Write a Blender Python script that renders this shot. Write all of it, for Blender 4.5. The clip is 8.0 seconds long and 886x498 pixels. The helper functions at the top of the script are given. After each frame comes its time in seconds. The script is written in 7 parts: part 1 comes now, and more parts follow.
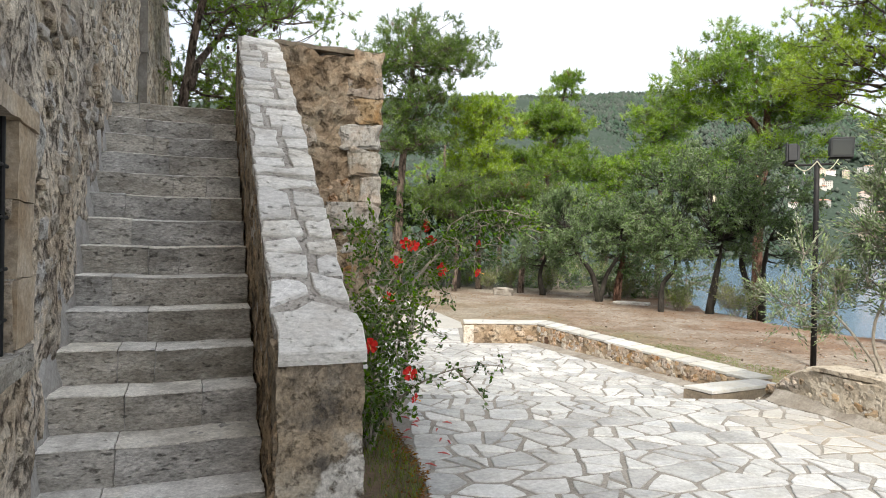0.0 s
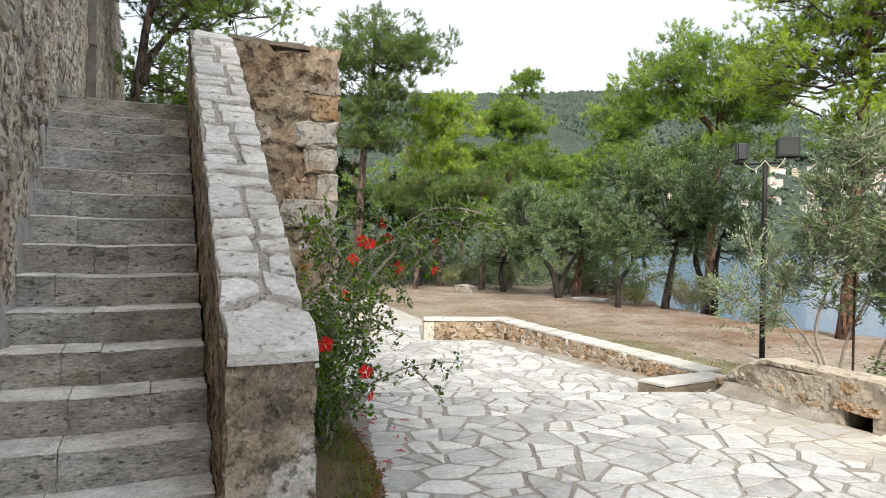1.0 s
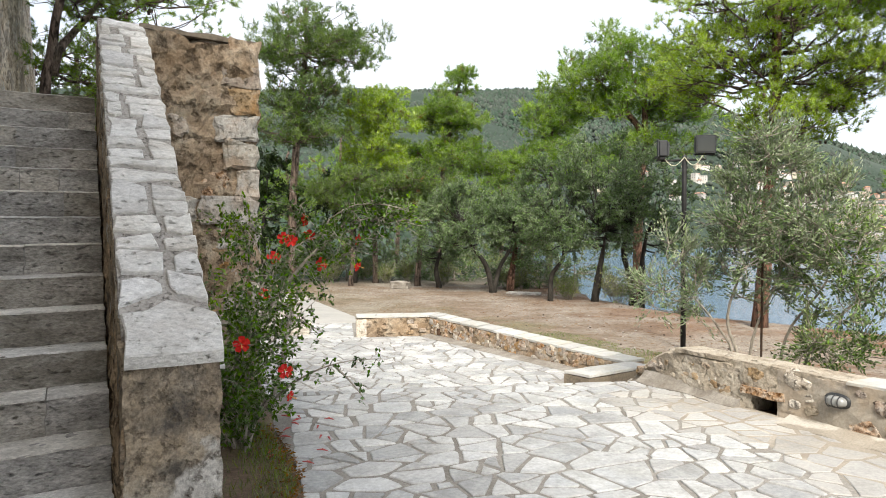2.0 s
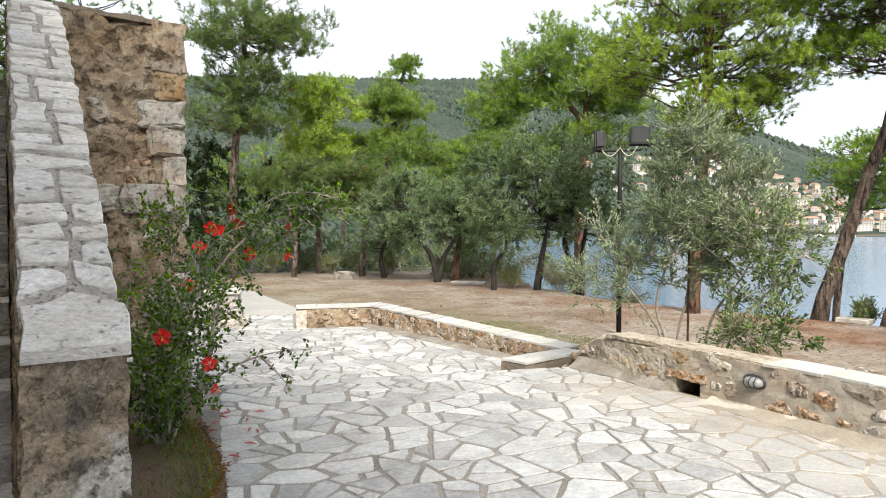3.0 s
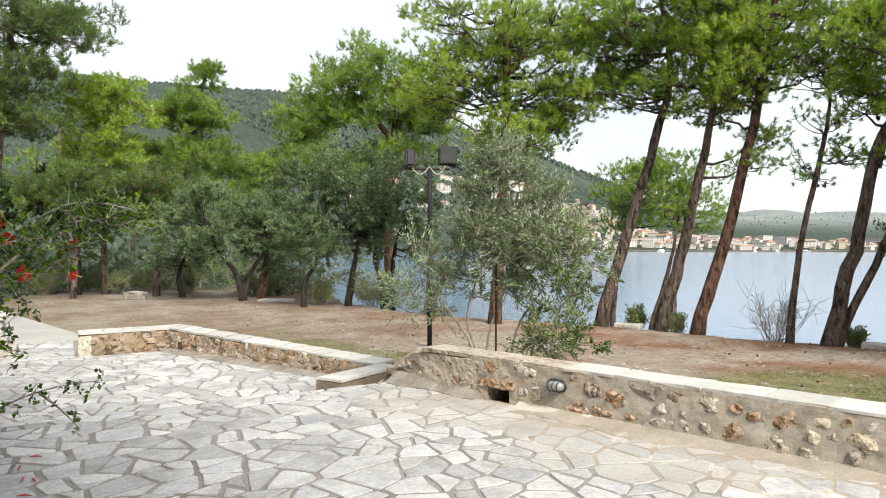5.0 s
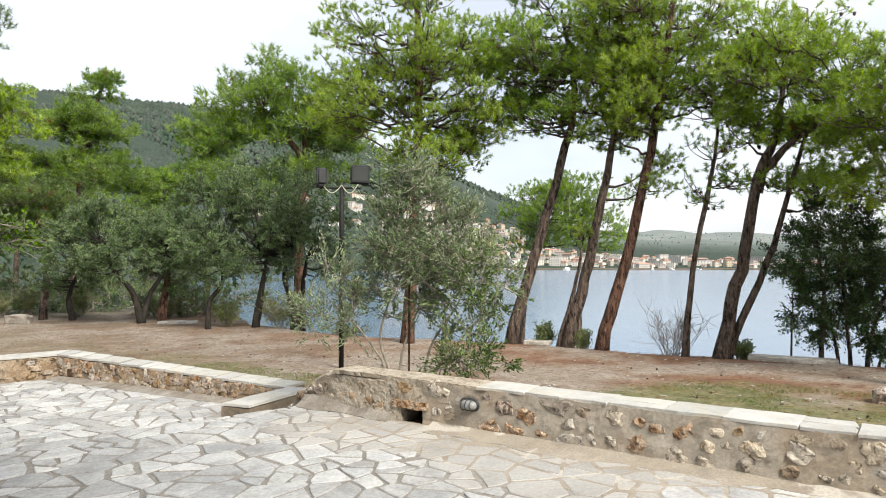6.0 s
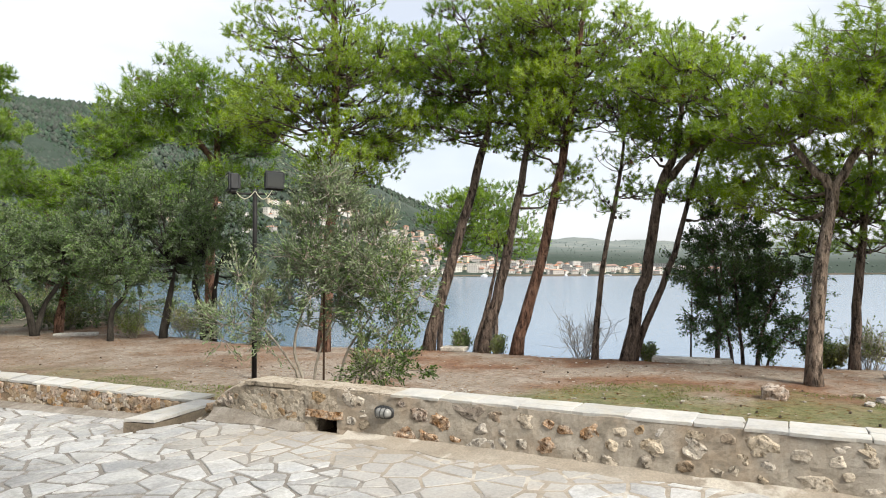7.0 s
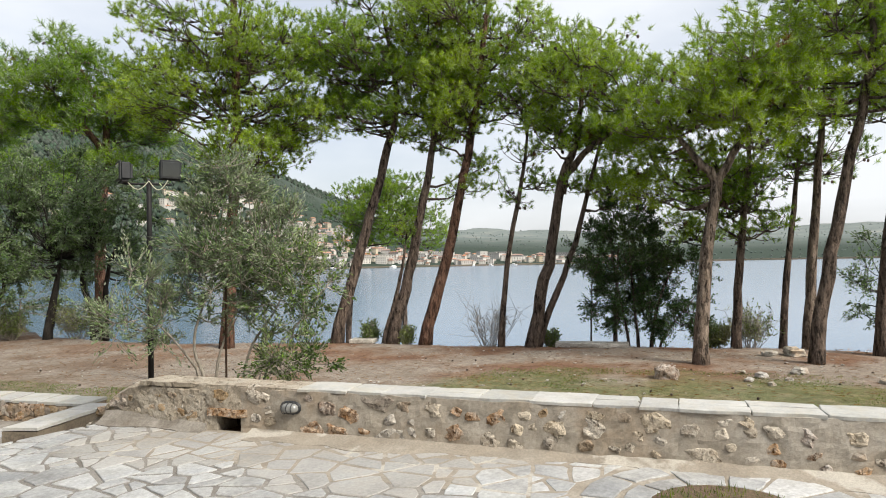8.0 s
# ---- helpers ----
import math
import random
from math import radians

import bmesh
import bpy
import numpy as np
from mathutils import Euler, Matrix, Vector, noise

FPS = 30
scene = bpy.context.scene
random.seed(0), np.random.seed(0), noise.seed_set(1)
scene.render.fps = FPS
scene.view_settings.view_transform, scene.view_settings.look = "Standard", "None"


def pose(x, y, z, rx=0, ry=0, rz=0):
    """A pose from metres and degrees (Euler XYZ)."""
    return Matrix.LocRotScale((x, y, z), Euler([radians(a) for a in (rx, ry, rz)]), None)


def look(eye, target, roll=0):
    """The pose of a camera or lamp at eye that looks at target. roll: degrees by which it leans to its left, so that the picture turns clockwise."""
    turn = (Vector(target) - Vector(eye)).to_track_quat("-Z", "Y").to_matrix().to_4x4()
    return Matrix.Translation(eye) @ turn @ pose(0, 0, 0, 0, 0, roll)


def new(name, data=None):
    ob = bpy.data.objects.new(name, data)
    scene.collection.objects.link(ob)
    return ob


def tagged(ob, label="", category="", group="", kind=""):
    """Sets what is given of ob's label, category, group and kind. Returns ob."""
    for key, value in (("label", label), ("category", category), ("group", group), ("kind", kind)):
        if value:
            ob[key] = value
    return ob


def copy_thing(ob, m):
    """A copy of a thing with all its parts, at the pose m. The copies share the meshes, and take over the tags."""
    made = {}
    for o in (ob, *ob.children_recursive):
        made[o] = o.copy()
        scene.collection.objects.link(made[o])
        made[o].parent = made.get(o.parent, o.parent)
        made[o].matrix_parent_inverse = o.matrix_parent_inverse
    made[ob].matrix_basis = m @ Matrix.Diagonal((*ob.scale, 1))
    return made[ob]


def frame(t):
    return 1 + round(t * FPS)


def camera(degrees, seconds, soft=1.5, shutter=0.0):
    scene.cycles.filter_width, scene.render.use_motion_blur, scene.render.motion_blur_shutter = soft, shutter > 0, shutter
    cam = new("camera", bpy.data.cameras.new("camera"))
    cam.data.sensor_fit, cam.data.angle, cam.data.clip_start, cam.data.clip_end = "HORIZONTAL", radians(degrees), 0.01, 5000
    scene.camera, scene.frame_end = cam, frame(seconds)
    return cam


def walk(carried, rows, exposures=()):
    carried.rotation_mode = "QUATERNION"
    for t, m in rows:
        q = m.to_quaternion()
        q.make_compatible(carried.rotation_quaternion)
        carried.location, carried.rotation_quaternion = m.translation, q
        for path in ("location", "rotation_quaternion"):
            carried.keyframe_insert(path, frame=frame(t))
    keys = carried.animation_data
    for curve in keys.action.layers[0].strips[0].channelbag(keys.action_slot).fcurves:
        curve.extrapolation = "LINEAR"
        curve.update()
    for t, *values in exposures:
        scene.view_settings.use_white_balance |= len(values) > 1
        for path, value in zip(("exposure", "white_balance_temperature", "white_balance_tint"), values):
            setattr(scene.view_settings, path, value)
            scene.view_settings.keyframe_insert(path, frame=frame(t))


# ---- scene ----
cam = camera(69.0, 8.0, 1.0)
# seconds, place, turn about x, y and z in degrees
WAY = [
    (0.0, -0.019, -0.013, 1.486, 89.71, -0.91, -0.28),
    (0.5, -0.018, -0.012, 1.486, 89.36, 0.11, -1.26),
    (1.0, 0.026, -0.024, 1.489, 89.52, -0.72, -3.63),
    (1.5, 0.081, -0.023, 1.490, 89.52, -0.53, -6.89),
    (3.0, 0.279, -0.034, 1.478, 88.35, -0.01, -13.72),
    (3.5, 0.299, -0.039, 1.480, 88.27, 0.06, -18.13),
    (4.0, 0.270, -0.007, 1.479, 88.95, -0.22, -22.75),
    (4.5, 0.236, 0.032, 1.472, 89.12, -0.16, -26.58),
    (6.0, 0.211, 0.066, 1.487, 91.42, 0.08, -38.49),
    (6.5, 0.207, 0.036, 1.490, 91.60, -0.08, -41.62),
    (7.0, 0.213, 0.014, 1.494, 92.01, 0.30, -45.69),
    (7.5, 0.233, 0.014, 1.499, 91.57, 0.67, -49.34),
    (8.0, 0.234, 0.012, 1.489, 91.13, 1.15, -53.77),
]
walk(cam, [(t, pose(x, y, z, rx, ry, rz)) for t, x, y, z, rx, ry, rz in WAY],
     [(0.0, 1.0), (3.5, 1.0), (4.5, 0.95), (6.5, 0.75), (7.5, 0.65), (8.0, 0.53)])

# ---- light: a bright, thinly clouded sky, the sun veiled, behind the walker ----
SUN_AZ, SUN_EL = radians(184), radians(45)
world = bpy.data.worlds.new("sky")
scene.world = world
world.use_nodes = True
wn, wl = world.node_tree.nodes, world.node_tree.links
wn.clear()
sky = wn.new("ShaderNodeTexSky")
sky.sky_type = "NISHITA"
sky.sun_disc = False
sky.sun_elevation, sky.sun_rotation = SUN_EL, SUN_AZ
sky.air_density, sky.dust_density, sky.ozone_density = 1.0, 4.0, 1.0
cloud = wn.new("ShaderNodeMixRGB")
# thin uneven cloud
way = wn.new("ShaderNodeTexCoord")
flat = wn.new("ShaderNodeMapping")
flat.inputs["Scale"].default_value = (1.0, 1.0, 2.6)
veil = wn.new("ShaderNodeTexNoise")
veil.inputs["Scale"].default_value, veil.inputs["Detail"].default_value = 2.2, 5
thick = wn.new("ShaderNodeMapRange")
thick.inputs["From Min"].default_value, thick.inputs["From Max"].default_value = 0.36, 0.62
thick.inputs["To Min"].default_value, thick.inputs["To Max"].default_value = 0.5, 0.82
wl.new(way.outputs["Generated"], flat.inputs[0])
wl.new(flat.outputs[0], veil.inputs["Vector"])
wl.new(veil.outputs["Fac"], thick.inputs["Value"])
wl.new(thick.outputs[0], cloud.inputs["Fac"])
cloud.inputs["Color2"].default_value = (6.6, 6.75, 6.95, 1)
back = wn.new("ShaderNodeBackground")
back.inputs["Strength"].default_value = 0.115
wout = wn.new("ShaderNodeOutputWorld")
wl.new(sky.outputs[0], cloud.inputs["Color1"])
wl.new(cloud.outputs[0], back.inputs[0])
wl.new(back.outputs[0], wout.inputs[0])
sun = new("sun", bpy.data.lights.new("sun", "SUN"))
sun.data.energy, sun.data.angle, sun.data.color = 3.45, radians(20), (1.0, 0.92, 0.79)
sun_from = Vector((math.sin(SUN_AZ) * math.cos(SUN_EL), math.cos(SUN_AZ) * math.cos(SUN_EL), math.sin(SUN_EL)))
sun.matrix_world = look(sun_from * 100, (0, 0, 0))

# ---- materials ----
def mat(name, colors, scale=4.0, fine=40.0, rough=0.85, bump=0.3, depth=0.02, vary=0.0, per="", stretch=(1, 1, 1), stain=None, contrast=0.35, spec=0.3, glow_through=0.0, patch=None, pits=None):
    """A weathered surface: colours blended by a broad noise, a fine grain over it, relief, and a change from piece to piece.
    per: 'object' or 'island'. stain: (colour, scale, amount). patch: (colour, scale, threshold)."""
    m = bpy.data.materials.new(name)
    m.use_nodes = True
    n, l = m.node_tree.nodes, m.node_tree.links
    bsdf = n["Principled BSDF"]
    co = n.new("ShaderNodeTexCoord")
    mp = n.new("ShaderNodeMapping")
    mp.inputs["Scale"].default_value = stretch
    l.new(co.outputs["Object"], mp.inputs[0])
    broad = n.new("ShaderNodeTexNoise")
    broad.inputs["Scale"].default_value, broad.inputs["Detail"].default_value, broad.inputs["Roughness"].default_value = scale, 9, 0.7
    l.new(mp.outputs[0], broad.inputs["Vector"])
    ramp = n.new("ShaderNodeValToRGB")
    el = ramp.color_ramp.elements
    while len(el) < len(colors):
        el.new(0.5)
    for i, c in enumerate(colors):
        el[i].position = 0.36 + 0.28 * i / max(1, len(colors) - 1)
        el[i].color = (*c, 1)
    l.new(broad.outputs["Fac"], ramp.inputs[0])
    col = ramp.outputs[0]
    if stain:
        sn = n.new("ShaderNodeTexNoise")
        sn.inputs["Scale"].default_value, sn.inputs["Detail"].default_value, sn.inputs["Roughness"].default_value = stain[1], 8, 0.72
        l.new(mp.outputs[0], sn.inputs["Vector"])
        sr = n.new("ShaderNodeValToRGB")
        sr.color_ramp.elements[0].position, sr.color_ramp.elements[1].position = 0.47, 0.60
        sr.color_ramp.elements[1].color = (stain[2],) * 3 + (1,)
        l.new(sn.outputs["Fac"], sr.inputs[0])
        mx = n.new("ShaderNodeMixRGB")
        l.new(sr.outputs[0], mx.inputs[0])
        l.new(col, mx.inputs[1])
        mx.inputs[2].default_value = (*stain[0], 1)
        col = mx.outputs[0]
    if patch:
        pn = n.new("ShaderNodeTexNoise")
        pn.inputs["Scale"].default_value, pn.inputs["Detail"].default_value = patch[1], 7
        l.new(mp.outputs[0], pn.inputs["Vector"])
        pr = n.new("ShaderNodeValToRGB")
        pr.color_ramp.elements[0].position, pr.color_ramp.elements[1].position = patch[2], patch[2] + 0.05
        l.new(pn.outputs["Fac"], pr.inputs[0])
        mx = n.new("ShaderNodeMixRGB")
        l.new(pr.outputs[0], mx.inputs[0])
        l.new(col, mx.inputs[1])
        mx.inputs[2].default_value = (*patch[0], 1)
        col = mx.outputs[0]
    grain = n.new("ShaderNodeTexNoise")
    grain.inputs["Scale"].default_value, grain.inputs["Detail"].default_value = fine, 7
    grain.inputs["Roughness"].default_value = 0.7
    l.new(mp.outputs[0], grain.inputs["Vector"])
    gr = n.new("ShaderNodeMapRange")
    gr.inputs["From Min"].default_value, gr.inputs["From Max"].default_value = 0.3, 0.7
    gr.inputs["To Min"].default_value, gr.inputs["To Max"].default_value = 1 - contrast, 1 + contrast
    l.new(grain.outputs["Fac"], gr.inputs["Value"])
    value = gr.outputs[0]
    hollow = None
    if pits:
        # pitted and crumbled: dark hollows between proud lumps
        pv = n.new("ShaderNodeTexNoise")
        pv.inputs["Scale"].default_value, pv.inputs["Detail"].default_value, pv.inputs["Roughness"].default_value = pits[1], 6, 0.62
        l.new(mp.outputs[0], pv.inputs["Vector"])
        hollow = n.new("ShaderNodeMapRange")
        hollow.inputs["From Min"].default_value, hollow.inputs["From Max"].default_value = pits[2] - 0.10, pits[2] + 0.05
        l.new(pv.outputs["Fac"], hollow.inputs["Value"])
        mx = n.new("ShaderNodeMixRGB")
        l.new(hollow.outputs[0], mx.inputs[0])
        mx.inputs[1].default_value = (*pits[0], 1)
        l.new(col, mx.inputs[2])
        col = mx.outputs[0]
    if per:
        rnd = n.new("ShaderNodeObjectInfo" if per == "object" else "ShaderNodeNewGeometry")
        out = rnd.outputs["Random"] if per == "object" else rnd.outputs["Random Per Island"]
        rr = n.new("ShaderNodeMapRange")
        rr.inputs["To Min"].default_value, rr.inputs["To Max"].default_value = 1 - vary, 1 + vary
        l.new(out, rr.inputs["Value"])
        mu = n.new("ShaderNodeMath")
        mu.operation = "MULTIPLY"
        l.new(value, mu.inputs[0])
        l.new(rr.outputs[0], mu.inputs[1])
        value = mu.outputs[0]
    hsv = n.new("ShaderNodeHueSaturation")
    l.new(value, hsv.inputs["Value"])
    l.new(col, hsv.inputs["Color"])
    if per:
        hr = n.new("ShaderNodeMapRange")
        hr.inputs["To Min"].default_value, hr.inputs["To Max"].default_value = 1.5, 0.5
        wh = n.new("ShaderNodeTexWhiteNoise")
        wh.noise_dimensions = "1D"
        l.new(out, wh.inputs["W"])
        l.new(wh.outputs["Value"], hr.inputs["Value"])
        l.new(hr.outputs[0], hsv.inputs["Saturation"])
    l.new(hsv.outputs[0], bsdf.inputs["Base Color"])
    bsdf.inputs["Roughness"].default_value = rough
    bsdf.inputs["Specular IOR Level"].default_value = spec
    if bump:
        add = n.new("ShaderNodeMath")
        add.operation = "MULTIPLY_ADD"
        add.inputs[1].default_value = 0.35
        l.new(grain.outputs["Fac"], add.inputs[0])
        l.new(broad.outputs["Fac"], add.inputs[2])
        bp = n.new("ShaderNodeBump")
        bp.inputs["Strength"].default_value, bp.inputs["Distance"].default_value = bump, depth
        height = add.outputs[0]
        if hollow:
            ad2 = n.new("ShaderNodeMath")
            ad2.operation = "ADD"
            l.new(height, ad2.inputs[0])
            l.new(hollow.outputs[0], ad2.inputs[1])
            height = ad2.outputs[0]
        l.new(height, bp.inputs["Height"])
        l.new(bp.outputs[0], bsdf.inputs["Normal"])
    if glow_through:
        tr = n.new("ShaderNodeBsdfTranslucent")
        l.new(hsv.outputs[0], tr.inputs["Color"])
        mix = n.new("ShaderNodeMixShader")
        mix.inputs[0].default_value = glow_through
        l.new(bsdf.outputs[0], mix.inputs[1])
        l.new(tr.outputs[0], mix.inputs[2])
        l.new(mix.outputs[0], n["Material Output"].inputs[0])
    return m


PAVER = mat("limestone_paver", [(0.319, 0.332, 0.347), (0.395, 0.404, 0.412), (0.430, 0.437, 0.432)], 2.5, 30, 0.6, 0.35, 0.008, 0.22, "object", stain=((0.25, 0.25, 0.245), 3.2, 0.6), contrast=0.26)
PAVER_FAR = mat("limestone_paver_joined", [(0.319, 0.332, 0.347), (0.395, 0.404, 0.412), (0.430, 0.437, 0.432)], 2.5, 30, 0.6, 0.35, 0.008, 0.22, "island", stain=((0.25, 0.25, 0.245), 3.2, 0.6), contrast=0.26)
PAVER_BEIGE = mat("sandy_paver", [(0.295, 0.288, 0.275), (0.345, 0.345, 0.338), (0.37, 0.385, 0.395)], 2.0, 35, 0.75, 0.25, 0.008, 0.14, "object", stain=((0.36, 0.31, 0.25), 4, 0.35), contrast=0.18)
JOINT = mat("joint_mortar", [(0.165, 0.155, 0.14), (0.225, 0.213, 0.196), (0.27, 0.258, 0.24)], 1.6, 70, 0.95, 0.8, 0.012, contrast=0.35)
JOINT_SAND = mat("sandy_cement", [(0.235, 0.207, 0.172), (0.295, 0.265, 0.222), (0.33, 0.303, 0.262)], 2.2, 60, 0.92, 0.4, 0.01, contrast=0.22, stain=((0.22, 0.2, 0.17), 3, 0.6), patch=((0.42, 0.40, 0.36), 2.4, 0.56))
WALKWAY = mat("pale_concrete", [(0.306, 0.306, 0.294), (0.367, 0.361, 0.348)], 1.5, 40, 0.8, 0.15, 0.006, contrast=0.12)
RENDER_OLD = mat("old_rough_masonry", [(0.40, 0.315, 0.228), (0.60, 0.505, 0.385), (0.74, 0.665, 0.56), (0.56, 0.475, 0.38)], 2.2, 34, 0.95, 1.0, 0.06, stretch=(0.85, 0.85, 1.05), contrast=0.45, stain=((0.20, 0.175, 0.155), 2.0, 0.7), patch=((0.54, 0.52, 0.49), 5.0, 0.60), pits=((0.14, 0.108, 0.08), 15.0, 0.43))
DRESSED = mat("dressed_jamb_stone", [(0.300, 0.222, 0.144), (0.420, 0.342, 0.252), (0.480, 0.420, 0.348)], 3.5, 45, 0.9, 0.7, 0.02, contrast=0.35, stain=((0.17, 0.14, 0.11), 3, 0.6))
STEP = mat("weathered_step_stone", [(0.32, 0.298, 0.262), (0.46, 0.437, 0.395), (0.60, 0.575, 0.535)], 5.0, 70, 0.9, 1.0, 0.02, 0.12, "object", stretch=(0.6, 0.6, 1.5), contrast=0.5, stain=((0.18, 0.168, 0.145), 3.0, 0.6), pits=((0.17, 0.155, 0.135), 34, 0.36))
# worn step tops; the skylight they catch is also put into this pale colour
TREAD = mat("worn_skylit_tread", [(0.59, 0.567, 0.52), (0.75, 0.728, 0.675), (0.85, 0.828, 0.775)], 5.0, 60, 0.85, 0.8, 0.015, 0.1, "object", contrast=0.3, stain=((0.28, 0.26, 0.23), 4.0, 0.5))
CEMENT = mat("grey_cement", [(0.30, 0.29, 0.275), (0.38, 0.37, 0.35), (0.43, 0.42, 0.40)], 4, 50, 0.9, 0.5, 0.012, contrast=0.25, stain=((0.22, 0.2, 0.18), 3, 0.5))
PLASTER_BROWN = mat("brown_decayed_plaster", [(0.25, 0.182, 0.118), (0.41, 0.305, 0.197), (0.53, 0.40, 0.262), (0.41, 0.345, 0.275)], 3.5, 40, 0.95, 1.0, 0.04, contrast=0.45, stain=((0.085, 0.075, 0.065), 3.0, 0.85), pits=((0.06, 0.045, 0.03), 11, 0.44))
PIER = mat("grey_black_stained_render", [(0.32, 0.25, 0.165), (0.39, 0.32, 0.235), (0.44, 0.40, 0.33)], 2.4, 60, 0.92, 0.8, 0.02, contrast=0.45, stain=((0.085, 0.078, 0.07), 1.9, 0.9), patch=((0.55, 0.53, 0.49), 3.2, 0.57), pits=((0.15, 0.12, 0.09), 18, 0.42))
CAPSTONE = mat("white_limestone_cap", [(0.55, 0.535, 0.505), (0.68, 0.67, 0.64), (0.76, 0.75, 0.725)], 6, 45, 0.85, 1.0, 0.02, 0.1, "object", stretch=(0.7, 0.7, 1.6), contrast=0.26, stain=((0.50, 0.465, 0.42), 4, 0.4), pits=((0.46, 0.43, 0.39), 24, 0.34))
CAP_MORTAR = mat("cap_mortar", [(0.34, 0.315, 0.285), (0.45, 0.425, 0.39)], 6, 60, 0.95, 0.8, 0.015, contrast=0.35, pits=((0.2, 0.18, 0.16), 30, 0.40))
EARTH_MORTAR = mat("earth_mortar", [(0.233, 0.168, 0.109), (0.335, 0.265, 0.190), (0.391, 0.347, 0.276)], 3.0, 42, 0.95, 1.0, 0.04, contrast=0.35, stain=((0.19, 0.145, 0.105), 3.4, 0.7), pits=((0.12, 0.085, 0.055), 9, 0.42))
RUINSTONE = mat("pale_ruin_stone", [(0.315, 0.29, 0.252), (0.41, 0.392, 0.356), (0.467, 0.453, 0.42)], 5, 40, 0.9, 0.9, 0.025, 0.14, "object", contrast=0.28, stain=((0.38, 0.27, 0.18), 4, 0.5), pits=((0.24, 0.2, 0.16), 18, 0.38))
RUIN_BROWN = mat("brown_ruin_stone", [(0.239, 0.184, 0.129), (0.331, 0.267, 0.198), (0.396, 0.345, 0.285)], 6, 45, 0.92, 0.9, 0.025, 0.16, "object", contrast=0.32, stain=((0.30, 0.19, 0.11), 4, 0.5), pits=((0.15, 0.115, 0.08), 18, 0.40))
WALL_CEMENT = mat("wall_cement", [(0.33, 0.285, 0.225), (0.40, 0.36, 0.30), (0.45, 0.415, 0.36)], 3, 45, 0.93, 0.9, 0.025, contrast=0.28, stain=((0.25, 0.21, 0.16), 3.4, 0.6), pits=((0.22, 0.185, 0.14), 16, 0.38))
WALL_FACE = mat("smooth_wall_pointing", [(0.305, 0.272, 0.226), (0.365, 0.335, 0.29), (0.405, 0.38, 0.34)], 2.2, 40, 0.93, 0.6, 0.02, contrast=0.2, stain=((0.34, 0.25, 0.165), 1.5, 0.4), patch=((0.27, 0.245, 0.205), 4.0, 0.60))
RUBBLE = mat("rubble_stone", [(0.365, 0.318, 0.258), (0.473, 0.433, 0.376), (0.542, 0.492, 0.422)], 9, 50, 0.9, 1.0, 0.025, 0.2, "object", contrast=0.35, pits=((0.20, 0.16, 0.12), 24, 0.40))
RUBBLE_RED = mat("ochre_rubble_stone", [(0.329, 0.204, 0.125), (0.454, 0.346, 0.260), (0.535, 0.478, 0.426)], 12, 60, 0.9, 1.0, 0.03, 0.15, "object", contrast=0.35, pits=((0.16, 0.09, 0.05), 26, 0.44))
COPING = mat("coping_limestone", [(0.353, 0.361, 0.358), (0.424, 0.429, 0.420), (0.467, 0.469, 0.455)], 4, 40, 0.7, 0.35, 0.008, 0.12, "object", contrast=0.14, stain=((0.40, 0.37, 0.31), 5, 0.45))
SKIRT_GREY = mat("dirty_grey_cement", [(0.17, 0.155, 0.135), (0.235, 0.22, 0.198), (0.29, 0.275, 0.25)], 3, 45, 0.93, 0.6, 0.02, contrast=0.25, stain=((0.12, 0.10, 0.08), 4, 0.5))
DARK_FACE = mat("dark_weathered_stone", [(0.12, 0.10, 0.08), (0.2, 0.17, 0.13)], 4, 40, 0.9, 0.4, 0.01, contrast=0.3)
SOIL = mat("bed_soil", [(0.085, 0.06, 0.04), (0.14, 0.10, 0.07), (0.11, 0.10, 0.05)], 4, 50, 1.0, 0.8, 0.03, contrast=0.4)
BARK = mat("pine_bark", [(0.073, 0.055, 0.045), (0.132, 0.10, 0.081), (0.195, 0.152, 0.124)], 9, 40, 0.95, 1.0, 0.05, stretch=(1.5, 1.5, 0.4), contrast=0.5, pits=((0.019, 0.013, 0.010), 10, 0.45))
BARK_RED = mat("red_pine_bark", [(0.085, 0.047, 0.033), (0.155, 0.084, 0.058), (0.205, 0.13, 0.094)], 9, 40, 0.95, 1.0, 0.05, stretch=(1.5, 1.5, 0.4), contrast=0.5, pits=((0.028, 0.013, 0.008), 10, 0.45))
BARK_PALE = mat("pale_bark", [(0.125, 0.094, 0.072), (0.205, 0.16, 0.128), (0.28, 0.228, 0.186)], 9, 40, 0.95, 1.0, 0.05, stretch=(1.5, 1.5, 0.4), contrast=0.5, pits=((0.051, 0.040, 0.033), 10, 0.45))
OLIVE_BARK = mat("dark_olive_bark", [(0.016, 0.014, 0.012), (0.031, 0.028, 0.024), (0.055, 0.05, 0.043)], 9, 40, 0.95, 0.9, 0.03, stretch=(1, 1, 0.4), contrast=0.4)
BARK_GREY = mat("grey_shrub_bark", [(0.150, 0.131, 0.112), (0.275, 0.250, 0.213), (0.375, 0.344, 0.300)], 14, 60, 0.9, 0.5, 0.01, stretch=(1, 1, 0.3), contrast=0.3)


def leafy(name, colors, vary=0.35, through_=0.42, rough=0.6):
    return mat(name, colors, 0.9, 6, rough, 0, 0, vary, "island", contrast=0.2, spec=0.12, glow_through=through_)


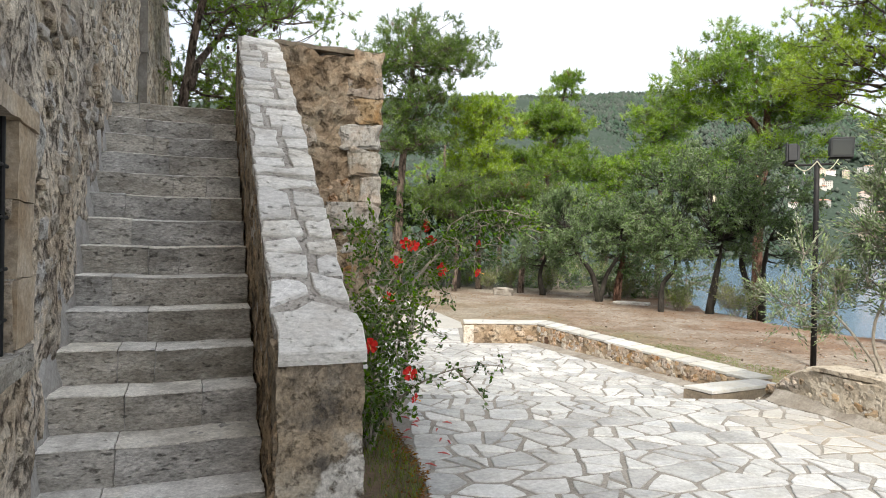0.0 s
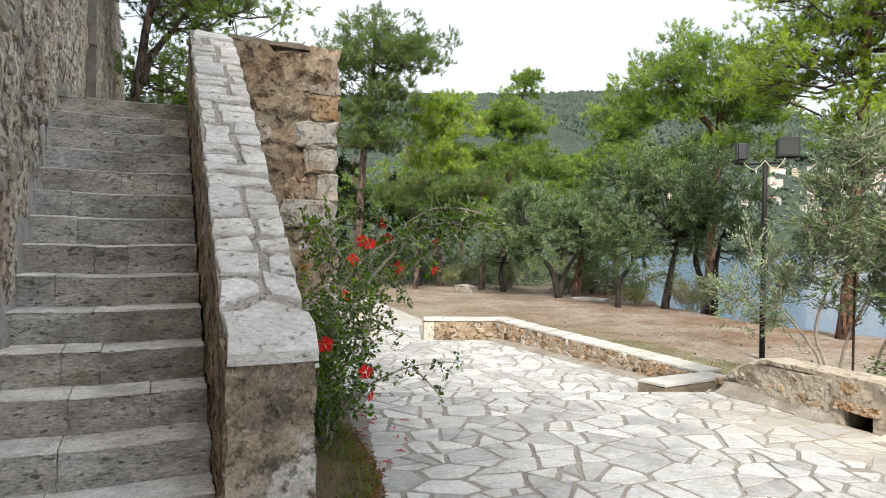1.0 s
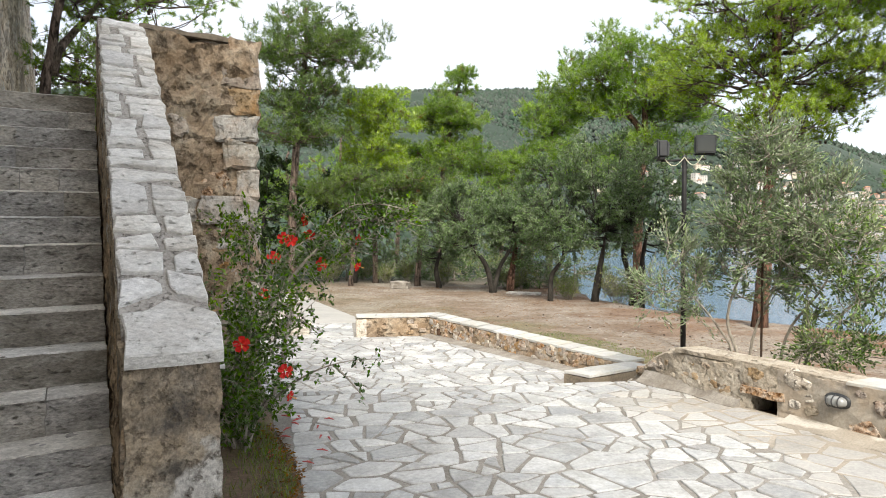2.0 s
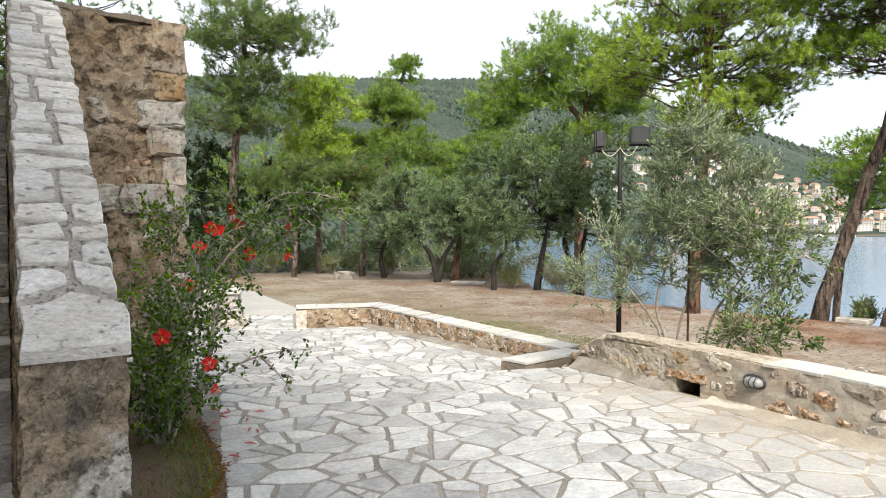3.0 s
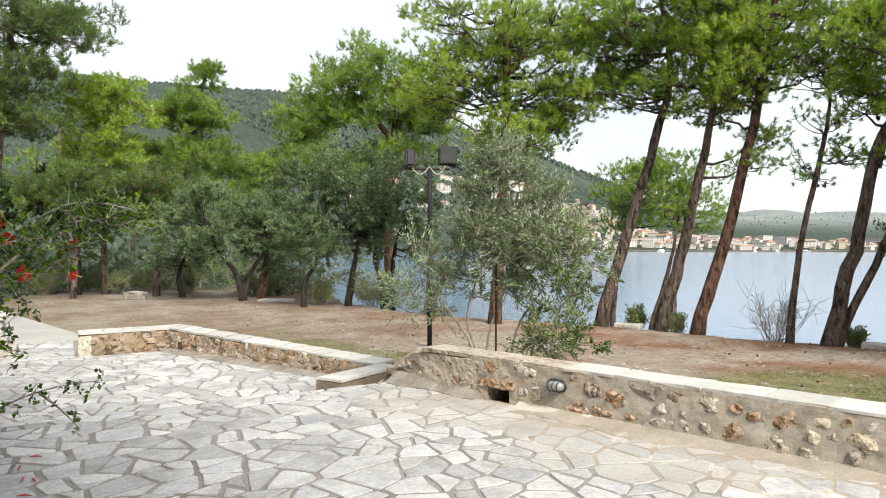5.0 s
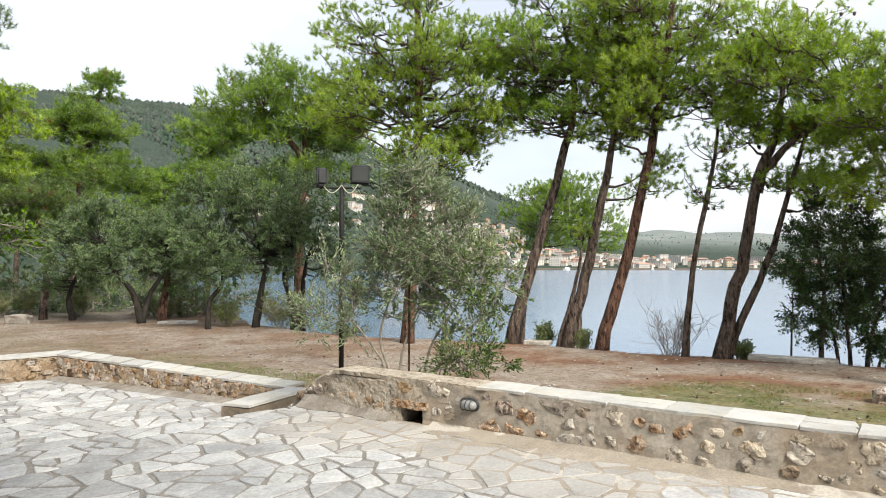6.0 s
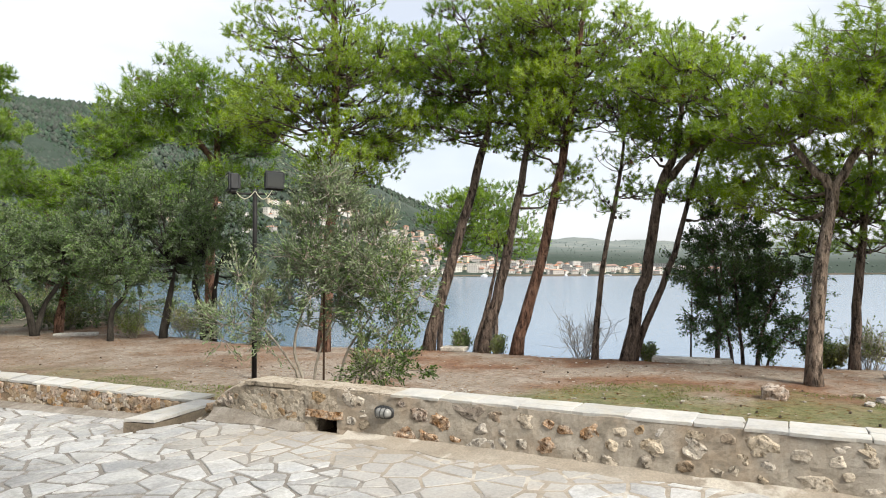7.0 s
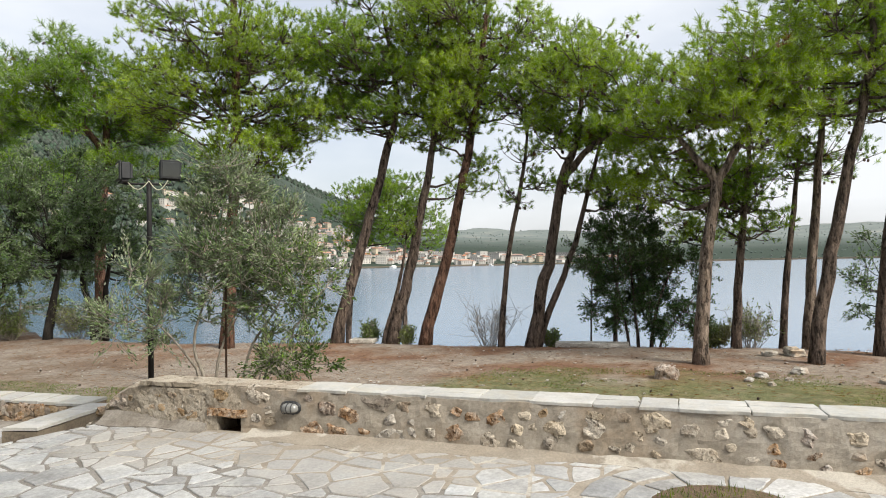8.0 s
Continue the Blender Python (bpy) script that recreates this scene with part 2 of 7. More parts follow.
NEEDLES = leafy("pine_needles", [(0.158, 0.255, 0.029), (0.288, 0.42, 0.046), (0.423, 0.55, 0.077)])
NEEDLES_DEEP = leafy("deep_pine_needles", [(0.113, 0.20, 0.026), (0.211, 0.345, 0.044), (0.333, 0.475, 0.062)])
NEEDLES_YELLOW = leafy("yellow_green_needles", [(0.113, 0.20, 0.037), (0.194, 0.305, 0.057), (0.288, 0.40, 0.094)])
NEEDLES_BLUE = leafy("blue_green_needles", [(0.075, 0.125, 0.04), (0.135, 0.20, 0.065), (0.20, 0.275, 0.09)])
NEEDLES_DRY = leafy("brown_dead_needles", [(0.16, 0.085, 0.04), (0.22, 0.12, 0.05)])
OLIVE = leafy("olive_leaves", [(0.08, 0.126, 0.057), (0.137, 0.196, 0.094), (0.205, 0.276, 0.146)], 0.4, 0.25, 0.5)
OLIVE_PALE = leafy("young_olive_leaves", [(0.125, 0.18, 0.09), (0.21, 0.27, 0.155), (0.33, 0.38, 0.25)], 0.4, 0.3, 0.5)
OLIVE_YOUNG = leafy("dark_young_olive_leaves", [(0.07, 0.11, 0.04), (0.125, 0.185, 0.07), (0.23, 0.29, 0.14)], 0.45, 0.28, 0.45)
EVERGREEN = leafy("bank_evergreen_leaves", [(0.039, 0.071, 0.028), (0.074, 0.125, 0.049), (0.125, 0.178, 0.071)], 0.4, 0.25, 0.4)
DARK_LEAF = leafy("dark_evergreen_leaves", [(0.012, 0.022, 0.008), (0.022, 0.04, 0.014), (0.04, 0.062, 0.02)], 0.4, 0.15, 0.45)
HIB_LEAF = leafy("hibiscus_leaves", [(0.040, 0.088, 0.018), (0.082, 0.155, 0.028), (0.19, 0.29, 0.05)], 0.5, 0.3, 0.4)
SHRUB = leafy("scrub_leaves", [(0.115, 0.171, 0.067), (0.193, 0.239, 0.099), (0.308, 0.307, 0.156)], 0.35, 0.3)
GRASS = leafy("grass_blades", [(0.085, 0.135, 0.028), (0.135, 0.185, 0.048), (0.22, 0.24, 0.09)], 0.4, 0.3)
# haze is put into the colours: far scrub paled, hill woods slightly blued
FOREST_PALE = mat("hazed_far_scrub", [(0.075, 0.097, 0.088), (0.095, 0.117, 0.108), (0.12, 0.14, 0.13)], 0.02, 0.3, 0.9, 0, 0, 0.16, "island", contrast=0.2)
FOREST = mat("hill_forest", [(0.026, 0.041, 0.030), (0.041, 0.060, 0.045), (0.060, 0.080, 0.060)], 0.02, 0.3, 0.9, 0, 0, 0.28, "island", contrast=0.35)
PETAL = mat("red_petal", [(0.55, 0.012, 0.012), (0.72, 0.03, 0.02)], 20, 80, 0.5, 0, 0, contrast=0.15, glow_through=0.3)
PETAL_DRY = mat("fallen_petal", [(0.33, 0.06, 0.06), (0.42, 0.10, 0.09)], 20, 80, 0.7, 0, 0, contrast=0.15)
STAMEN = mat("stamen_yellow", [(0.6, 0.3, 0.08), (0.7, 0.4, 0.12)], 20, 80, 0.6, 0, 0)
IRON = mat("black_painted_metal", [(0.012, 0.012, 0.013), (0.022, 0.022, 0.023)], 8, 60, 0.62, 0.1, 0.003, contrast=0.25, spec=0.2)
RUST = mat("rusty_iron", [(0.03, 0.022, 0.018), (0.07, 0.04, 0.025)], 10, 60, 0.8, 0.3, 0.004)
LAMP_GREY = mat("grey_lamp_housing", [(0.013, 0.015, 0.018), (0.026, 0.029, 0.033)], 8, 60, 0.5, 0.1, 0.003, contrast=0.2, spec=0.5)
CABLE = mat("pale_cable", [(0.42, 0.42, 0.33), (0.5, 0.5, 0.4)], 8, 60, 0.6, 0, 0)
WHITE_PAINT = mat("white_paint", [(0.72, 0.72, 0.71), (0.8, 0.8, 0.79)], 3, 30, 0.6, 0.05, 0.003, contrast=0.08)
HOLE = mat("drain_earth_and_shade", [(0.05, 0.03, 0.02), (0.12, 0.07, 0.045)], 8, 50, 1.0, 0.6, 0.02)


def plain_glass(name, tint, rough=0.08):
    m = bpy.data.materials.new(name)
    m.use_nodes = True
    b = m.node_tree.nodes["Principled BSDF"]
    b.inputs["Base Color"].default_value = (*tint, 1)
    b.inputs["Roughness"].default_value = rough
    b.inputs["Metallic"].default_value = 0.0
    b.inputs["Specular IOR Level"].default_value = 0.7
    b.inputs["Coat Weight"].default_value = 0.6
    return m


LAMP_GLASS = plain_glass("frosted_lamp_glass", (0.24, 0.25, 0.25), 0.2)
FLOOD_GLASS = plain_glass("grey_floodlight_glass", (0.05, 0.055, 0.06), 0.12)
DARK_GLASS = plain_glass("dark_window_glass", (0.02, 0.025, 0.03))


def ground_material():
    m = bpy.data.materials.new("park_ground")
    m.use_nodes = True
    n, l = m.node_tree.nodes, m.node_tree.links
    bsdf = n["Principled BSDF"]
    co = n.new("ShaderNodeTexCoord")

    def noise_ramp(scale, detail, stops, rough=0.6):
        t = n.new("ShaderNodeTexNoise")
        t.inputs["Scale"].default_value, t.inputs["Detail"].default_value, t.inputs["Roughness"].default_value = scale, detail, rough
        l.new(co.outputs["Object"], t.inputs["Vector"])
        r = n.new("ShaderNodeValToRGB")
        while len(r.color_ramp.elements) < len(stops):
            r.color_ramp.elements.new(0.5)
        for e, (p, c) in zip(r.color_ramp.elements, stops):
            e.position, e.color = p, (*c, 1)
        l.new(t.outputs["Fac"], r.inputs[0])
        return t, r.outputs[0]

    def mix(fac, a, b, kind="MIX"):
        x = n.new("ShaderNodeMixRGB")
        x.blend_type = kind
        l.new(fac, x.inputs[0])
        l.new(a, x.inputs[1])
        l.new(b, x.inputs[2])
        return x.outputs[0]

    _, needles = noise_ramp(1.3, 6, [(0.3, (0.145, 0.108, 0.08)), (0.5, (0.20, 0.157, 0.122)), (0.7, (0.27, 0.224, 0.182))])
    _, dust = noise_ramp(2.0, 5, [(0.3, (0.235, 0.203, 0.168)), (0.7, (0.325, 0.298, 0.262))])
    _, turf = noise_ramp(3.0, 6, [(0.3, (0.085, 0.105, 0.04)), (0.5, (0.14, 0.15, 0.066)), (0.7, (0.22, 0.195, 0.115))])
    _, bare = noise_ramp(0.42, 4, [(0.46, (0.0, 0.0, 0.0)), (0.58, (0.8, 0.8, 0.8))])
    # the turf lies in a band along the walls, broken by noise
    sep = n.new("ShaderNodeSeparateXYZ")
    l.new(co.outputs["Object"], sep.inputs[0])

    def math_node(op, a, b):
        x = n.new("ShaderNodeMath")
        x.operation = op
        for i, v in enumerate((a, b)):
            if isinstance(v, (int, float)):
                x.inputs[i].default_value = v
            else:
                l.new(v, x.inputs[i])
        return x.outputs[0]

    across = math_node("ADD", math_node("MULTIPLY", sep.outputs["X"], 0.954), math_node("MULTIPLY", sep.outputs["Y"], 0.299))
    wob, _ = noise_ramp(0.7, 5, [(0, (0, 0, 0)), (1, (1, 1, 1))])
    across = math_node("ADD", across, math_node("MULTIPLY", math_node("SUBTRACT", wob.outputs["Fac"], 0.5), 5.0))
    width = n.new("ShaderNodeMapRange")
    width.inputs["From Min"].default_value, width.inputs["From Max"].default_value = 5.0, 9.0
    width.inputs["To Min"].default_value, width.inputs["To Max"].default_value = 5.13 + 6.0, 5.13 + 2.6
    l.new(sep.outputs["Y"], width.inputs["Value"])
    across = math_node("SUBTRACT", across, width.outputs[0])
    band = n.new("ShaderNodeMapRange")
    band.inputs["From Min"].default_value, band.inputs["From Max"].default_value = 0.7, -0.7
    l.new(across, band.inputs["Value"])
    # red needle litter under the pines
    _, litter = noise_ramp(1.7, 6, [(0.3, (0.125, 0.064, 0.04)), (0.5, (0.20, 0.115, 0.074)), (0.7, (0.265, 0.18, 0.13))])
    under = n.new("ShaderNodeMapRange")
    under.inputs["From Min"].default_value, under.inputs["From Max"].default_value = 5.5, 10.0
    under.inputs["To Min"].default_value, under.inputs["To Max"].default_value = 0.0, 0.85
    l.new(sep.outputs["X"], under.inputs["Value"])
    needles = mix(under.outputs[0], needles, litter)
    col = mix(bare, needles, dust)
    east = n.new("ShaderNodeMapRange")
    east.inputs["From Min"].default_value, east.inputs["From Max"].default_value = 2.0, 4.6
    east.inputs["To Min"].default_value, east.inputs["To Max"].default_value = 0.15, 0.85
    l.new(sep.outputs["X"], east.inputs["Value"])
    band2 = math_node("MULTIPLY", band.outputs[0], east.outputs[0])
    col = mix(band2, col, turf)
    fine, speck = noise_ramp(55, 4, [(0.35, (0.62, 0.62, 0.62)), (0.65, (1.3, 1.3, 1.3))], 0.7)
    _, mottle = noise_ramp(9, 6, [(0.36, (0.74, 0.74, 0.74)), (0.64, (1.2, 1.2, 1.2))], 0.72)
    one = n.new("ShaderNodeValue")
    one.outputs[0].default_value = 1.0
    col = mix(one.outputs[0], mix(one.outputs[0], col, speck, "MULTIPLY"), mottle, "MULTIPLY")
    # the far country: scrub and woods, slightly blued in colour for haze
    far = n.new("ShaderNodeVectorMath")
    far.operation = "LENGTH"
    l.new(co.outputs["Object"], far.inputs[0])
    fr = n.new("ShaderNodeMapRange")
    fr.inputs["From Min"].default_value, fr.inputs["From Max"].default_value = 26, 34
    l.new(far.outputs["Value"], fr.inputs["Value"])
    _, scrub = noise_ramp(0.35, 8, [(0.36, (0.024, 0.037, 0.028)), (0.5, (0.035, 0.052, 0.040)), (0.66, (0.050, 0.068, 0.053))], 0.7)
    col = mix(fr.outputs[0], col, scrub)
    # beyond the bay's head: slopes fade paler with distance, haze put into their colour
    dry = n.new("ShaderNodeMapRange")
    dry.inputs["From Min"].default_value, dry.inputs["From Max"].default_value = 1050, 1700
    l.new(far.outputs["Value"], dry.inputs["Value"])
    _, hazed_hill = noise_ramp(0.012, 8, [(0.35, (0.125, 0.155, 0.15)), (0.55, (0.165, 0.19, 0.182)), (0.7, (0.25, 0.25, 0.228))], 0.7)
    col = mix(dry.outputs[0], col, hazed_hill)
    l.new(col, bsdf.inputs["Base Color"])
    bsdf.inputs["Roughness"].default_value = 0.97
    bsdf.inputs["Specular IOR Level"].default_value = 0.15
    bp = n.new("ShaderNodeBump")
    bp.inputs["Strength"].default_value, bp.inputs["Distance"].default_value = 0.7, 0.02
    l.new(fine.outputs["Fac"], bp.inputs["Height"])
    l.new(bp.outputs[0], bsdf.inputs["Normal"])
    return m


def water_material():
    m = bpy.data.materials.new("sea_water")
    m.use_nodes = True
    n, l = m.node_tree.nodes, m.node_tree.links
    b = n["Principled BSDF"]
    b.inputs["Base Color"].default_value = (0.10, 0.165, 0.25, 1)
    b.inputs["Roughness"].default_value = 0.16
    b.inputs["IOR"].default_value = 1.33
    co = n.new("ShaderNodeTexCoord")
    mp = n.new("ShaderNodeMapping")
    mp.inputs["Rotation"].default_value = (0, 0, 0.6)
    mp.inputs["Scale"].default_value = (0.35, 1.0, 1.0)
    l.new(co.outputs["Object"], mp.inputs[0])
    t = n.new("ShaderNodeTexNoise")
    t.inputs["Scale"].default_value, t.inputs["Detail"].default_value = 1.6, 6
    l.new(mp.outputs[0], t.inputs["Vector"])
    bp = n.new("ShaderNodeBump")
    bp.inputs["Strength"].default_value, bp.inputs["Distance"].default_value = 0.35, 0.06
    l.new(t.outputs["Fac"], bp.inputs["Height"])
    l.new(bp.outputs[0], b.inputs["Normal"])
    return m


GROUND, WATER = ground_material(), water_material()

# ---- mesh helpers ----
rng = np.random.default_rng(7)


def mesh_of(name, verts, faces, material, smooth=False):
    me = bpy.data.meshes.new(name)
    me.from_pydata([tuple(v) for v in np.asarray(verts, float).tolist()], [], [tuple(f) for f in (faces.tolist() if isinstance(faces, np.ndarray) else faces)])
    me.materials.append(material)
    if smooth:
        me.polygons.foreach_set("use_smooth", [True] * len(me.polygons))
    me.update()
    return me


def piece(name, verts, faces, material, parent=None, label="", smooth=False, kind=""):
    """One mesh object, a part when it has a parent."""
    ob = new(name, mesh_of(name, verts, faces, material, smooth))
    if parent:
        ob.parent = parent
    if label:
        tagged(ob, label)
    if kind:
        tagged(ob, kind=kind)
    return ob


def part(name, bm, material, parent, label="", smooth=False):
    me = bpy.data.meshes.new(name)
    bm.normal_update()
    bm.to_mesh(me)
    bm.free()
    me.materials.append(material)
    if smooth:
        me.polygons.foreach_set("use_smooth", [True] * len(me.polygons))
    ob = new(name, me)
    ob.parent = parent
    if label:
        tagged(ob, label)
    return ob


def thing(name, label, category, group="", kind=""):
    return tagged(new(name), label, category, group, kind)


def join(chunks):
    """Several (verts, faces) as one."""
    vs, fs, k = [], [], 0
    for v, f in chunks:
        vs.extend(np.asarray(v).tolist())
        fs.extend([tuple(i + k for i in q) for q in f])
        k += len(v)
    return vs, fs


def shell(nu, nv, nw):
    """The six sides of a gridded unit box: unique points and quads."""
    index, pts, quads = {}, [], []

    def at(i, j, k):
        key = (i, j, k)
        if key not in index:
            index[key] = len(pts)
            pts.append((i / nu, j / nv, k / nw))
        return index[key]

    for j in range(nv):
        for k in range(nw):
            quads.append((at(0, j, k), at(0, j, k + 1), at(0, j + 1, k + 1), at(0, j + 1, k)))
            quads.append((at(nu, j, k), at(nu, j + 1, k), at(nu, j + 1, k + 1), at(nu, j, k + 1)))
    for i in range(nu):
        for k in range(nw):
            quads.append((at(i, 0, k), at(i + 1, 0, k), at(i + 1, 0, k + 1), at(i, 0, k + 1)))
            quads.append((at(i, nv, k), at(i, nv, k + 1), at(i + 1, nv, k + 1), at(i + 1, nv, k)))
        for j in range(nv):
            quads.append((at(i, j, 0), at(i, j + 1, 0), at(i + 1, j + 1, 0), at(i + 1, j, 0)))
            quads.append((at(i, j, nw), at(i + 1, j, nw), at(i + 1, j + 1, nw), at(i, j + 1, nw)))
    return np.array(pts), quads


def rough(pts, amp, scale, seed=0.0, octaves=3):
    """Points pushed about by a noise."""
    out = np.array(pts, float)
    for i, p in enumerate(out):
        q = Vector(p) * scale + Vector((seed, seed * 1.7, -seed))
        d = noise.noise_vector(q)
        for o in range(1, octaves):
            d = d + noise.noise_vector(q * (2.1 ** o)) * (0.55 ** o)
        out[i] = p + np.array(d) * amp
    return out


def block(name, place, n, material, parent=None, amp=0.01, scale=6.0, label="", seed=0.0, smooth=False, octaves=3):
    """A gridded box, laid into the world by place(u, v, w) and roughened."""
    pts, quads = shell(*n)
    w = place(pts[:, 0], pts[:, 1], pts[:, 2])
    w = np.stack(np.broadcast_arrays(*w), 1)
    if amp:
        w = rough(w, amp, scale, seed, octaves)
    return piece(name, w, quads, material, parent, label, smooth)


def box_vf(x0, x1, y0, y1, z0, z1, b=0.0):
    """A box with its upright edges and top edge bevelled by b."""
    bm = bmesh.new()
    bmesh.ops.create_cube(bm, size=1)
    bmesh.ops.scale(bm, vec=(x1 - x0, y1 - y0, z1 - z0), verts=bm.verts)
    bmesh.ops.translate(bm, vec=((x0 + x1) / 2, (y0 + y1) / 2, (z0 + z1) / 2), verts=bm.verts)
    if b:
        bmesh.ops.bevel(bm, geom=bm.edges[:], offset=b, segments=1, affect="EDGES")
    bm.verts.index_update()
    vf = [tuple(v.co) for v in bm.verts], [tuple(v.index for v in f.verts) for f in bm.faces]
    bm.free()
    return vf


def tube(points, radii, sides=7, closed=True):
    """A tapered tube along points."""
    P = [Vector(p) for p in points]
    verts, faces = [], []
    ref = Vector((0.31, 0.87, 0.21))
    for i, p in enumerate(P):
        a = (P[min(i + 1, len(P) - 1)] - P[max(i - 1, 0)]).normalized()
        s = a.cross(ref).normalized()
        t = a.cross(s)
        for k in range(sides):
            q = 2 * math.pi * k / sides
            verts.append(tuple(p + (s * math.cos(q) + t * math.sin(q)) * radii[i]))
    for i in range(len(P) - 1):
        for k in range(sides):
            faces.append((i * sides + k, i * sides + (k + 1) % sides, (i + 1) * sides + (k + 1) % sides, (i + 1) * sides + k))
    if closed:
        faces.append(tuple(range(sides - 1, -1, -1)))
        faces.append(tuple(range((len(P) - 1) * sides, len(P) * sides)))
    return verts, faces


def smooth_path(points, steps):
    """Catmull-Rom through points."""
    P = [np.array(p, float) for p in points]
    P = [2 * P[0] - P[1]] + P + [2 * P[-1] - P[-2]]
    out = []
    for i in range(1, len(P) - 2):
        for s in range(steps):
            t = s / steps
            out.append(0.5 * (2 * P[i] + (P[i + 1] - P[i - 1]) * t + (2 * P[i - 1] - 5 * P[i] + 4 * P[i + 1] - P[i + 2]) * t ** 2 + (3 * P[i] - P[i - 1] - 3 * P[i + 1] + P[i + 2]) * t ** 3))
    out.append(P[-2])
    return out


ICO = {}


def pebble(center, size, seed, sub=2, rot=0.0, axis=None, jag=0.28, boxy=0.62):
    """An uneven stone: a worn lump with flattened sides."""
    if sub not in ICO:
        bm = bmesh.new()
        bmesh.ops.create_icosphere(bm, subdivisions=sub, radius=0.5)
        bm.verts.index_update()
        ICO[sub] = np.array([tuple(v.co) for v in bm.verts]), [tuple(v.index for v in f.verts) for f in bm.faces]
        bm.free()
    v, f = ICO[sub]
    v = np.sign(v) * np.abs(v * 2) ** boxy / 2
    out = []
    for p in v:
        q = Vector(p) * 2.2 + Vector((seed * 3.1, seed, -seed))
        out.append(p * (1 + jag * noise.noise(q) + 0.6 * jag * noise.noise(q * 2.6) + 0.3 * jag * noise.noise(q * 6.1)))
    out = np.array(out) * np.array(size)
    c, s = math.cos(rot), math.sin(rot)
    if axis is None:
        x, y = out[:, 0] * c - out[:, 1] * s, out[:, 0] * s + out[:, 1] * c
        out = np.stack([x, y, out[:, 2]], 1)
    else:
        # size is given along (wall, outwards, up)
        along, outw = np.append(axis[0], 0), np.append(axis[1], 0)
        a, b = out[:, 0] * c - out[:, 2] * s, out[:, 0] * s + out[:, 2] * c
        out = a[:, None] * along + out[:, 1:2] * outw + b[:, None] * np.array((0, 0, 1))
    return out + np.array(center), f


# ---- crazy paving: cells of scattered points, clipped to a convex field ----
def clip(poly, a, b, c):
    """The part of poly where a x + b y <= c."""
    out = []
    for i, p in enumerate(poly):
        q = poly[(i + 1) % len(poly)]
        dp, dq = a * p[0] + b * p[1] - c, a * q[0] + b * q[1] - c
        if dp <= 0:
            out.append(p)
        if dp * dq < 0:
            t = dp / (dp - dq)
            out.append((p[0] + t * (q[0] - p[0]), p[1] + t * (q[1] - p[1])))
    return out


def scatter(x0, x1, y0, y1, small, large, g, tries=9000):
    pts, rad = np.zeros((0, 2)), np.zeros(0)
    for _ in range(tries):
        p = g.uniform((x0, y0), (x1, y1))
        r = g.uniform(small, large)
        if len(pts) == 0 or np.all(np.hypot(*(pts - p).T) > (rad + r) / 2):
            pts, rad = np.vstack([pts, p]), np.append(rad, r)
    return pts


def cells(pts, limits, gap, squash=1.0, turn=0.0):
    """The cell of each point, cut by the limits (a, b, c) and shrunk by half a joint."""
    ct, st = math.cos(turn), math.sin(turn)
    warp = np.stack([(pts[:, 0] * ct + pts[:, 1] * st), (-pts[:, 0] * st + pts[:, 1] * ct) * squash], 1)
    out = []
    for i, p in enumerate(warp):
        near = np.argsort(np.hypot(*(warp - p).T))[1:22]
        poly = [(p[0] - 2, p[1] - 2), (p[0] + 2, p[1] - 2), (p[0] + 2, p[1] + 2), (p[0] - 2, p[1] + 2)]
        for j in near:
            d = warp[j] - p
            poly = clip(poly, d[0], d[1], d @ (warp[j] + p) / 2 - gap * np.hypot(*d) / 2)
        poly = [(x * ct - y / squash * st, x * st + y / squash * ct) for x, y in poly]
        for a, b, c in limits:
            poly = clip(poly, a, b, c - gap / 2)
        if len(poly) >= 3:
            area = 0.5 * abs(sum(poly[k][0] * poly[(k + 1) % len(poly)][1] - poly[(k + 1) % len(poly)][0] * poly[k][1] for k in range(len(poly))))
            if area > 0.006:
                out.append(poly)
    return out


def area_of(poly):
    return 0.5 * abs(sum(poly[k][0] * poly[(k + 1) % len(poly)][1] - poly[(k + 1) % len(poly)][0] * poly[k][1] for k in range(len(poly))))


def shatter(poly, small, large, gap, g, out):
    """Breaks a cell with skew straight cracks until the stones are of the wanted size."""
    a = area_of(poly)
    if len(poly) < 3 or a < 0.004:
        return
    P = np.array(poly)
    c = P.mean(0)
    w = np.linalg.eigh(np.cov((P - c).T))
    slim = math.sqrt(w[0][1] / max(w[0][0], 1e-6))
    if a < math.exp(g.uniform(math.log(small), math.log(large))) and slim < 3.2:
        out.append(poly)
        return
    axis = w[1][:, 1]
    t = math.atan2(axis[1], axis[0]) + g.normal(0, 0.32)
    n = (math.cos(t), math.sin(t))
    m = c + axis * g.normal(0, 0.12) * math.sqrt(a)
    d = n[0] * m[0] + n[1] * m[1]
    shatter(clip(poly, n[0], n[1], d - gap / 2), small, large, gap, g, out)
    shatter(clip(poly, -n[0], -n[1], -d - gap / 2), small, large, gap, g, out)


def knock(poly, g, most=0.2):
    """Corners broken off, some more than others."""
    out = []
    n = len(poly)
    for k in range(n):
        p, a, b = np.array(poly[k]), np.array(poly[k - 1]), np.array(poly[(k + 1) % n])
        t = most * g.random() ** 1.6
        if t < 0.05:
            out.append(tuple(p))
        else:
            out += [tuple(p + (a - p) * t * g.uniform(0.5, 1)), tuple(p + (b - p) * t * g.uniform(0.5, 1))]
    c = np.mean(out, 0)
    k = 1 - (g.uniform(0.06, 0.15) if g.random() < 0.12 else min(0.09, abs(g.normal(0, 0.014))))
    return [tuple(c + (np.array(q) - c) * k) for q in out]


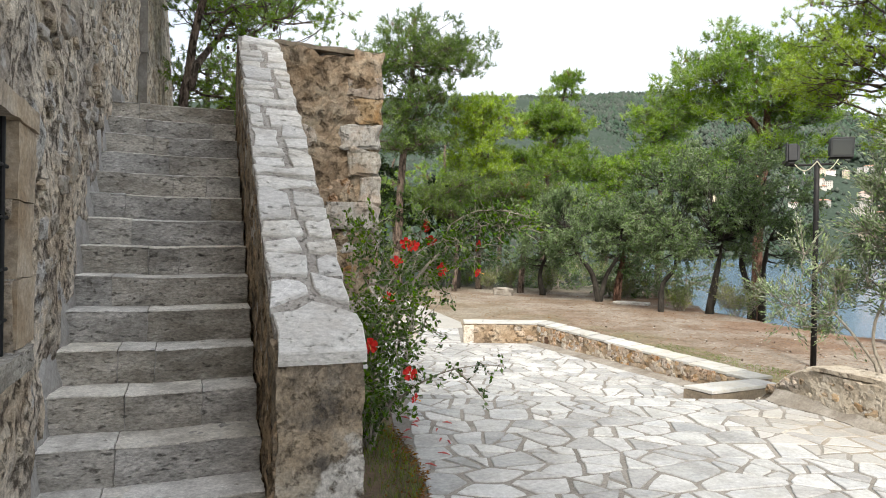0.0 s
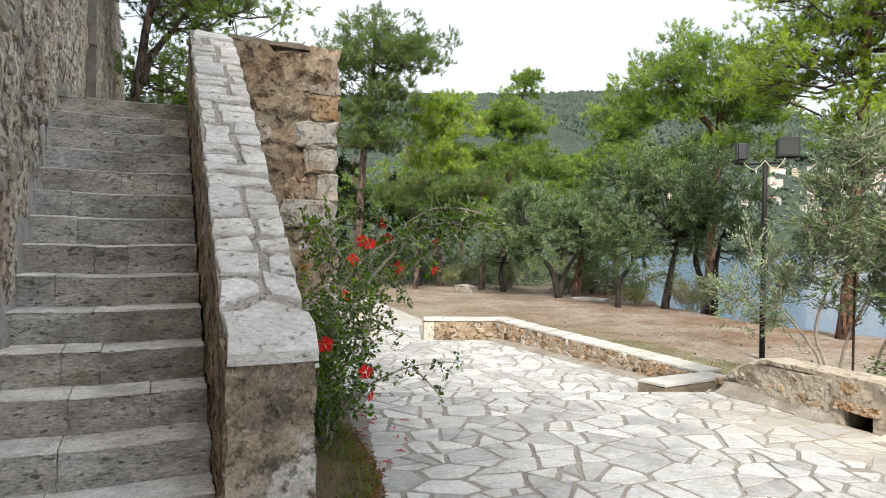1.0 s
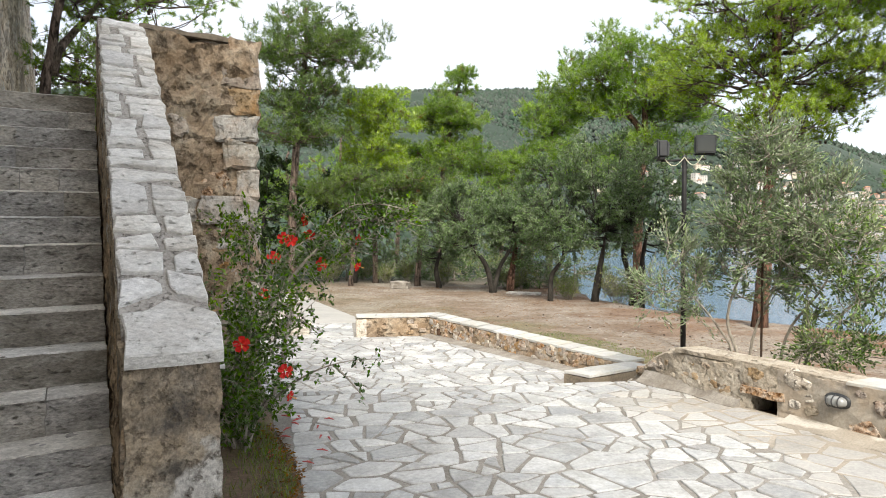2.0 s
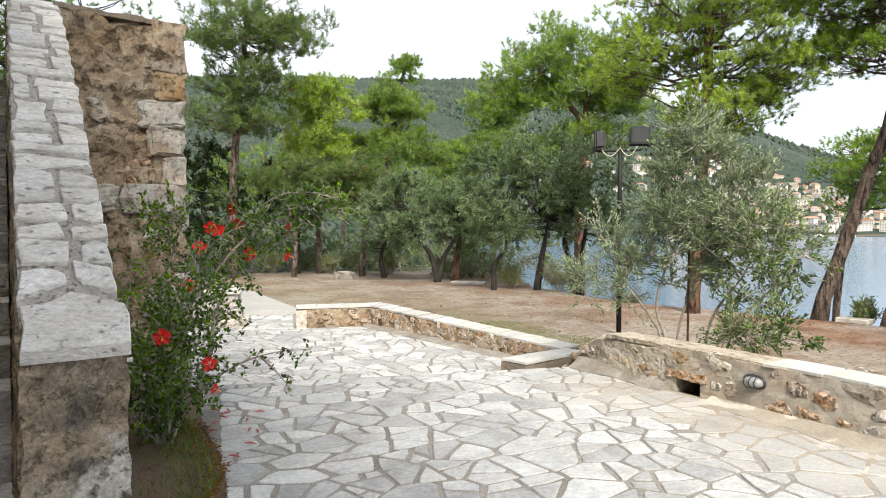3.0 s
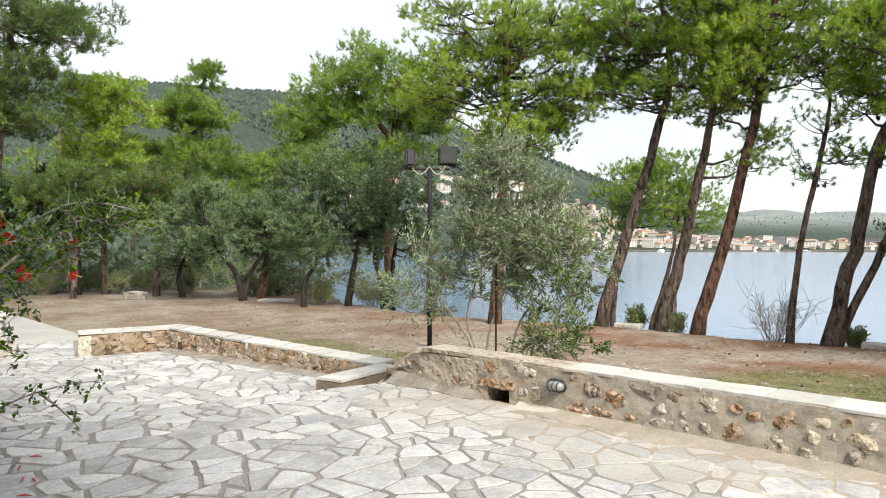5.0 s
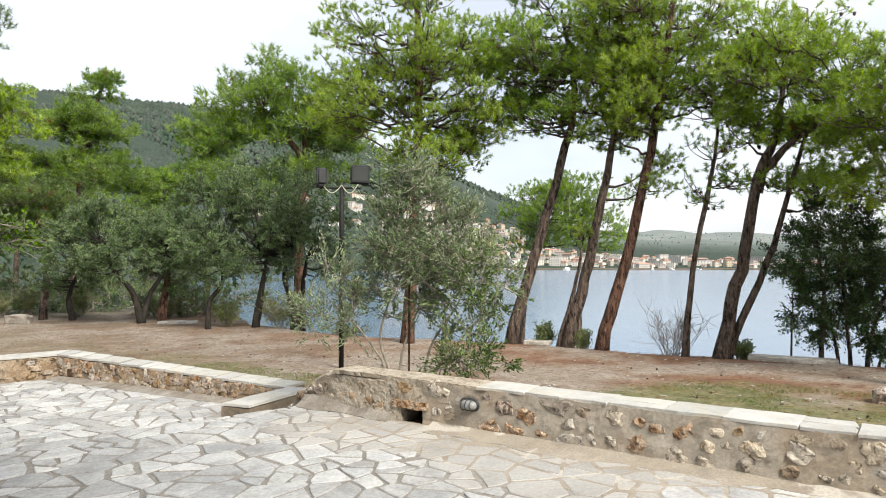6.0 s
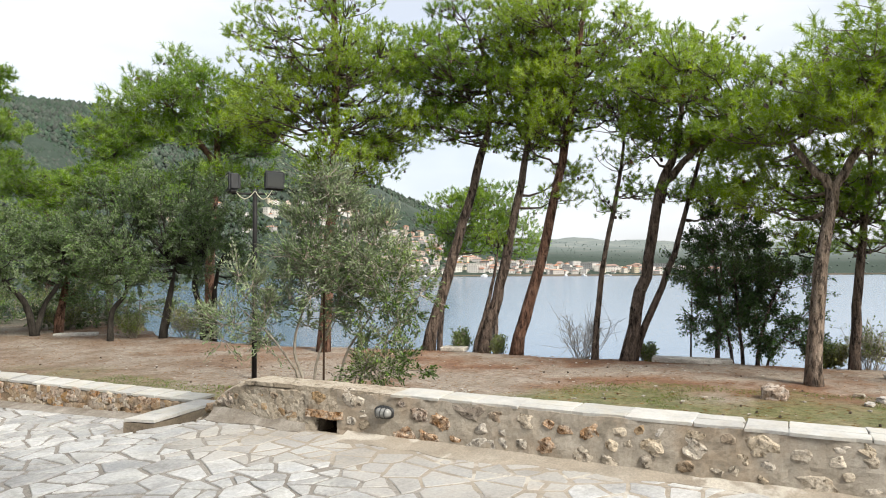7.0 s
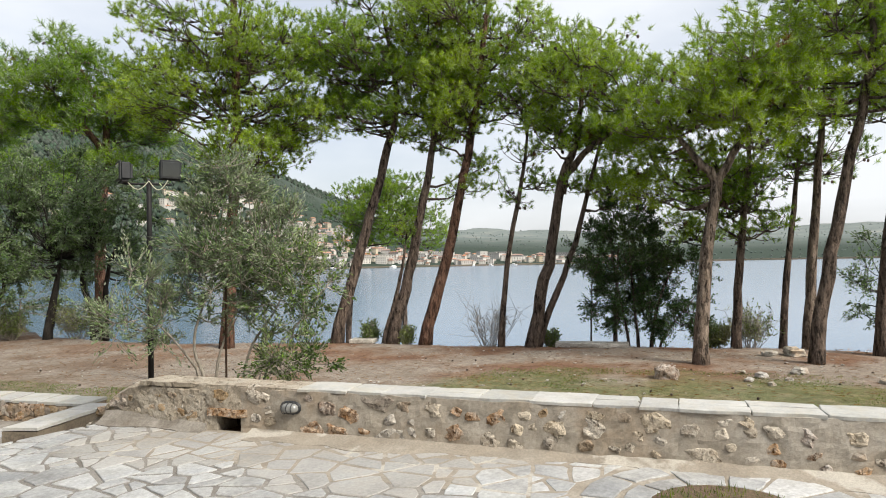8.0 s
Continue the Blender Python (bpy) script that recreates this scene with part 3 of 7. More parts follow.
def slab(poly, top, thick, g, bevel=0.006, lift=0.003, chip=0.012):
    """A flagstone with chipped edges, a worn arris and a slightly tilted top."""
    ring = []
    for i, p in enumerate(poly):
        q = poly[(i + 1) % len(poly)]
        length = math.hypot(q[0] - p[0], q[1] - p[1])
        if length < 0.015:
            continue
        ring.append((p[0] + g.uniform(-1, 1) * 0.006, p[1] + g.uniform(-1, 1) * 0.006))
        if length > 0.16:
            t, e = g.uniform(0.3, 0.7), g.uniform(-chip, chip * 0.7)
            ring.append((p[0] + t * (q[0] - p[0]) - (q[1] - p[1]) / length * e, p[1] + t * (q[1] - p[1]) + (q[0] - p[0]) / length * e))
    c = np.mean(ring, 0)
    n = len(ring)
    tx, ty, up = g.uniform(-0.006, 0.006), g.uniform(-0.006, 0.006), g.uniform(0, lift)
    zz = lambda x, y: top + up + tx * (x - c[0]) + ty * (y - c[1])
    v = []
    for x, y in ring:
        d = max(math.hypot(x - c[0], y - c[1]), 0.02)
        k = 1 - bevel / d
        v.append((c[0] + (x - c[0]) * k, c[1] + (y - c[1]) * k, zz(x, y)))
    v += [(x, y, zz(x, y) - bevel * 0.8) for x, y in ring]
    v += [(x, y, top - thick) for x, y in ring]
    f = [tuple(range(n))]
    for a in (0, n):
        for k in range(n):
            f.append((a + n + k, a + n + (k + 1) % n, a + (k + 1) % n, a + k))
    area = sum(v[k][0] * v[(k + 1) % n][1] - v[(k + 1) % n][0] * v[k][1] for k in range(n))
    if area < 0:
        f = [tuple(reversed(q)) for q in f]
    return v, f


# ---- the lie of the land ----
COURT, LAWN, SEA = -0.36, -0.42, -4.0
BANK_AZ = [-180, -100, 12, 17, 20, 22.5, 30, 43.5, 55, 65, 78, 92, 112, 140, 180]
BANK_R = [220, 220, 200, 60, 32, 22.5, 18.6, 17.0, 15.7, 15.4, 15.8, 16.4, 20, 45, 220]
SHORE_AZ = [-180, -40, -12, 0, 10, 20, 30, 40, 60, 75, 90, 110, 140, 180]
SHORE_R = [110, 110, 120, 150, 210, 360, 560, 690, 735, 800, 860, 1000, 1800, 110]
CREST_AZ = [-180, -90, -60, -20, 0, 12, 20, 30, 37, 41.4, 45, 49, 54, 60, 66, 75, 90, 120, 180]
CREST_EL = [5, 6, 8, 11.5, 13.0, 13.1, 13.1, 11.2, 9.0, 7.1, 5.7, 3.6, 2.9, 2.8, 2.5, 2.2, 2.4, 3, 5]
CREST_R = [700, 700, 800, 950, 1000, 1000, 1050, 1100, 1150, 1200, 1300, 1700, 2200, 2500, 2700, 2900, 3000, 3000, 700]


def land(x, y):
    """Height of the ground."""
    r, az = np.hypot(x, y), np.degrees(np.arctan2(x, y))
    rb, rs = np.interp(az, BANK_AZ, BANK_R), np.interp(az, SHORE_AZ, SHORE_R)
    rc = np.interp(az, CREST_AZ, CREST_R)
    top = rc * np.tan(np.radians(np.interp(az, CREST_AZ, CREST_EL)))
    step = lambda t: np.clip(t, 0, 1) ** 2 * (3 - 2 * np.clip(t, 0, 1))
    bank = LAWN - 0.25 * step((r - rb + 1.0) / 1.5) - 5.6 * step((r - rb) / 9.0)
    hill = top * np.clip((r - rs) / (rc - rs), 0, 1) - top * 0.6 * step((r - rc) / rc)
    shore = step((r - rs + 12) / 14)
    return bank * (1 - shore) + (-2.4 + np.maximum(hill, 0)) * shore


def ground_sheet():
    az = np.radians(np.concatenate([np.arange(-180, -20, 4.0), np.arange(-20, 100, 0.75), np.arange(100, 180, 4.0)]))
    rad = np.concatenate([[0.5, 1, 1.5], np.arange(2, 30, 0.4), np.geomspace(30, 4200, 110)])
    A, R = np.meshgrid(az, rad)
    x, y = R * np.sin(A), R * np.cos(A)
    z = land(x, y)
    for i in range(z.shape[0]):
        for j in range(z.shape[1]):
            q = Vector((x[i, j], y[i, j], 0))
            r = R[i, j]
            if r < 40:
                z[i, j] += 0.025 * noise.noise(q * 0.6) + 0.012 * noise.noise(q * 2.2)
            elif z[i, j] > -2:
                z[i, j] += min(14.0, 0.09 * (z[i, j] + 2.5)) * (noise.noise(q * 0.006) + 0.5 * noise.noise(q * 0.017))
    n, m = len(rad), len(az)
    verts = np.stack([x, y, z], -1).reshape(-1, 3)
    faces = [(i * m + j, i * m + (j + 1) % m, (i + 1) * m + (j + 1) % m, (i + 1) * m + j) for i in range(n - 1) for j in range(m)]
    faces.append(tuple(range(m - 1, -1, -1)))
    faces = [tuple(reversed(f)) for f in faces]
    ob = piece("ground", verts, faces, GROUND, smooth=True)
    tagged(ob, "reddish needle-strewn park ground with worn turf and wooded hills", "ground", kind="structure")
    sq = 5000
    water = piece("water", [(-sq, -sq, SEA), (sq, -sq, SEA), (sq, sq, SEA), (-sq, sq, SEA)], [(0, 1, 2, 3)], WATER)
    tagged(water, "calm pale blue sea of the bay", "sea", kind="structure")


ground_sheet()

# ---- the paved terrace, its upper level and the sunken court ----
WALL0, ALONG, OUT = np.array((3.42, 6.25)), np.array((0.299, -0.954)), np.array((0.954, 0.299))


def wall_at(q, off=0.0):
    return WALL0 + ALONG * q + OUT * off


def platform():
    a, b = wall_at(-0.1), wall_at(11.5)
    edge = [(-0.52, 6.42), (1.2, 6.45), (3.3, 6.33), tuple(a), tuple(b), (-2.5, -4.5), (-1.4, -1.0), (-0.45, 2.2), (-0.06, 3.3), (-0.05, 4.0), (-0.17, 4.5), (-0.36, 5.2)]
    n = len(edge)
    v = [(x, y, -0.008) for x, y in edge] + [(x, y, -0.6) for x, y in edge]
    f = [tuple(range(n - 1, -1, -1)), tuple(range(n, 2 * n))] + [(k, (k + 1) % n, n + (k + 1) % n, n + k) for k in range(n)]
    ob = piece("pavement", v, f, JOINT)
    return tagged(ob, "upper terrace of pale irregular flagstones in grey mortar", "pavement", kind="structure")


def upper_stones(parent):
    g = np.random.default_rng(21)
    pts = scatter(-1.2, 5.6, -0.6, 6.9, 0.20, 0.46, g, 16000)
    cut = [(0, 1, 6.43), (*OUT, OUT @ WALL0 - 0.03), (0, -1, 0.4), (-1, -0.1, -0.28)]
    e0, e1 = np.array((-0.50, 6.4)), np.array((-0.10, 3.9))
    d = e1 - e0
    nrm = np.array((d[1], -d[0])) / np.hypot(*d)
    cut.append((*nrm, nrm @ e0 - 0.01))
    hole = np.array((4.25, 0.92))
    stones, rest, count = [], [], 0
    for cell in cells(pts, cut, 0.030, 1.4, 0.25):
        shatter(cell, 0.026, 0.15, 0.028, g, stones)
    for poly in sorted(stones, key=lambda q: abs(np.mean(q, 0)[1] - 4.2)):
        c = np.mean(poly, 0)
        if np.hypot(*(c - hole)) < 0.86:
            continue
        fixed = []
        for p in knock(poly, g):
            o = np.array(p) - hole
            r = np.hypot(*o)
            fixed.append(tuple(hole + o / r * max(r, 0.88)))
        to_wall = OUT @ (WALL0 - c)
        sandy = to_wall < 1.25 and (to_wall + 0.5 * noise.noise(Vector((c[0] * 1.3, c[1] * 1.3, 4)))) < 0.95
        v, f = slab(fixed, -0.004 if sandy else 0.0, 0.06, g)
        count += 1
        if count > 290:
            rest.append((v, f))
            continue
        piece("flagstone", v, f, PAVER_BEIGE if sandy else PAVER, parent)
    # the terrace goes on behind, up to the building
    w0, w_out = np.array((-1.693, 2.643)), np.array((0.929, 0.370))
    to_house = (-w_out[0], -w_out[1], -w_out @ w0 - 0.03)
    for box_, lim in (((-2.2, 6.6, -4.6, -0.2), [(0, 1, -0.42), (*OUT, OUT @ WALL0 - 0.03), (0, -1, 4.35), to_house]), ((-1.8, 0.6, -0.6, 2.2), [(1, 0.1, 0.26), (0, 1, 1.98), (0, -1, 0.40), to_house])):
        pts = scatter(*box_, 0.24, 0.5, g, 5000)
        more = []
        for cell in cells(pts, lim, 0.027, 1.5, 0.25):
            shatter(cell, 0.05, 0.2, 0.027, g, more)
        rest += [slab(knock(q, g), 0.0, 0.06, g) for q in more]
    piece("flagstone_rest", *join(rest), PAVER_FAR, parent, kind="stuff")
    # cement smeared over the joints beside the wall
    q = np.linspace(0.6, 8.5, 60)
    reach = np.array([0.85 + 0.35 * noise.noise(Vector((t * 0.9, 3, 1))) + 0.12 * noise.noise(Vector((t * 4, 3, 1))) for t in q])
    inner = [tuple(WALL0 + ALONG * t + OUT * 0.02) for t in q]
    outer = [tuple(WALL0 + ALONG * t - OUT * r) for t, r in zip(q, reach)]
    m = len(q)
    v = [(x, y, -0.003) for x, y in inner] + [(x, y, -0.006) for x, y in outer] + [(x, y, -0.05) for x, y in outer]
    f = [(k, k + 1, m + k + 1, m + k) for k in range(m - 1)] + [(m + k, m + k + 1, 2 * m + k + 1, 2 * m + k) for k in range(m - 1)]
    piece("cement_smear", v, [tuple(reversed(t)) for t in f], JOINT_SAND, parent, "sandy cement spread beside the wall")
    # a ring of long stones round the planting hole
    a0 = radians(-60)
    while a0 < radians(280):
        a1 = a0 + radians(g.uniform(17, 34))
        split = g.random() < 0.4
        rows_ = ((0.45, 0.62 + g.uniform(-0.04, 0.04)), (0.66, 0.86)) if split else ((0.45, 0.86),)
        for r0, r1 in rows_:
            r1 = r1 + g.uniform(-0.03, 0.01)
            mid = (a0 + a1) / 2
            gap = radians(1.6)
            ring = [(hole[0] + r * math.sin(a), hole[1] + r * math.cos(a)) for r, a in ((r0, a0 + gap), (r0, mid), (r0, a1 - gap), (r1, a1 - gap * 0.7), (r1 * 1.01, mid), (r1, a0 + gap * 0.7))]
            v, f = slab(ring, 0.004, 0.06, g, chip=0.012)
            piece("flagstone", v, f, PAVER, parent)
        a0 = a1


def court():
    edge = [(-1.9, 6.3), (3.6, 6.3), (4.3, 8.1), (2.0, 12.7), (0.5, 12.7), (0.62, 14.6), (-1.9, 14.6)]
    n = len(edge)
    v = [(x, y, COURT - 0.008) for x, y in edge] + [(x, y, COURT - 0.3) for x, y in edge]
    f = [tuple(range(n)), tuple(range(2 * n - 1, n - 1, -1))] + [(k, n + k, n + (k + 1) % n, (k + 1) % n) for k in range(n)]
    ob = tagged(piece("pavement", v, f, JOINT), "sunken court of pale irregular flagstones", "pavement", kind="structure")
    g = np.random.default_rng(5)
    pts = scatter(-2.4, 4.6, 6.0, 13.2, 0.24, 0.52, g, 16000)
    b0, c0 = np.array((1.85, 12.33)), np.array((3.85, 7.9))
    d = c0 - b0
    nrm = np.array((-d[1], d[0])) / np.hypot(*d)
    near = cells(pts, [(0, -1, -6.47), (1, 0, 3.6), (-1, 0, 1.85), (0, 1, 12.3), (*nrm, nrm @ b0 - 0.16)], 0.032, 1.4, 0.1)
    broken = []
    for cell in near:
        shatter(cell, 0.032, 0.15, 0.027, g, broken)
    near = [p for p in broken if not (np.mean(p, 0)[0] > 2.9 and np.mean(p, 0)[1] < 8.1)]
    rest = []
    for k, poly in enumerate(sorted(near, key=lambda q: np.mean(q, 0)[1])):
        v, f = slab(knock(poly, g), COURT, 0.05, g)
        if k < 280:
            piece("flagstone", v, f, PAVER, ob)
        else:
            rest.append((v, f))
    pts = scatter(-2.2, 0.8, 12.0, 14.9, 0.26, 0.54, g, 2500)
    for poly in cells(pts, [(0, -1, -12.34), (1, 0, 0.44), (-1, 0, 1.85), (0, 1, 14.5)], 0.042):
        rest.append(slab(knock(poly, g), COURT, 0.05, g))
    piece("flagstone_rest", *join(rest), PAVER_FAR, ob, kind="stuff")
    # the mortar bench along the foot of the low wall
    k0 = b0 - nrm * 0.0
    quad = lambda p, q, w, zt, zb: ([(*p, zt), (*q, zt), (*(q - w), zb), (*(p - w), zb), (*p, zb - 0.2), (*q, zb - 0.2)], [(0, 1, 2, 3), (0, 4, 5, 1)])
    v, f = quad(k0 + nrm * 0.10, c0 - d * 0.06 + nrm * 0.10, nrm * 0.30, COURT + 0.05, COURT + 0.003)
    piece("mortar_fillet", v, f, SKIRT_GREY, ob)
    return ob


def walkway():
    v, f = [], []
    ob = thing("pavement", "pale concrete walkway leading off through the park", "walkway", kind="structure")
    g = np.random.default_rng(3)
    y = 14.53
    left = lambda t: -2.0 - 0.05 * (t - 14.5)
    right = lambda t: 0.52 if t < 15.6 else 0.52 - 0.26 * (t - 15.6)
    while y < 21.5:
        y2 = y + g.uniform(1.0, 1.4)
        w = 0.012
        ring = [(left(y), y + w), (right(y), y + w), (right(y2), y2 - w), (left(y2), y2 - w)]
        v, f = slab(ring, COURT + 0.002, 0.2, g, chip=0.003)
        piece("slab", v, f, WALKWAY, ob)
        y = y2
    return ob


TERRACE = platform()
upper_stones(TERRACE)
court()
walkway()

# ---- the stair, its parapet, the ruined pier and the building ----
ANG = radians(20.4)
RISE_DIR, SIDE = np.array((-math.sin(ANG), math.cos(ANG))), np.array((math.cos(ANG), math.sin(ANG)))
FOOT = np.array((-0.84, 2.96))


def stair_xy(s, o):
    s, o = np.asarray(s, float), np.asarray(o, float)
    return FOOT[0] + RISE_DIR[0] * s + SIDE[0] * o, FOOT[1] + RISE_DIR[1] * s + SIDE[1] * o


def left_edge(s):
    return -0.91 - 0.027 * np.asarray(s)


def staircase():
    stair = thing("stone_staircase", "steep outdoor flight of worn grey stone steps beside the building", "staircase")
    g = np.random.default_rng(11)
    for k in range(-3, 13):
        s0, z1 = 0.05 + 0.25 * k, 0.592 + 0.174 * k
        s1 = s0 + 0.25 + 0.05 if k < 12 else 6.5
        def core(u, v, w, s0=s0, s1=s1, z1=z1):
            s = s0 + 0.012 + (s1 - s0) * v
            o = left_edge(s) * (1 - u) + 0.01 * u
            x, y = stair_xy(s, o)
            return x, y, z1 - 0.30 + 0.27 * w

        block("mortar_bed", core, (12, 3, 4), CEMENT, stair, 0.003, 20, seed=k)
        cuts = [0.0] + sorted(g.uniform(0.2, 0.85, 2 if k % 3 else 1).tolist()) + [1.0]
        for a, b in zip(cuts[:-1], cuts[1:]):
            if b - a < 0.12:
                b = a + 0.12
            dz, ds = g.uniform(-0.003, 0.003), g.uniform(-0.004, 0.004)

            # thin paler sheet over each block, for the light its top catches
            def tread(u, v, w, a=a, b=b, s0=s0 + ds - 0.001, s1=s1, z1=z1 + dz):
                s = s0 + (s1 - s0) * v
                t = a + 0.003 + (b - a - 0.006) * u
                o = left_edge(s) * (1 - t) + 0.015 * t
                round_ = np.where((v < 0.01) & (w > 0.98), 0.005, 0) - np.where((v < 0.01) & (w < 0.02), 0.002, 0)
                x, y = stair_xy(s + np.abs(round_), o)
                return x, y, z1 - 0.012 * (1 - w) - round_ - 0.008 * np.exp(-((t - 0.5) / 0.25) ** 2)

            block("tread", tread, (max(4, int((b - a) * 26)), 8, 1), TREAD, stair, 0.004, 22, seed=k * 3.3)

            def place(u, v, w, a=a, b=b, s0=s0 + ds, s1=s1, z1=z1 + dz - 0.004):
                s = s0 + (s1 - s0) * v
                t = a + (b - a) * u
                o = left_edge(s) * (1 - t) + 0.015 * t + np.where(u < 0.01, 0.003, 0) - np.where(u > 0.99, 0.003, 0)
                nose = np.where((w > 0.98) & (v < 0.01), 0.005, 0) + np.where((w > 0.98) & ((u < 0.01) | (u > 0.99)), 0.006, 0)
                z = z1 - 0.3 * (1 - w) - nose - 0.010 * np.exp(-((t - 0.5) / 0.25) ** 2) * (w > 0.9)
                x, y = stair_xy(s + np.where((v < 0.01) & (w > 0.98), 0.003, 0), o)
                return x, y, z

            block("step_block", place, (max(4, int((b - a) * 24)), 6, 8), STEP, stair, 0.008, 18, seed=k * 3.3)
    # cement smeared along the building side, and under the parapet
    def fillet(u, v, w):
        s = -0.75 + 3.85 * v
        z = 0.592 + 0.174 * ((s - 0.05) / 0.25) + 0.02
        o = left_edge(s) - 0.04 + (0.115 - 0.085 * w) * u
        x, y = stair_xy(s, o)
        return x, y, z - 0.35 + 0.53 * w - 0.10 * u

    block("mortar_fillet", fillet, (3, 46, 6), CEMENT, stair, 0.022, 7, "pale grey cement smeared along the wall", seed=3)

    # the light kerb stones at the head of the flight
    def kerb(u, v, w):
        x, y = stair_xy(3.0 + 0.22 * v, -1.0 + 0.10 * u)
        return x, y, 2.66 + 0.16 * w * (1 - 0.5 * u)

    block("kerb_stone", kerb, (3, 4, 3), CEMENT, stair, 0.012, 9)


def cap_z(s):
    s = np.asarray(s)
    return np.where(s < -0.06, 1.03 + 0.5 * (s + 0.38), 1.19 + 0.682 * (s + 0.06))


def parapet():
    wall = thing("parapet_wall", "stained stair parapet capped with white crazy-laid stones", "parapet")

    def inner(u, v, w):
        s = -0.36 + 3.6 * v
        o = 0.005 + 0.035 * w + 0.06 * u
        x, y = stair_xy(s, o)
        return x, y, -0.05 + (cap_z(s) - 0.062 + 0.05) * w

    block("stair_face", inner, (2, 100, 60), PLASTER_BROWN, wall, 0.022, 9, "flaking dark brown plaster on the stair side", seed=2, octaves=4)

    def body(u, v, w):
        s = -0.37 + 3.6 * v
        x, y = stair_xy(s, 0.03 + 0.37 * u + 0.012 * (1 - w))
        return x, y, -0.05 + (cap_z(s) - 0.055 + 0.05) * w

    block("body", body, (14, 70, 46), PIER, wall, 0.012, 8, "stone end with grey and black stained render", seed=5, octaves=4)

    def bed(u, v, w):
        s = -0.2 + 3.4 * v
        x, y = stair_xy(s, 0.04 + 0.365 * u)
        return x, y, cap_z(s) - 0.06 + 0.05 * w

    block("cap_mortar", bed, (8, 60, 1), CAP_MORTAR, wall, 0.006, 25, seed=4)
    # the big slab at the foot, with its pointed upper edge
    g = np.random.default_rng(17)
    flat = [(-0.375, 0.035), (-0.37, 0.415), (-0.12, 0.42), (-0.02, 0.23), (-0.10, 0.04)]
    sets = [flat]
    # then rough courses of one or two stones, up to the head of the flight
    s0 = -0.06
    tri = True
    while s0 < 3.1:
        s1 = min(3.17, s0 + (g.uniform(0.10, 0.17) if g.random() < 0.55 else g.uniform(0.18, 0.30)))
        mid = g.uniform(0.15, 0.30)
        tilt, j = g.uniform(-0.04, 0.04), lambda: g.uniform(-0.022, 0.022)
        low = lambda o: (s0 + 0.013 + (0.075 * (1 - abs(o - 0.23) / 0.19) if tri else 0.0))
        halves = ((0.035, mid - 0.008), (mid + 0.008, 0.42)) if g.random() < 0.8 or tri else ((0.035, 0.42),)
        for o0, o1 in halves:
            step = g.uniform(-0.025, 0.025) if len(halves) > 1 else 0.0
            top_ = min(3.17, s1 - 0.013 + step)
            ring = [(low(o0), o0 + abs(j())), (low((o0 + o1) / 2) + j(), (o0 + o1) / 2), (low(o1), o1 - abs(j())), (top_ + tilt + j(), o1 - abs(j())), (top_ + j(), (o0 + o1) / 2), (top_ - tilt + j(), o0 + abs(j()))]
            if len(halves) > 1 and s1 - s0 > 0.2 and g.random() < 0.5:
                m = (low((o0 + o1) / 2) + top_) / 2 + g.uniform(-0.03, 0.03)
                sets.append([ring[0], ring[1], ring[2], (m - 0.008, o1), (m - 0.016, o0)])
                sets.append([(m + 0.008, o0), (m + 0.016, o1), ring[3], ring[4], ring[5]])
            else:
                sets.append(ring)
        tri = False
        s0 = s1
    for poly in sets:
        v, f = slab(poly if poly is flat else knock(poly, g, 0.26), 0.0, 0.05, g, 0.007, 0.012, 0.026)
        v = np.array(v)
        x, y = stair_xy(v[:, 0], v[:, 1])
        piece("cap_stone", np.stack([x, y, cap_z(v[:, 0]) + v[:, 2]], 1), [tuple(reversed(q)) for q in f], CAPSTONE, wall)
    # a small white tap stub on the outer corner
    x, y = stair_xy(-0.34, 0.408)
    v, f = tube([(x - 0.03, y - 0.01, 0.955), (x + 0.0, y + 0.0, 0.955), (x + 0.012, y + 0.004, 0.955)], [0.009, 0.009, 0.012], 8)
    piece("pipe_stub", v, f, WHITE_PAINT, wall, "short white pipe end")


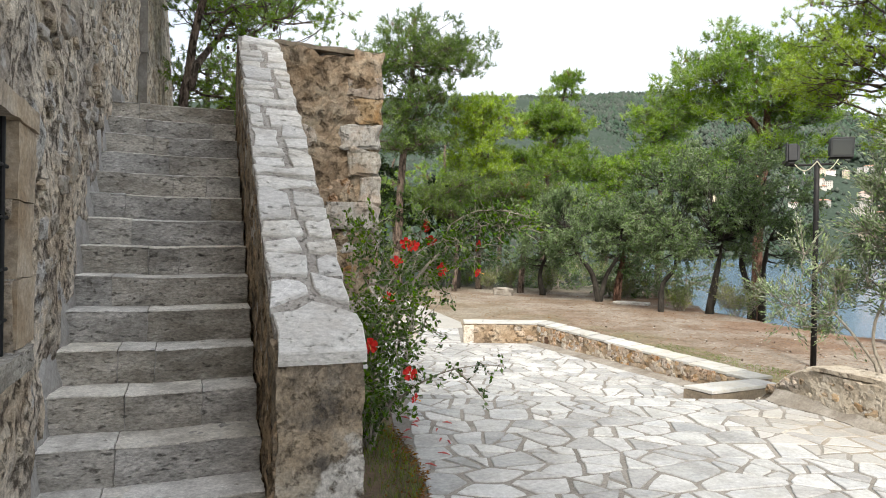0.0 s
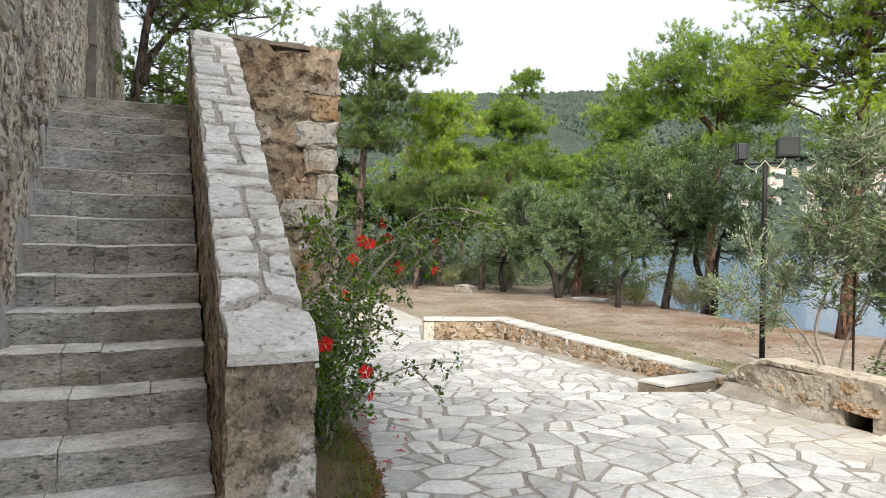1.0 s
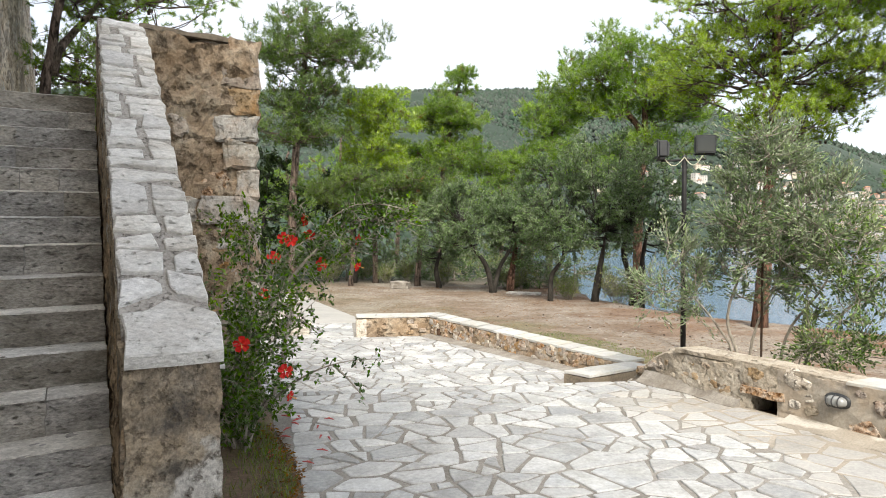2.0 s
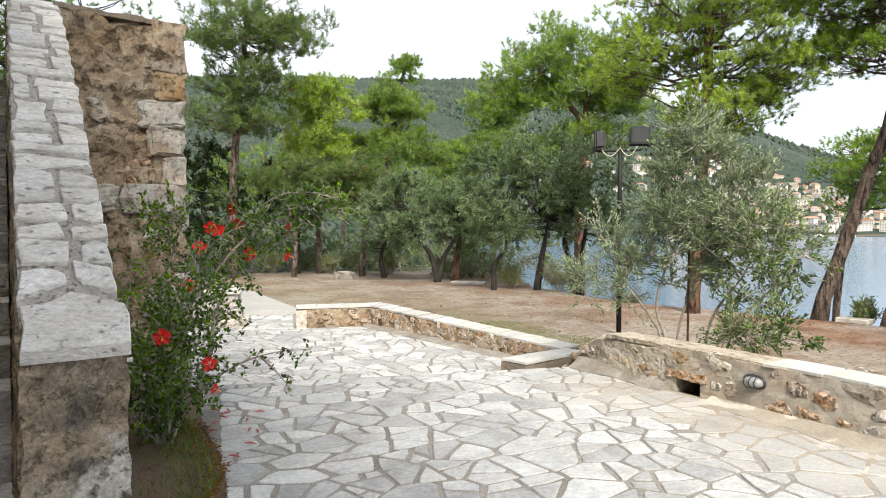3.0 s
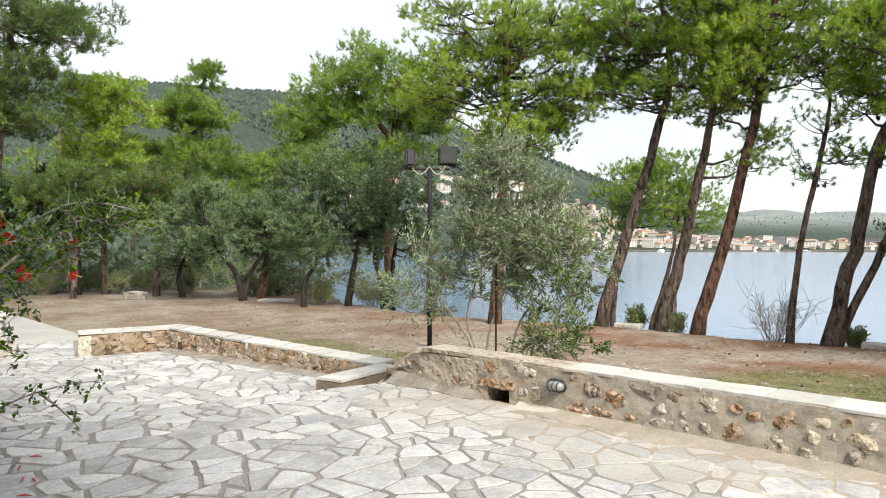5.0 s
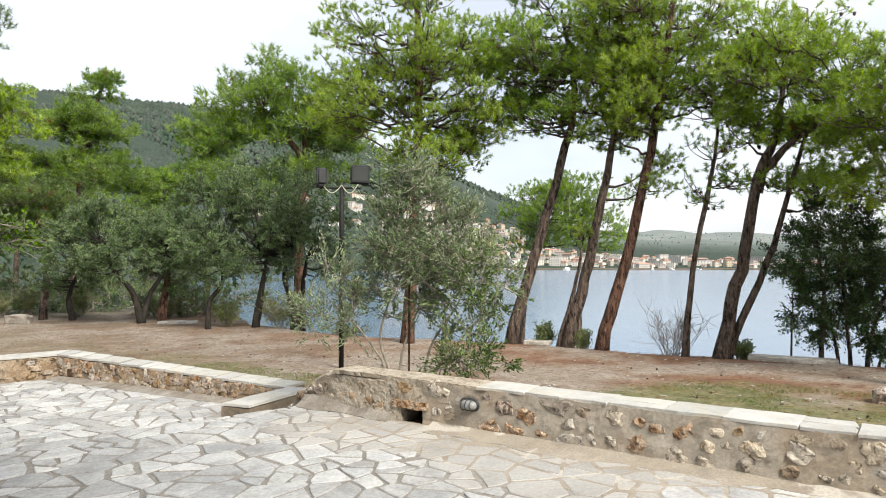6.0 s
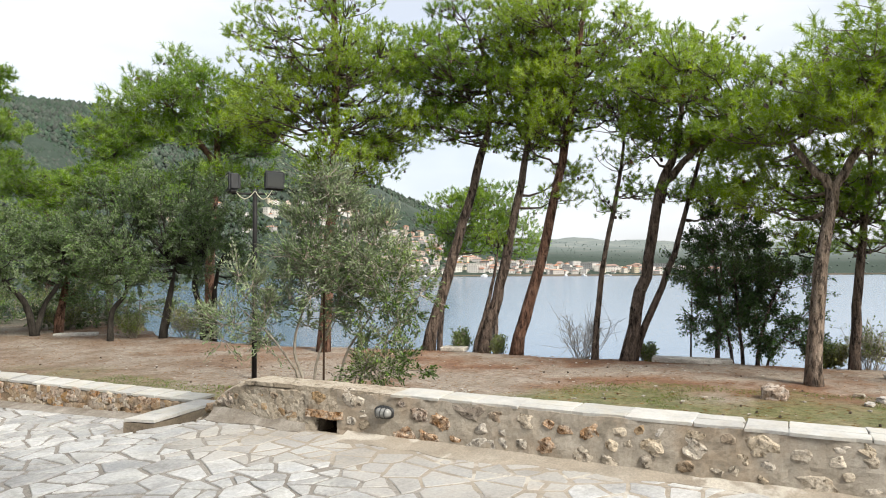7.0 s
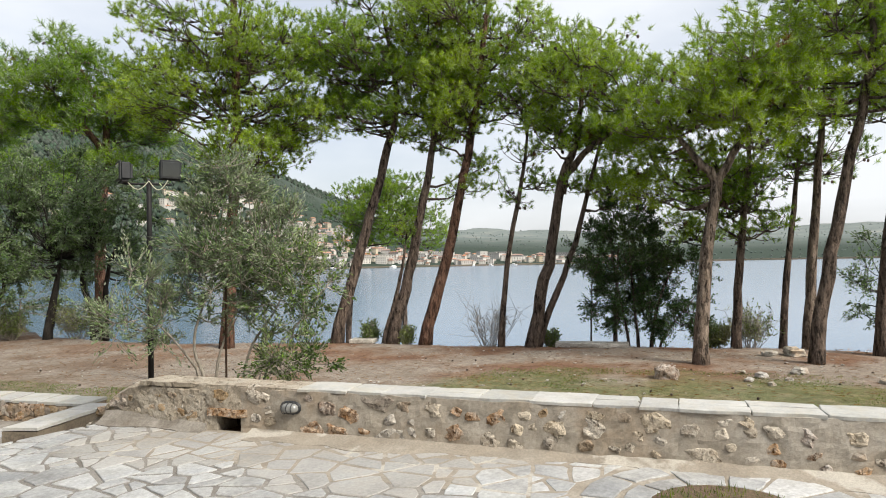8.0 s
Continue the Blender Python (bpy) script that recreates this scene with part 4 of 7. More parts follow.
def ruined_pier():
    pier = thing("ruined_wall", "broken rubble wall of earth mortar with pale corner stones", "ruined wall")

    def core(u, v, w):
        ragged = 0.02 * np.sin(u * 9) + 0.012 * np.sin(u * 23 + 1)
        x, y = stair_xy(3.12 + 0.55 * v + 0.03 * np.sin(w * 11) * (v < 0.5), 0.36 + (1.02 + 0.02 * np.sin(w * 17)) * u)
        return x, y, -0.3 + (3.62 + ragged) * w

    block("core", core, (34, 14, 90), EARTH_MORTAR, pier, 0.04, 6, seed=8, octaves=4)
    # slabs on top
    g = np.random.default_rng(4)
    for o0, o1 in ((0.36, 0.70), (0.69, 1.06), (1.05, 1.42)):
        def lid(u, v, w, o0=o0, o1=o1):
            x, y = stair_xy(3.09 + 0.62 * v, o0 + (o1 - o0) * u)
            return x, y, 3.335 + 0.045 * w - 0.02 * (o0 - 0.4)
        block("top_slab", lid, (5, 8, 2), DARK_FACE, pier, 0.012, 12, seed=o0)
    # stones in courses, flush with the mortar, paler at the free corner
    z = 0.1
    while z < 3.25:
        h = min(3.36 - z, g.uniform(0.09, 0.15) if g.random() < 0.45 else g.uniform(0.16, 0.27))
        if 1.62 < z < 1.76:
            h = 0.24
        wide = 1.62 < z < 1.9 and h == 0.24
        o = 1.395
        while o > 0.40:
            corner = o > 1.3
            w_ = g.uniform(0.2, 0.42) if corner else g.uniform(0.12, 0.36)
            w_ = min(w_ * (1.6 if wide else 1.0), o - 0.36)
            if w_ > 0.06 and (corner or wide or g.random() < 0.7):
                out = 0.045 if wide else g.uniform(0.0, 0.016) if corner else g.uniform(-0.045, 0.0)
                x, y = stair_xy(3.12 + 0.09 - out, o - w_ / 2)
                stone = pebble((x, y, z + h / 2), (w_ * 1.02, 0.22, h * 1.06), z * 7 + o, 3, g.uniform(-0.12, 0.12) * (0.3 if corner else 1), (SIDE, -RISE_DIR), 0.30, 0.26 if corner else 0.5)
                pale = wide or (1.35 < z < 2.55 and corner) or (z < 1.5 and g.random() < (0.6 if corner else 0.25))
                piece("stone", *stone, RUINSTONE if pale else RUBBLE_RED if g.random() < 0.15 else RUIN_BROWN if corner or g.random() < 0.6 else EARTH_MORTAR, pier)
            o -= w_ + 0.015
        z += h + 0.008


def building():
    a = FOOT + SIDE * -0.91
    b = FOOT + SIDE * -0.99 + RISE_DIR * 3.1
    w_dir = (b - a) / np.hypot(*(b - a))
    w_out = np.array((w_dir[1], -w_dir[0]))

    def wall_part(s0, s1, z0, z1, n, power=1.0, amp=0.035, seed=1.0, out=0.0, thick=0.6, material=RENDER_OLD, name="masonry", parent=None, scale=3.2):
        def place(u, v, w):
            s = s0 + (s1 - s0) * v ** power
            o = out - thick * (1 - u)
            return a[0] + w_dir[0] * s + w_out[0] * o, a[1] + w_dir[1] * s + w_out[1] * o, z0 + (z1 - z0) * w
        return block(name, place, n, material, parent, amp, scale, seed=seed, octaves=5)

    wall = thing("wall_west", "tall old building wall of rough weathered brown masonry", "building wall", kind="structure")
    wall_part(-7.0, -1.35, -0.5, 7.9, (2, 20, 30), parent=wall)
    wall_part(-1.35, -0.40, -0.5, 1.08, (2, 16, 26), parent=wall)
    wall_part(-1.35, -0.40, 1.95, 7.9, (2, 16, 60), parent=wall)
    wall_part(-0.40, 4.5, -0.5, 5.2, (2, 92, 104), parent=wall, amp=0.03)
    wall_part(-0.40, 4.5, 5.2, 7.9, (2, 30, 16), parent=wall)
    wall_part(4.5, 52.0, -0.5, 7.9, (2, 90, 70), 1.8, parent=wall, amp=0.05)
    # rubble stones bedded in the face
    g = np.random.default_rng(47)
    n = 0
    while n < 290:
        s_, z_ = g.uniform(-0.3, 4.6) if n < 220 else g.uniform(-2.4, -0.3), g.uniform(0.5, 4.6)
        if s_ < 0.12 and 0.95 < z_ < 2.2 or z_ < 0.8 + 0.7 * s_:
            n += 0.2
            continue
        n += 1
        p = a + w_dir * s_ + w_out * -0.026
        r = g.uniform(0.05, 0.13)
        stone = pebble((*p, z_), (r * g.uniform(1.3, 2.2), 0.10, r * g.uniform(0.8, 1.2)), n * 0.7, 2, g.uniform(-0.4, 0.4), (w_dir, w_out), 0.3, 0.5)
        piece("stone", *stone, (RUINSTONE, RENDER_OLD, RUBBLE)[int(g.integers(0, 3))], wall)

    # the wall thickens into a battered buttress further along
    def batter(u, v, w):
        s_, z_ = 7.3 + 6.5 * v, -0.5 + 8.4 * w
        o = -0.2 + u * (0.2 + np.maximum(0.0, 0.64 - 0.062 * z_) * np.clip((s_ - 7.3) / 4.5, 0, 1))
        return a[0] + w_dir[0] * s_ + w_out[0] * o, a[1] + w_dir[1] * s_ + w_out[1] * o, z_

    block("buttress", batter, (2, 30, 50), RENDER_OLD, wall, 0.03, 3.2, seed=9, octaves=5)
    # the window: stone surround, bars, and a black sheet for the darkness behind
    win = thing("window_1", "barred dark window with dressed stone surround", "window", kind="structure")
    for z0, z1 in ((1.09, 1.34), (1.345, 1.62), (1.625, 1.90)):
        wall_part(-0.405, -0.12 if z0 < 1.2 or z0 > 1.6 else -0.16, z0, z1, (3, 6, 6), 1.0, 0.006, z0, 0.03, 0.12, DRESSED, "jamb_stone", win, 9)
    wall_part(-1.5, -0.12, 1.905, 1.985, (3, 16, 3), 1.0, 0.008, 4.0, 0.04, 0.3, DRESSED, "lintel", win, 9)
    wall_part(-1.5, -0.2, 1.0, 1.085, (3, 16, 3), 1.0, 0.008, 6.0, 0.05, 0.3, STEP, "window_sill", win, 9)
    for i in range(5):
        s = -0.47 - 0.14 * i
        p = a + w_dir * s - w_out * 0.005
        piece("window_bar", *tube([(*p, 1.06), (*p, 1.93)], [0.009, 0.009], 8), IRON, win)
    for z in (1.2, 1.38, 1.56, 1.74):
        p, q = a + w_dir * -1.4 - w_out * 0.005, a + w_dir * -0.38 - w_out * 0.005
        piece("window_bar", *tube([(*p, z), (*q, z)], [0.007, 0.007], 8), IRON, win)
    # added black sheet close behind the bars, standing for the unlit inside
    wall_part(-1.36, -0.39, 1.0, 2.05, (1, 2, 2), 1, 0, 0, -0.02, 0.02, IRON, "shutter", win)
    # the downpipe
    pipe = thing("downpipe", "grey square rainwater downpipe fixed to the old wall", "downpipe")
    def pipe_part(s0, s1, o0, o1, z0, z1, name):
        def place(u, v, w):
            s, o = s0 + (s1 - s0) * v, o0 + (o1 - o0) * u
            return a[0] + w_dir[0] * s + w_out[0] * o, a[1] + w_dir[1] * s + w_out[1] * o, z0 + (z1 - z0) * w
        block(name, place, (1, 1, 8), SKIRT_GREY, pipe, 0.002, 8)
    pipe_part(6.6, 6.72, 0.0, 0.11, 2.6, 7.8, "pipe")
    pipe_part(6.57, 6.75, -0.02, 0.125, 4.05, 4.12, "pipe_bracket")


staircase()
parapet()
ruined_pier()
building()


# ---- the boundary wall with its coping, drain and lamp ----
def boundary_wall():
    wall = thing("boundary_wall", "low rubble boundary wall pointed with cement and capped in pale slabs", "garden wall")
    g = np.random.default_rng(31)
    top = 0.392

    def run(q0, q1, z0, z1, n, seed, off0=0.0, off1=0.33, name="body", material=WALL_CEMENT, amp=0.014):
        def place(u, v, w):
            q = q0 + (q1 - q0) * v
            o = off0 + (off1 - off0) * u
            z = z0 + (z1 - z0) * w
            return WALL0[0] + ALONG[0] * q + OUT[0] * o, WALL0[1] + ALONG[1] * q + OUT[1] * o, z
        return block(name, place, n, material, wall, amp, 7, seed=seed, octaves=4)

    run(0.92, 1.12, -0.45, top, (6, 8, 26), 1)
    run(1.12, 1.38, 0.14, top, (6, 12, 8), 1)
    run(1.38, 11.6, -0.45, top, (5, 230, 26), 1, material=WALL_FACE, amp=0.010)
    run(1.0, 1.5, -0.30, 0.25, (2, 8, 8), 2, 0.30, 0.36, "drain_back", HOLE)
    run(1.03, 1.46, -0.3, -0.03, (4, 8, 3), 2, -0.05, 0.32, "drain_floor", HOLE, 0.02)
    # a rough lintel and sill at the drain
    run(1.03, 1.45, 0.13, 0.20, (3, 12, 3), 6, -0.015, 0.12, "drain_lintel", RUBBLE_RED, 0.012)

    # the broken end that falls to the court
    fall = lambda q: np.interp(-np.asarray(q, float), [-0.95, -0.25, -0.1, 0.1, 0.3, 0.5, 0.75, 1.05], [top, top, 0.37, 0.28, 0.13, -0.03, -0.22, -0.38])
    back = lambda q: np.interp(-np.asarray(q, float), [-0.95, -0.3, 0.2, 1.05], [0.0, 0.02, 0.08, 0.22])

    def tail(u, v, w):
        q = 0.93 - 1.98 * v
        o = back(q) + (0.33 + 0.1 * v) * u - 0.05 * (1 - w) ** 2 * (1 - u)
        rounded = 0.035 * ((2 * u - 1) ** 4) * (w > 0.9)
        return WALL0[0] + ALONG[0] * q + OUT[0] * o, WALL0[1] + ALONG[1] * q + OUT[1] * o, -0.5 + (fall(q) - rounded + 0.5) * w

    block("broken_end", tail, (14, 70, 34), WALL_CEMENT, wall, 0.015, 7, seed=12, octaves=5)

    # the sloping cement skirt at the foot
    def skirt(u, v, w):
        q = 1.5 + 10.0 * v
        o = 0.02 - (0.20 + 0.06 * np.sin(v * 17) + 0.035 * np.sin(v * 53 + 1) + 0.02 * np.sin(v * 131)) * (1 - u)
        return WALL0[0] + ALONG[0] * q + OUT[0] * o, WALL0[1] + ALONG[1] * q + OUT[1] * o, -0.05 + w * (0.049 + 0.05 * u ** 1.5)

    block("cement_skirt", skirt, (5, 140, 2), JOINT_SAND, wall, 0.008, 6, seed=3)

    def skirt_end(u, v, w):
        q = -0.2 + 1.22 * v
        o = 0.03 - (0.15 - 0.02 * v + 0.03 * np.sin(v * 9)) * (1 - u)
        return WALL0[0] + ALONG[0] * q + OUT[0] * o, WALL0[1] + ALONG[1] * q + OUT[1] * o, -0.4 + w * (0.405 + 0.10 * u ** 2)

    block("cement_skirt", skirt_end, (5, 22, 4), SKIRT_GREY, wall, 0.010, 6, seed=5)
    # coping slabs: rough cement over the oldest stretch, then pale stones
    run(0.24, 1.98, 0.37, 0.410, (10, 60, 3), 9, 0.006, 0.335, "cement_cap", WALL_CEMENT, 0.008)
    q = 1.97
    while q < 11.4:
        length = g.uniform(0.2, 0.5)
        w0, w1 = 0.002 + g.uniform(-0.006, 0.006), 0.345 + g.uniform(-0.015, 0.015)
        split = g.random() < 0.35
        mid = w0 + (w1 - w0) * g.uniform(0.4, 0.6)
        for lo, hi in (((w0, mid - 0.006), (mid + 0.006, w1)) if split else ((w0, w1),)):
            sk = g.uniform(-0.02, 0.02)
            jit = lambda: g.uniform(-0.012, 0.012)
            ring = [(q + 0.006, lo + jit()), (q + length * g.uniform(0.4, 0.6), lo + jit()), (q + length - 0.003, lo + jit()), (q + length - 0.003 + sk, hi + jit()), (q + length * g.uniform(0.4, 0.6), hi + jit()), (q + sk * 0.6 + 0.004, hi + jit())]
            v, f = slab(ring, 0.411, 0.024, g, 0.005, 0.004, 0.014)
            v = np.array(v)
            xy = WALL0 + v[:, :1] * ALONG + v[:, 1:2] * OUT
            piece("coping_slab", np.column_stack([xy, v[:, 2]]), f, COPING, wall)
        q += length
    # stones showing through the cement face
    n = 0
    spots = []
    while n < 135 and len(spots) < 5000:
        qq, z = g.uniform(0.95, 10.5), g.uniform(0.04, 0.34)
        r = g.uniform(0.055, 0.10) if g.random() < 0.6 else g.uniform(0.10, 0.16)
        spots.append(1)
        if 0.95 < qq < 1.52 and z < 0.3 or 1.72 < qq < 2.08:
            continue
        if any(abs(qq - a) < (r + b) * 0.9 and abs(z - c) < (r + b) * 0.55 for a, c, b in placed_stones):
            continue
        placed_stones.append((qq, z, r))
        n += 1
        x, y = wall_at(qq, 0.0435)
        stone = pebble((x, y, z), (r * g.uniform(1.4, 2.2), 0.105, min(r * 1.3, 0.16)), n * 1.7, 3 if r > 0.08 else 2, g.uniform(-0.5, 0.5), (ALONG, OUT), 0.3)
        piece("stone", *stone, RUBBLE_RED if noise.noise(Vector((qq * 1.1, z, 7.0))) > 0.08 else RUIN_BROWN if g.random() < 0.15 else RUBBLE, wall)
    for i in range(60):
        q = g.uniform(-0.8, 0.9)
        h = float(fall(q))
        face = g.random() < 0.9
        z = g.uniform(max(0.03, h - 0.33), h - 0.05) if face and h > 0.1 else h - 0.015
        x, y = wall_at(q, float(back(q)) + (0.03 if face else g.uniform(0.05, 0.32)))
        r = g.uniform(0.05, 0.10)
        stone = pebble((x, y, z - 0.015), (r * 1.5, r * 0.9, r * 0.9), 60 + i, 2, g.uniform(-0.5, 0.5), (ALONG, OUT), 0.4)
        piece("stone", *stone, RUBBLE_RED if g.random() < 0.12 else RUIN_BROWN if g.random() < 0.6 else RUBBLE, wall)


placed_stones = []


def bulkhead_lamp():
    lamp = thing("wall_lamp", "oval metal bulkhead lamp fixed to the boundary wall", "wall lamp")
    c = wall_at(1.9, -0.02)

    def dome(rx, rz, depth, o0, rings=5, seg=20):
        v, f = [], []
        for i in range(rings + 1):
            t = i / rings * math.pi / 2
            for k in range(seg):
                p = 2 * math.pi * k / seg
                e = 0.8
                cx, cz = math.copysign(abs(math.cos(p)) ** e, math.cos(p)), math.copysign(abs(math.sin(p)) ** e, math.sin(p))
                al, up, o = rx * cx * math.cos(t) ** 0.6, rz * cz * math.cos(t) ** 0.6, o0 - depth * math.sin(t)
                xy = c + ALONG * al + OUT * o
                v.append((xy[0], xy[1], 0.245 + up))
        for i in range(rings):
            for k in range(seg):
                f.append((i * seg + k, i * seg + (k + 1) % seg, (i + 1) * seg + (k + 1) % seg, (i + 1) * seg + k))
        f.append(tuple(range(rings * seg, (rings + 1) * seg)))
        return v, f

    piece("base_ring", *dome(0.105, 0.06, 0.028, 0.02), LAMP_GREY, lamp, "dull metal rim", True)
    piece("glass", *dome(0.085, 0.044, 0.055, 0.0), LAMP_GLASS, lamp, "frosted glass cover", True)
    for k in (-0.045, 0.0, 0.045):
        arc = []
        for i in range(9):
            t = math.pi * i / 8
            xy = c + ALONG * k + OUT * (-0.005 - 0.058 * math.sin(t))
            arc.append((xy[0], xy[1], 0.245 + 0.05 * math.cos(t)))
        piece("guard_bar", *tube(arc, [0.004] * 9, 6), LAMP_GREY, lamp)


boundary_wall()
bulkhead_lamp()


# ---- the low wall round the sunken court ----
def low_wall():
    wall = thing("low_wall", "knee-high rubble wall round the court topped with white slabs", "low wall")
    g = np.random.default_rng(41)
    A, B, C = np.array((0.47, 12.36)), np.array((1.87, 12.38)), np.array((3.85, 7.95))
    A2, B2, C2 = np.array((0.47, 12.80)), np.array((2.15, 12.84)), np.array((4.22, 8.12))
    zt = lambda f: 0.03 - 0.13 * f

    def run(p0, p1, p2, p3, f0, f1, n, name="body", material=EARTH_MORTAR):
        def place(u, v, w):
            x = (p0[0] + (p1[0] - p0[0]) * v) * (1 - u) + (p3[0] + (p2[0] - p3[0]) * v) * u
            y = (p0[1] + (p1[1] - p0[1]) * v) * (1 - u) + (p3[1] + (p2[1] - p3[1]) * v) * u
            return x, y, -0.5 + (0.5 - 0.045 + zt(f0 + (f1 - f0) * v)) * w
        block(name, place, n, material, wall, 0.014, 7, seed=f0 + 3, octaves=3)

    run(A, B, B2, A2, 0, 0, (3, 24, 8))
    run(B + (0.002, -0.004), C, C2, B2 + (0.002, -0.004), 0, 1, (3, 70, 8))
    # the short return, lower, towards the terrace
    S = [np.array(p) for p in ((2.88, 7.56), (3.08, 7.24), (4.10, 7.72), (3.95, 8.0))]

    def stub(u, v, w):
        x = (S[1][0] + (S[2][0] - S[1][0]) * v) * (1 - u) + (S[0][0] + (S[3][0] - S[0][0]) * v) * u
        y = (S[1][1] + (S[2][1] - S[1][1]) * v) * (1 - u) + (S[0][1] + (S[3][1] - S[0][1]) * v) * u
        return x, y, -0.5 + (0.5 - 0.155) * w

    block("return_body", stub, (5, 14, 8), DARK_FACE, wall, 0.008, 8)

    def coping(p0, p1, p2, p3, f0, f1, count, base=None):
        cuts = np.linspace(0, 1, count + 1)
        cuts[1:-1] += g.uniform(-0.25, 0.25, count - 1) / count
        for a, b in zip(cuts[:-1], cuts[1:]):
            ring = []
            for t, side in ((a + 0.0015, 0), (b - 0.0015, 0), (b - 0.0015, 1), (a + 0.0015, 1)):
                lo, hi = p0 + (p1 - p0) * t, p3 + (p2 - p3) * t
                mid = (lo + hi) / 2
                ring.append(tuple(mid + ((lo if side == 0 else hi) - mid) * g.uniform(0.995, 1.02)))
            v, f = slab(ring, 0.0, 0.034, g, 0.006, 0.004, 0.012)
            v = np.array(v)
            m = (a + b) / 2
            v[:, 2] += zt(f0 + (f1 - f0) * m) if base is None else base
            piece("coping_slab", v, f, COPING, wall)

    coping(A, B, B2, A2, 0, 0, 5)
    coping(B + (0.01, -0.01), C, C2, B2 + (0.01, -0.01), 0, 1, 15)
    coping(S[1], S[2], S[3], S[0], 0, 0, 3, -0.11)
    d = (C - B) / np.hypot(*(C - B))
    out = np.array((-d[1], d[0]))
    out = out if out @ (np.array((0, 8)) - B) < 0 else -out
    for i in range(210):
        t, z = g.uniform(0.02, 0.95), g.uniform(COURT + 0.05, -0.06)
        r = g.uniform(0.04, 0.095)
        p = B + (C - B) * t
        stone = pebble((*p, z - 0.08 * t), (r * 1.9, 0.03, r * 1.2), 5 + i * 1.3, 2, g.uniform(-0.4, 0.4), (d, out), 0.25, 0.4)
        piece("stone", *stone, RUBBLE_RED if g.random() < 0.28 else RUIN_BROWN if g.random() < 0.75 else RUBBLE, wall)
    for i in range(7):
        p = A + (B - A) * g.uniform(0.1, 0.97)
        r = g.uniform(0.05, 0.1)
        stone = pebble((*p, g.uniform(COURT + 0.05, -0.08)), (r * 1.8, 0.06, r * 1.1), 90 + i, 2, 0, (np.array((1, 0)), np.array((0, 1))), 0.3)
        piece("stone", *stone, RUIN_BROWN, wall)
    v, f = box_vf(0.46, 0.66, 12.33, 12.45, COURT - 0.05, -0.03, 0.012)
    piece("corner_stone", v, f, RUBBLE, wall)
    # the little drain outlet in the long side: a block coloured dark for its shade
    p = B + (C - B) * 0.075
    v, f = box_vf(-0.05, 0.05, -0.03, 0.03, -0.06, 0.06, 0.004)
    v = np.array(v)
    v = np.column_stack([p + v[:, :1] * d - v[:, 1:2] * out - out * 0.0, v[:, 2] - 0.25])
    piece("drain_outlet", v, f, HOLE, wall, "small drain hole made as a dark block")


low_wall()


# ---- trees and shrubs ----
def unit(v):
    return v / np.maximum(np.linalg.norm(v, axis=-1, keepdims=True), 1e-9)


def brushes(tips, axes, g, needles=54, length=0.115, width=0.013):
    """Bottle-brush shoots: needles stand off the last stretch of each twig, each one thin triangle."""
    n = len(tips)
    a = np.repeat(axes, needles, 0)
    c = np.repeat(tips, needles, 0) - a * g.uniform(0, 1.1, (n * needles, 1)) * length
    d = unit(a * 0.75 + unit(g.normal(0, 1, (n * needles, 3))))
    s = unit(np.cross(d, g.normal(0, 1, (n * needles, 3))))
    ln = length * g.uniform(0.65, 1.15, (n * needles, 1)) * np.repeat(g.uniform(0.8, 1.2, (n, 1)), needles, 0)
    v = np.stack([c - s * width / 2, c + s * width / 2, c + d * ln], 1).reshape(-1, 3)
    return v, np.arange(n * needles * 3).reshape(-1, 3)


def leaves(centers, axes, g, length=0.06, width=0.02, spread=0.8):
    """Leaves: each a folded diamond of two triangles."""
    n = len(centers)
    d = unit(axes + g.normal(0, spread * 0.6, (n, 3)))
    s = unit(np.cross(d, g.normal(0, 1, (n, 3))))
    up = np.cross(s, d)
    ln, w = length * g.uniform(0.7, 1.25, (n, 1)), width * g.uniform(0.8, 1.2, (n, 1))
    mid = centers + d * ln * 0.45
    v = np.stack([centers, mid + s * w / 2 + up * w * 0.2, centers + d * ln, mid - s * w / 2 + up * w * 0.2], 1).reshape(-1, 3)
    i = np.arange(n)[:, None] * 4
    return v, np.concatenate([i + (0, 1, 2), i + (0, 2, 3)], 1).reshape(-1, 3)


def fill_ball(n, g, lower=-0.35, inner=0.35):
    """Points in a ball, thinned below and towards the middle."""
    out = np.zeros((0, 3))
    while len(out) < n:
        p = g.uniform(-1, 1, (n * 3, 3))
        r = np.linalg.norm(p, axis=1)
        p = p[(r < 1) & (r > inner) & (p[:, 2] > lower)]
        out = np.vstack([out, p])
    return out[:n]


def limb(a, b, r0, r1, g, sag=0.12, n=4):
    a, b = np.array(a, float), np.array(b, float)
    ln = np.linalg.norm(b - a)
    pts = []
    for i in range(n + 1):
        t = i / n
        p = a + (b - a) * t + np.array((0, 0, 1.0)) * ln * sag * math.sin(math.pi * t) * (-1 if t < 1 else 0)
        if 0 < i < n:
            p = p + g.normal(0, 0.03 * ln, 3)
        pts.append(p)
    return tube(pts, [r0 + (r1 - r0) * (i / n) for i in range(n + 1)], 4 if r0 > 0.02 else 3, False)


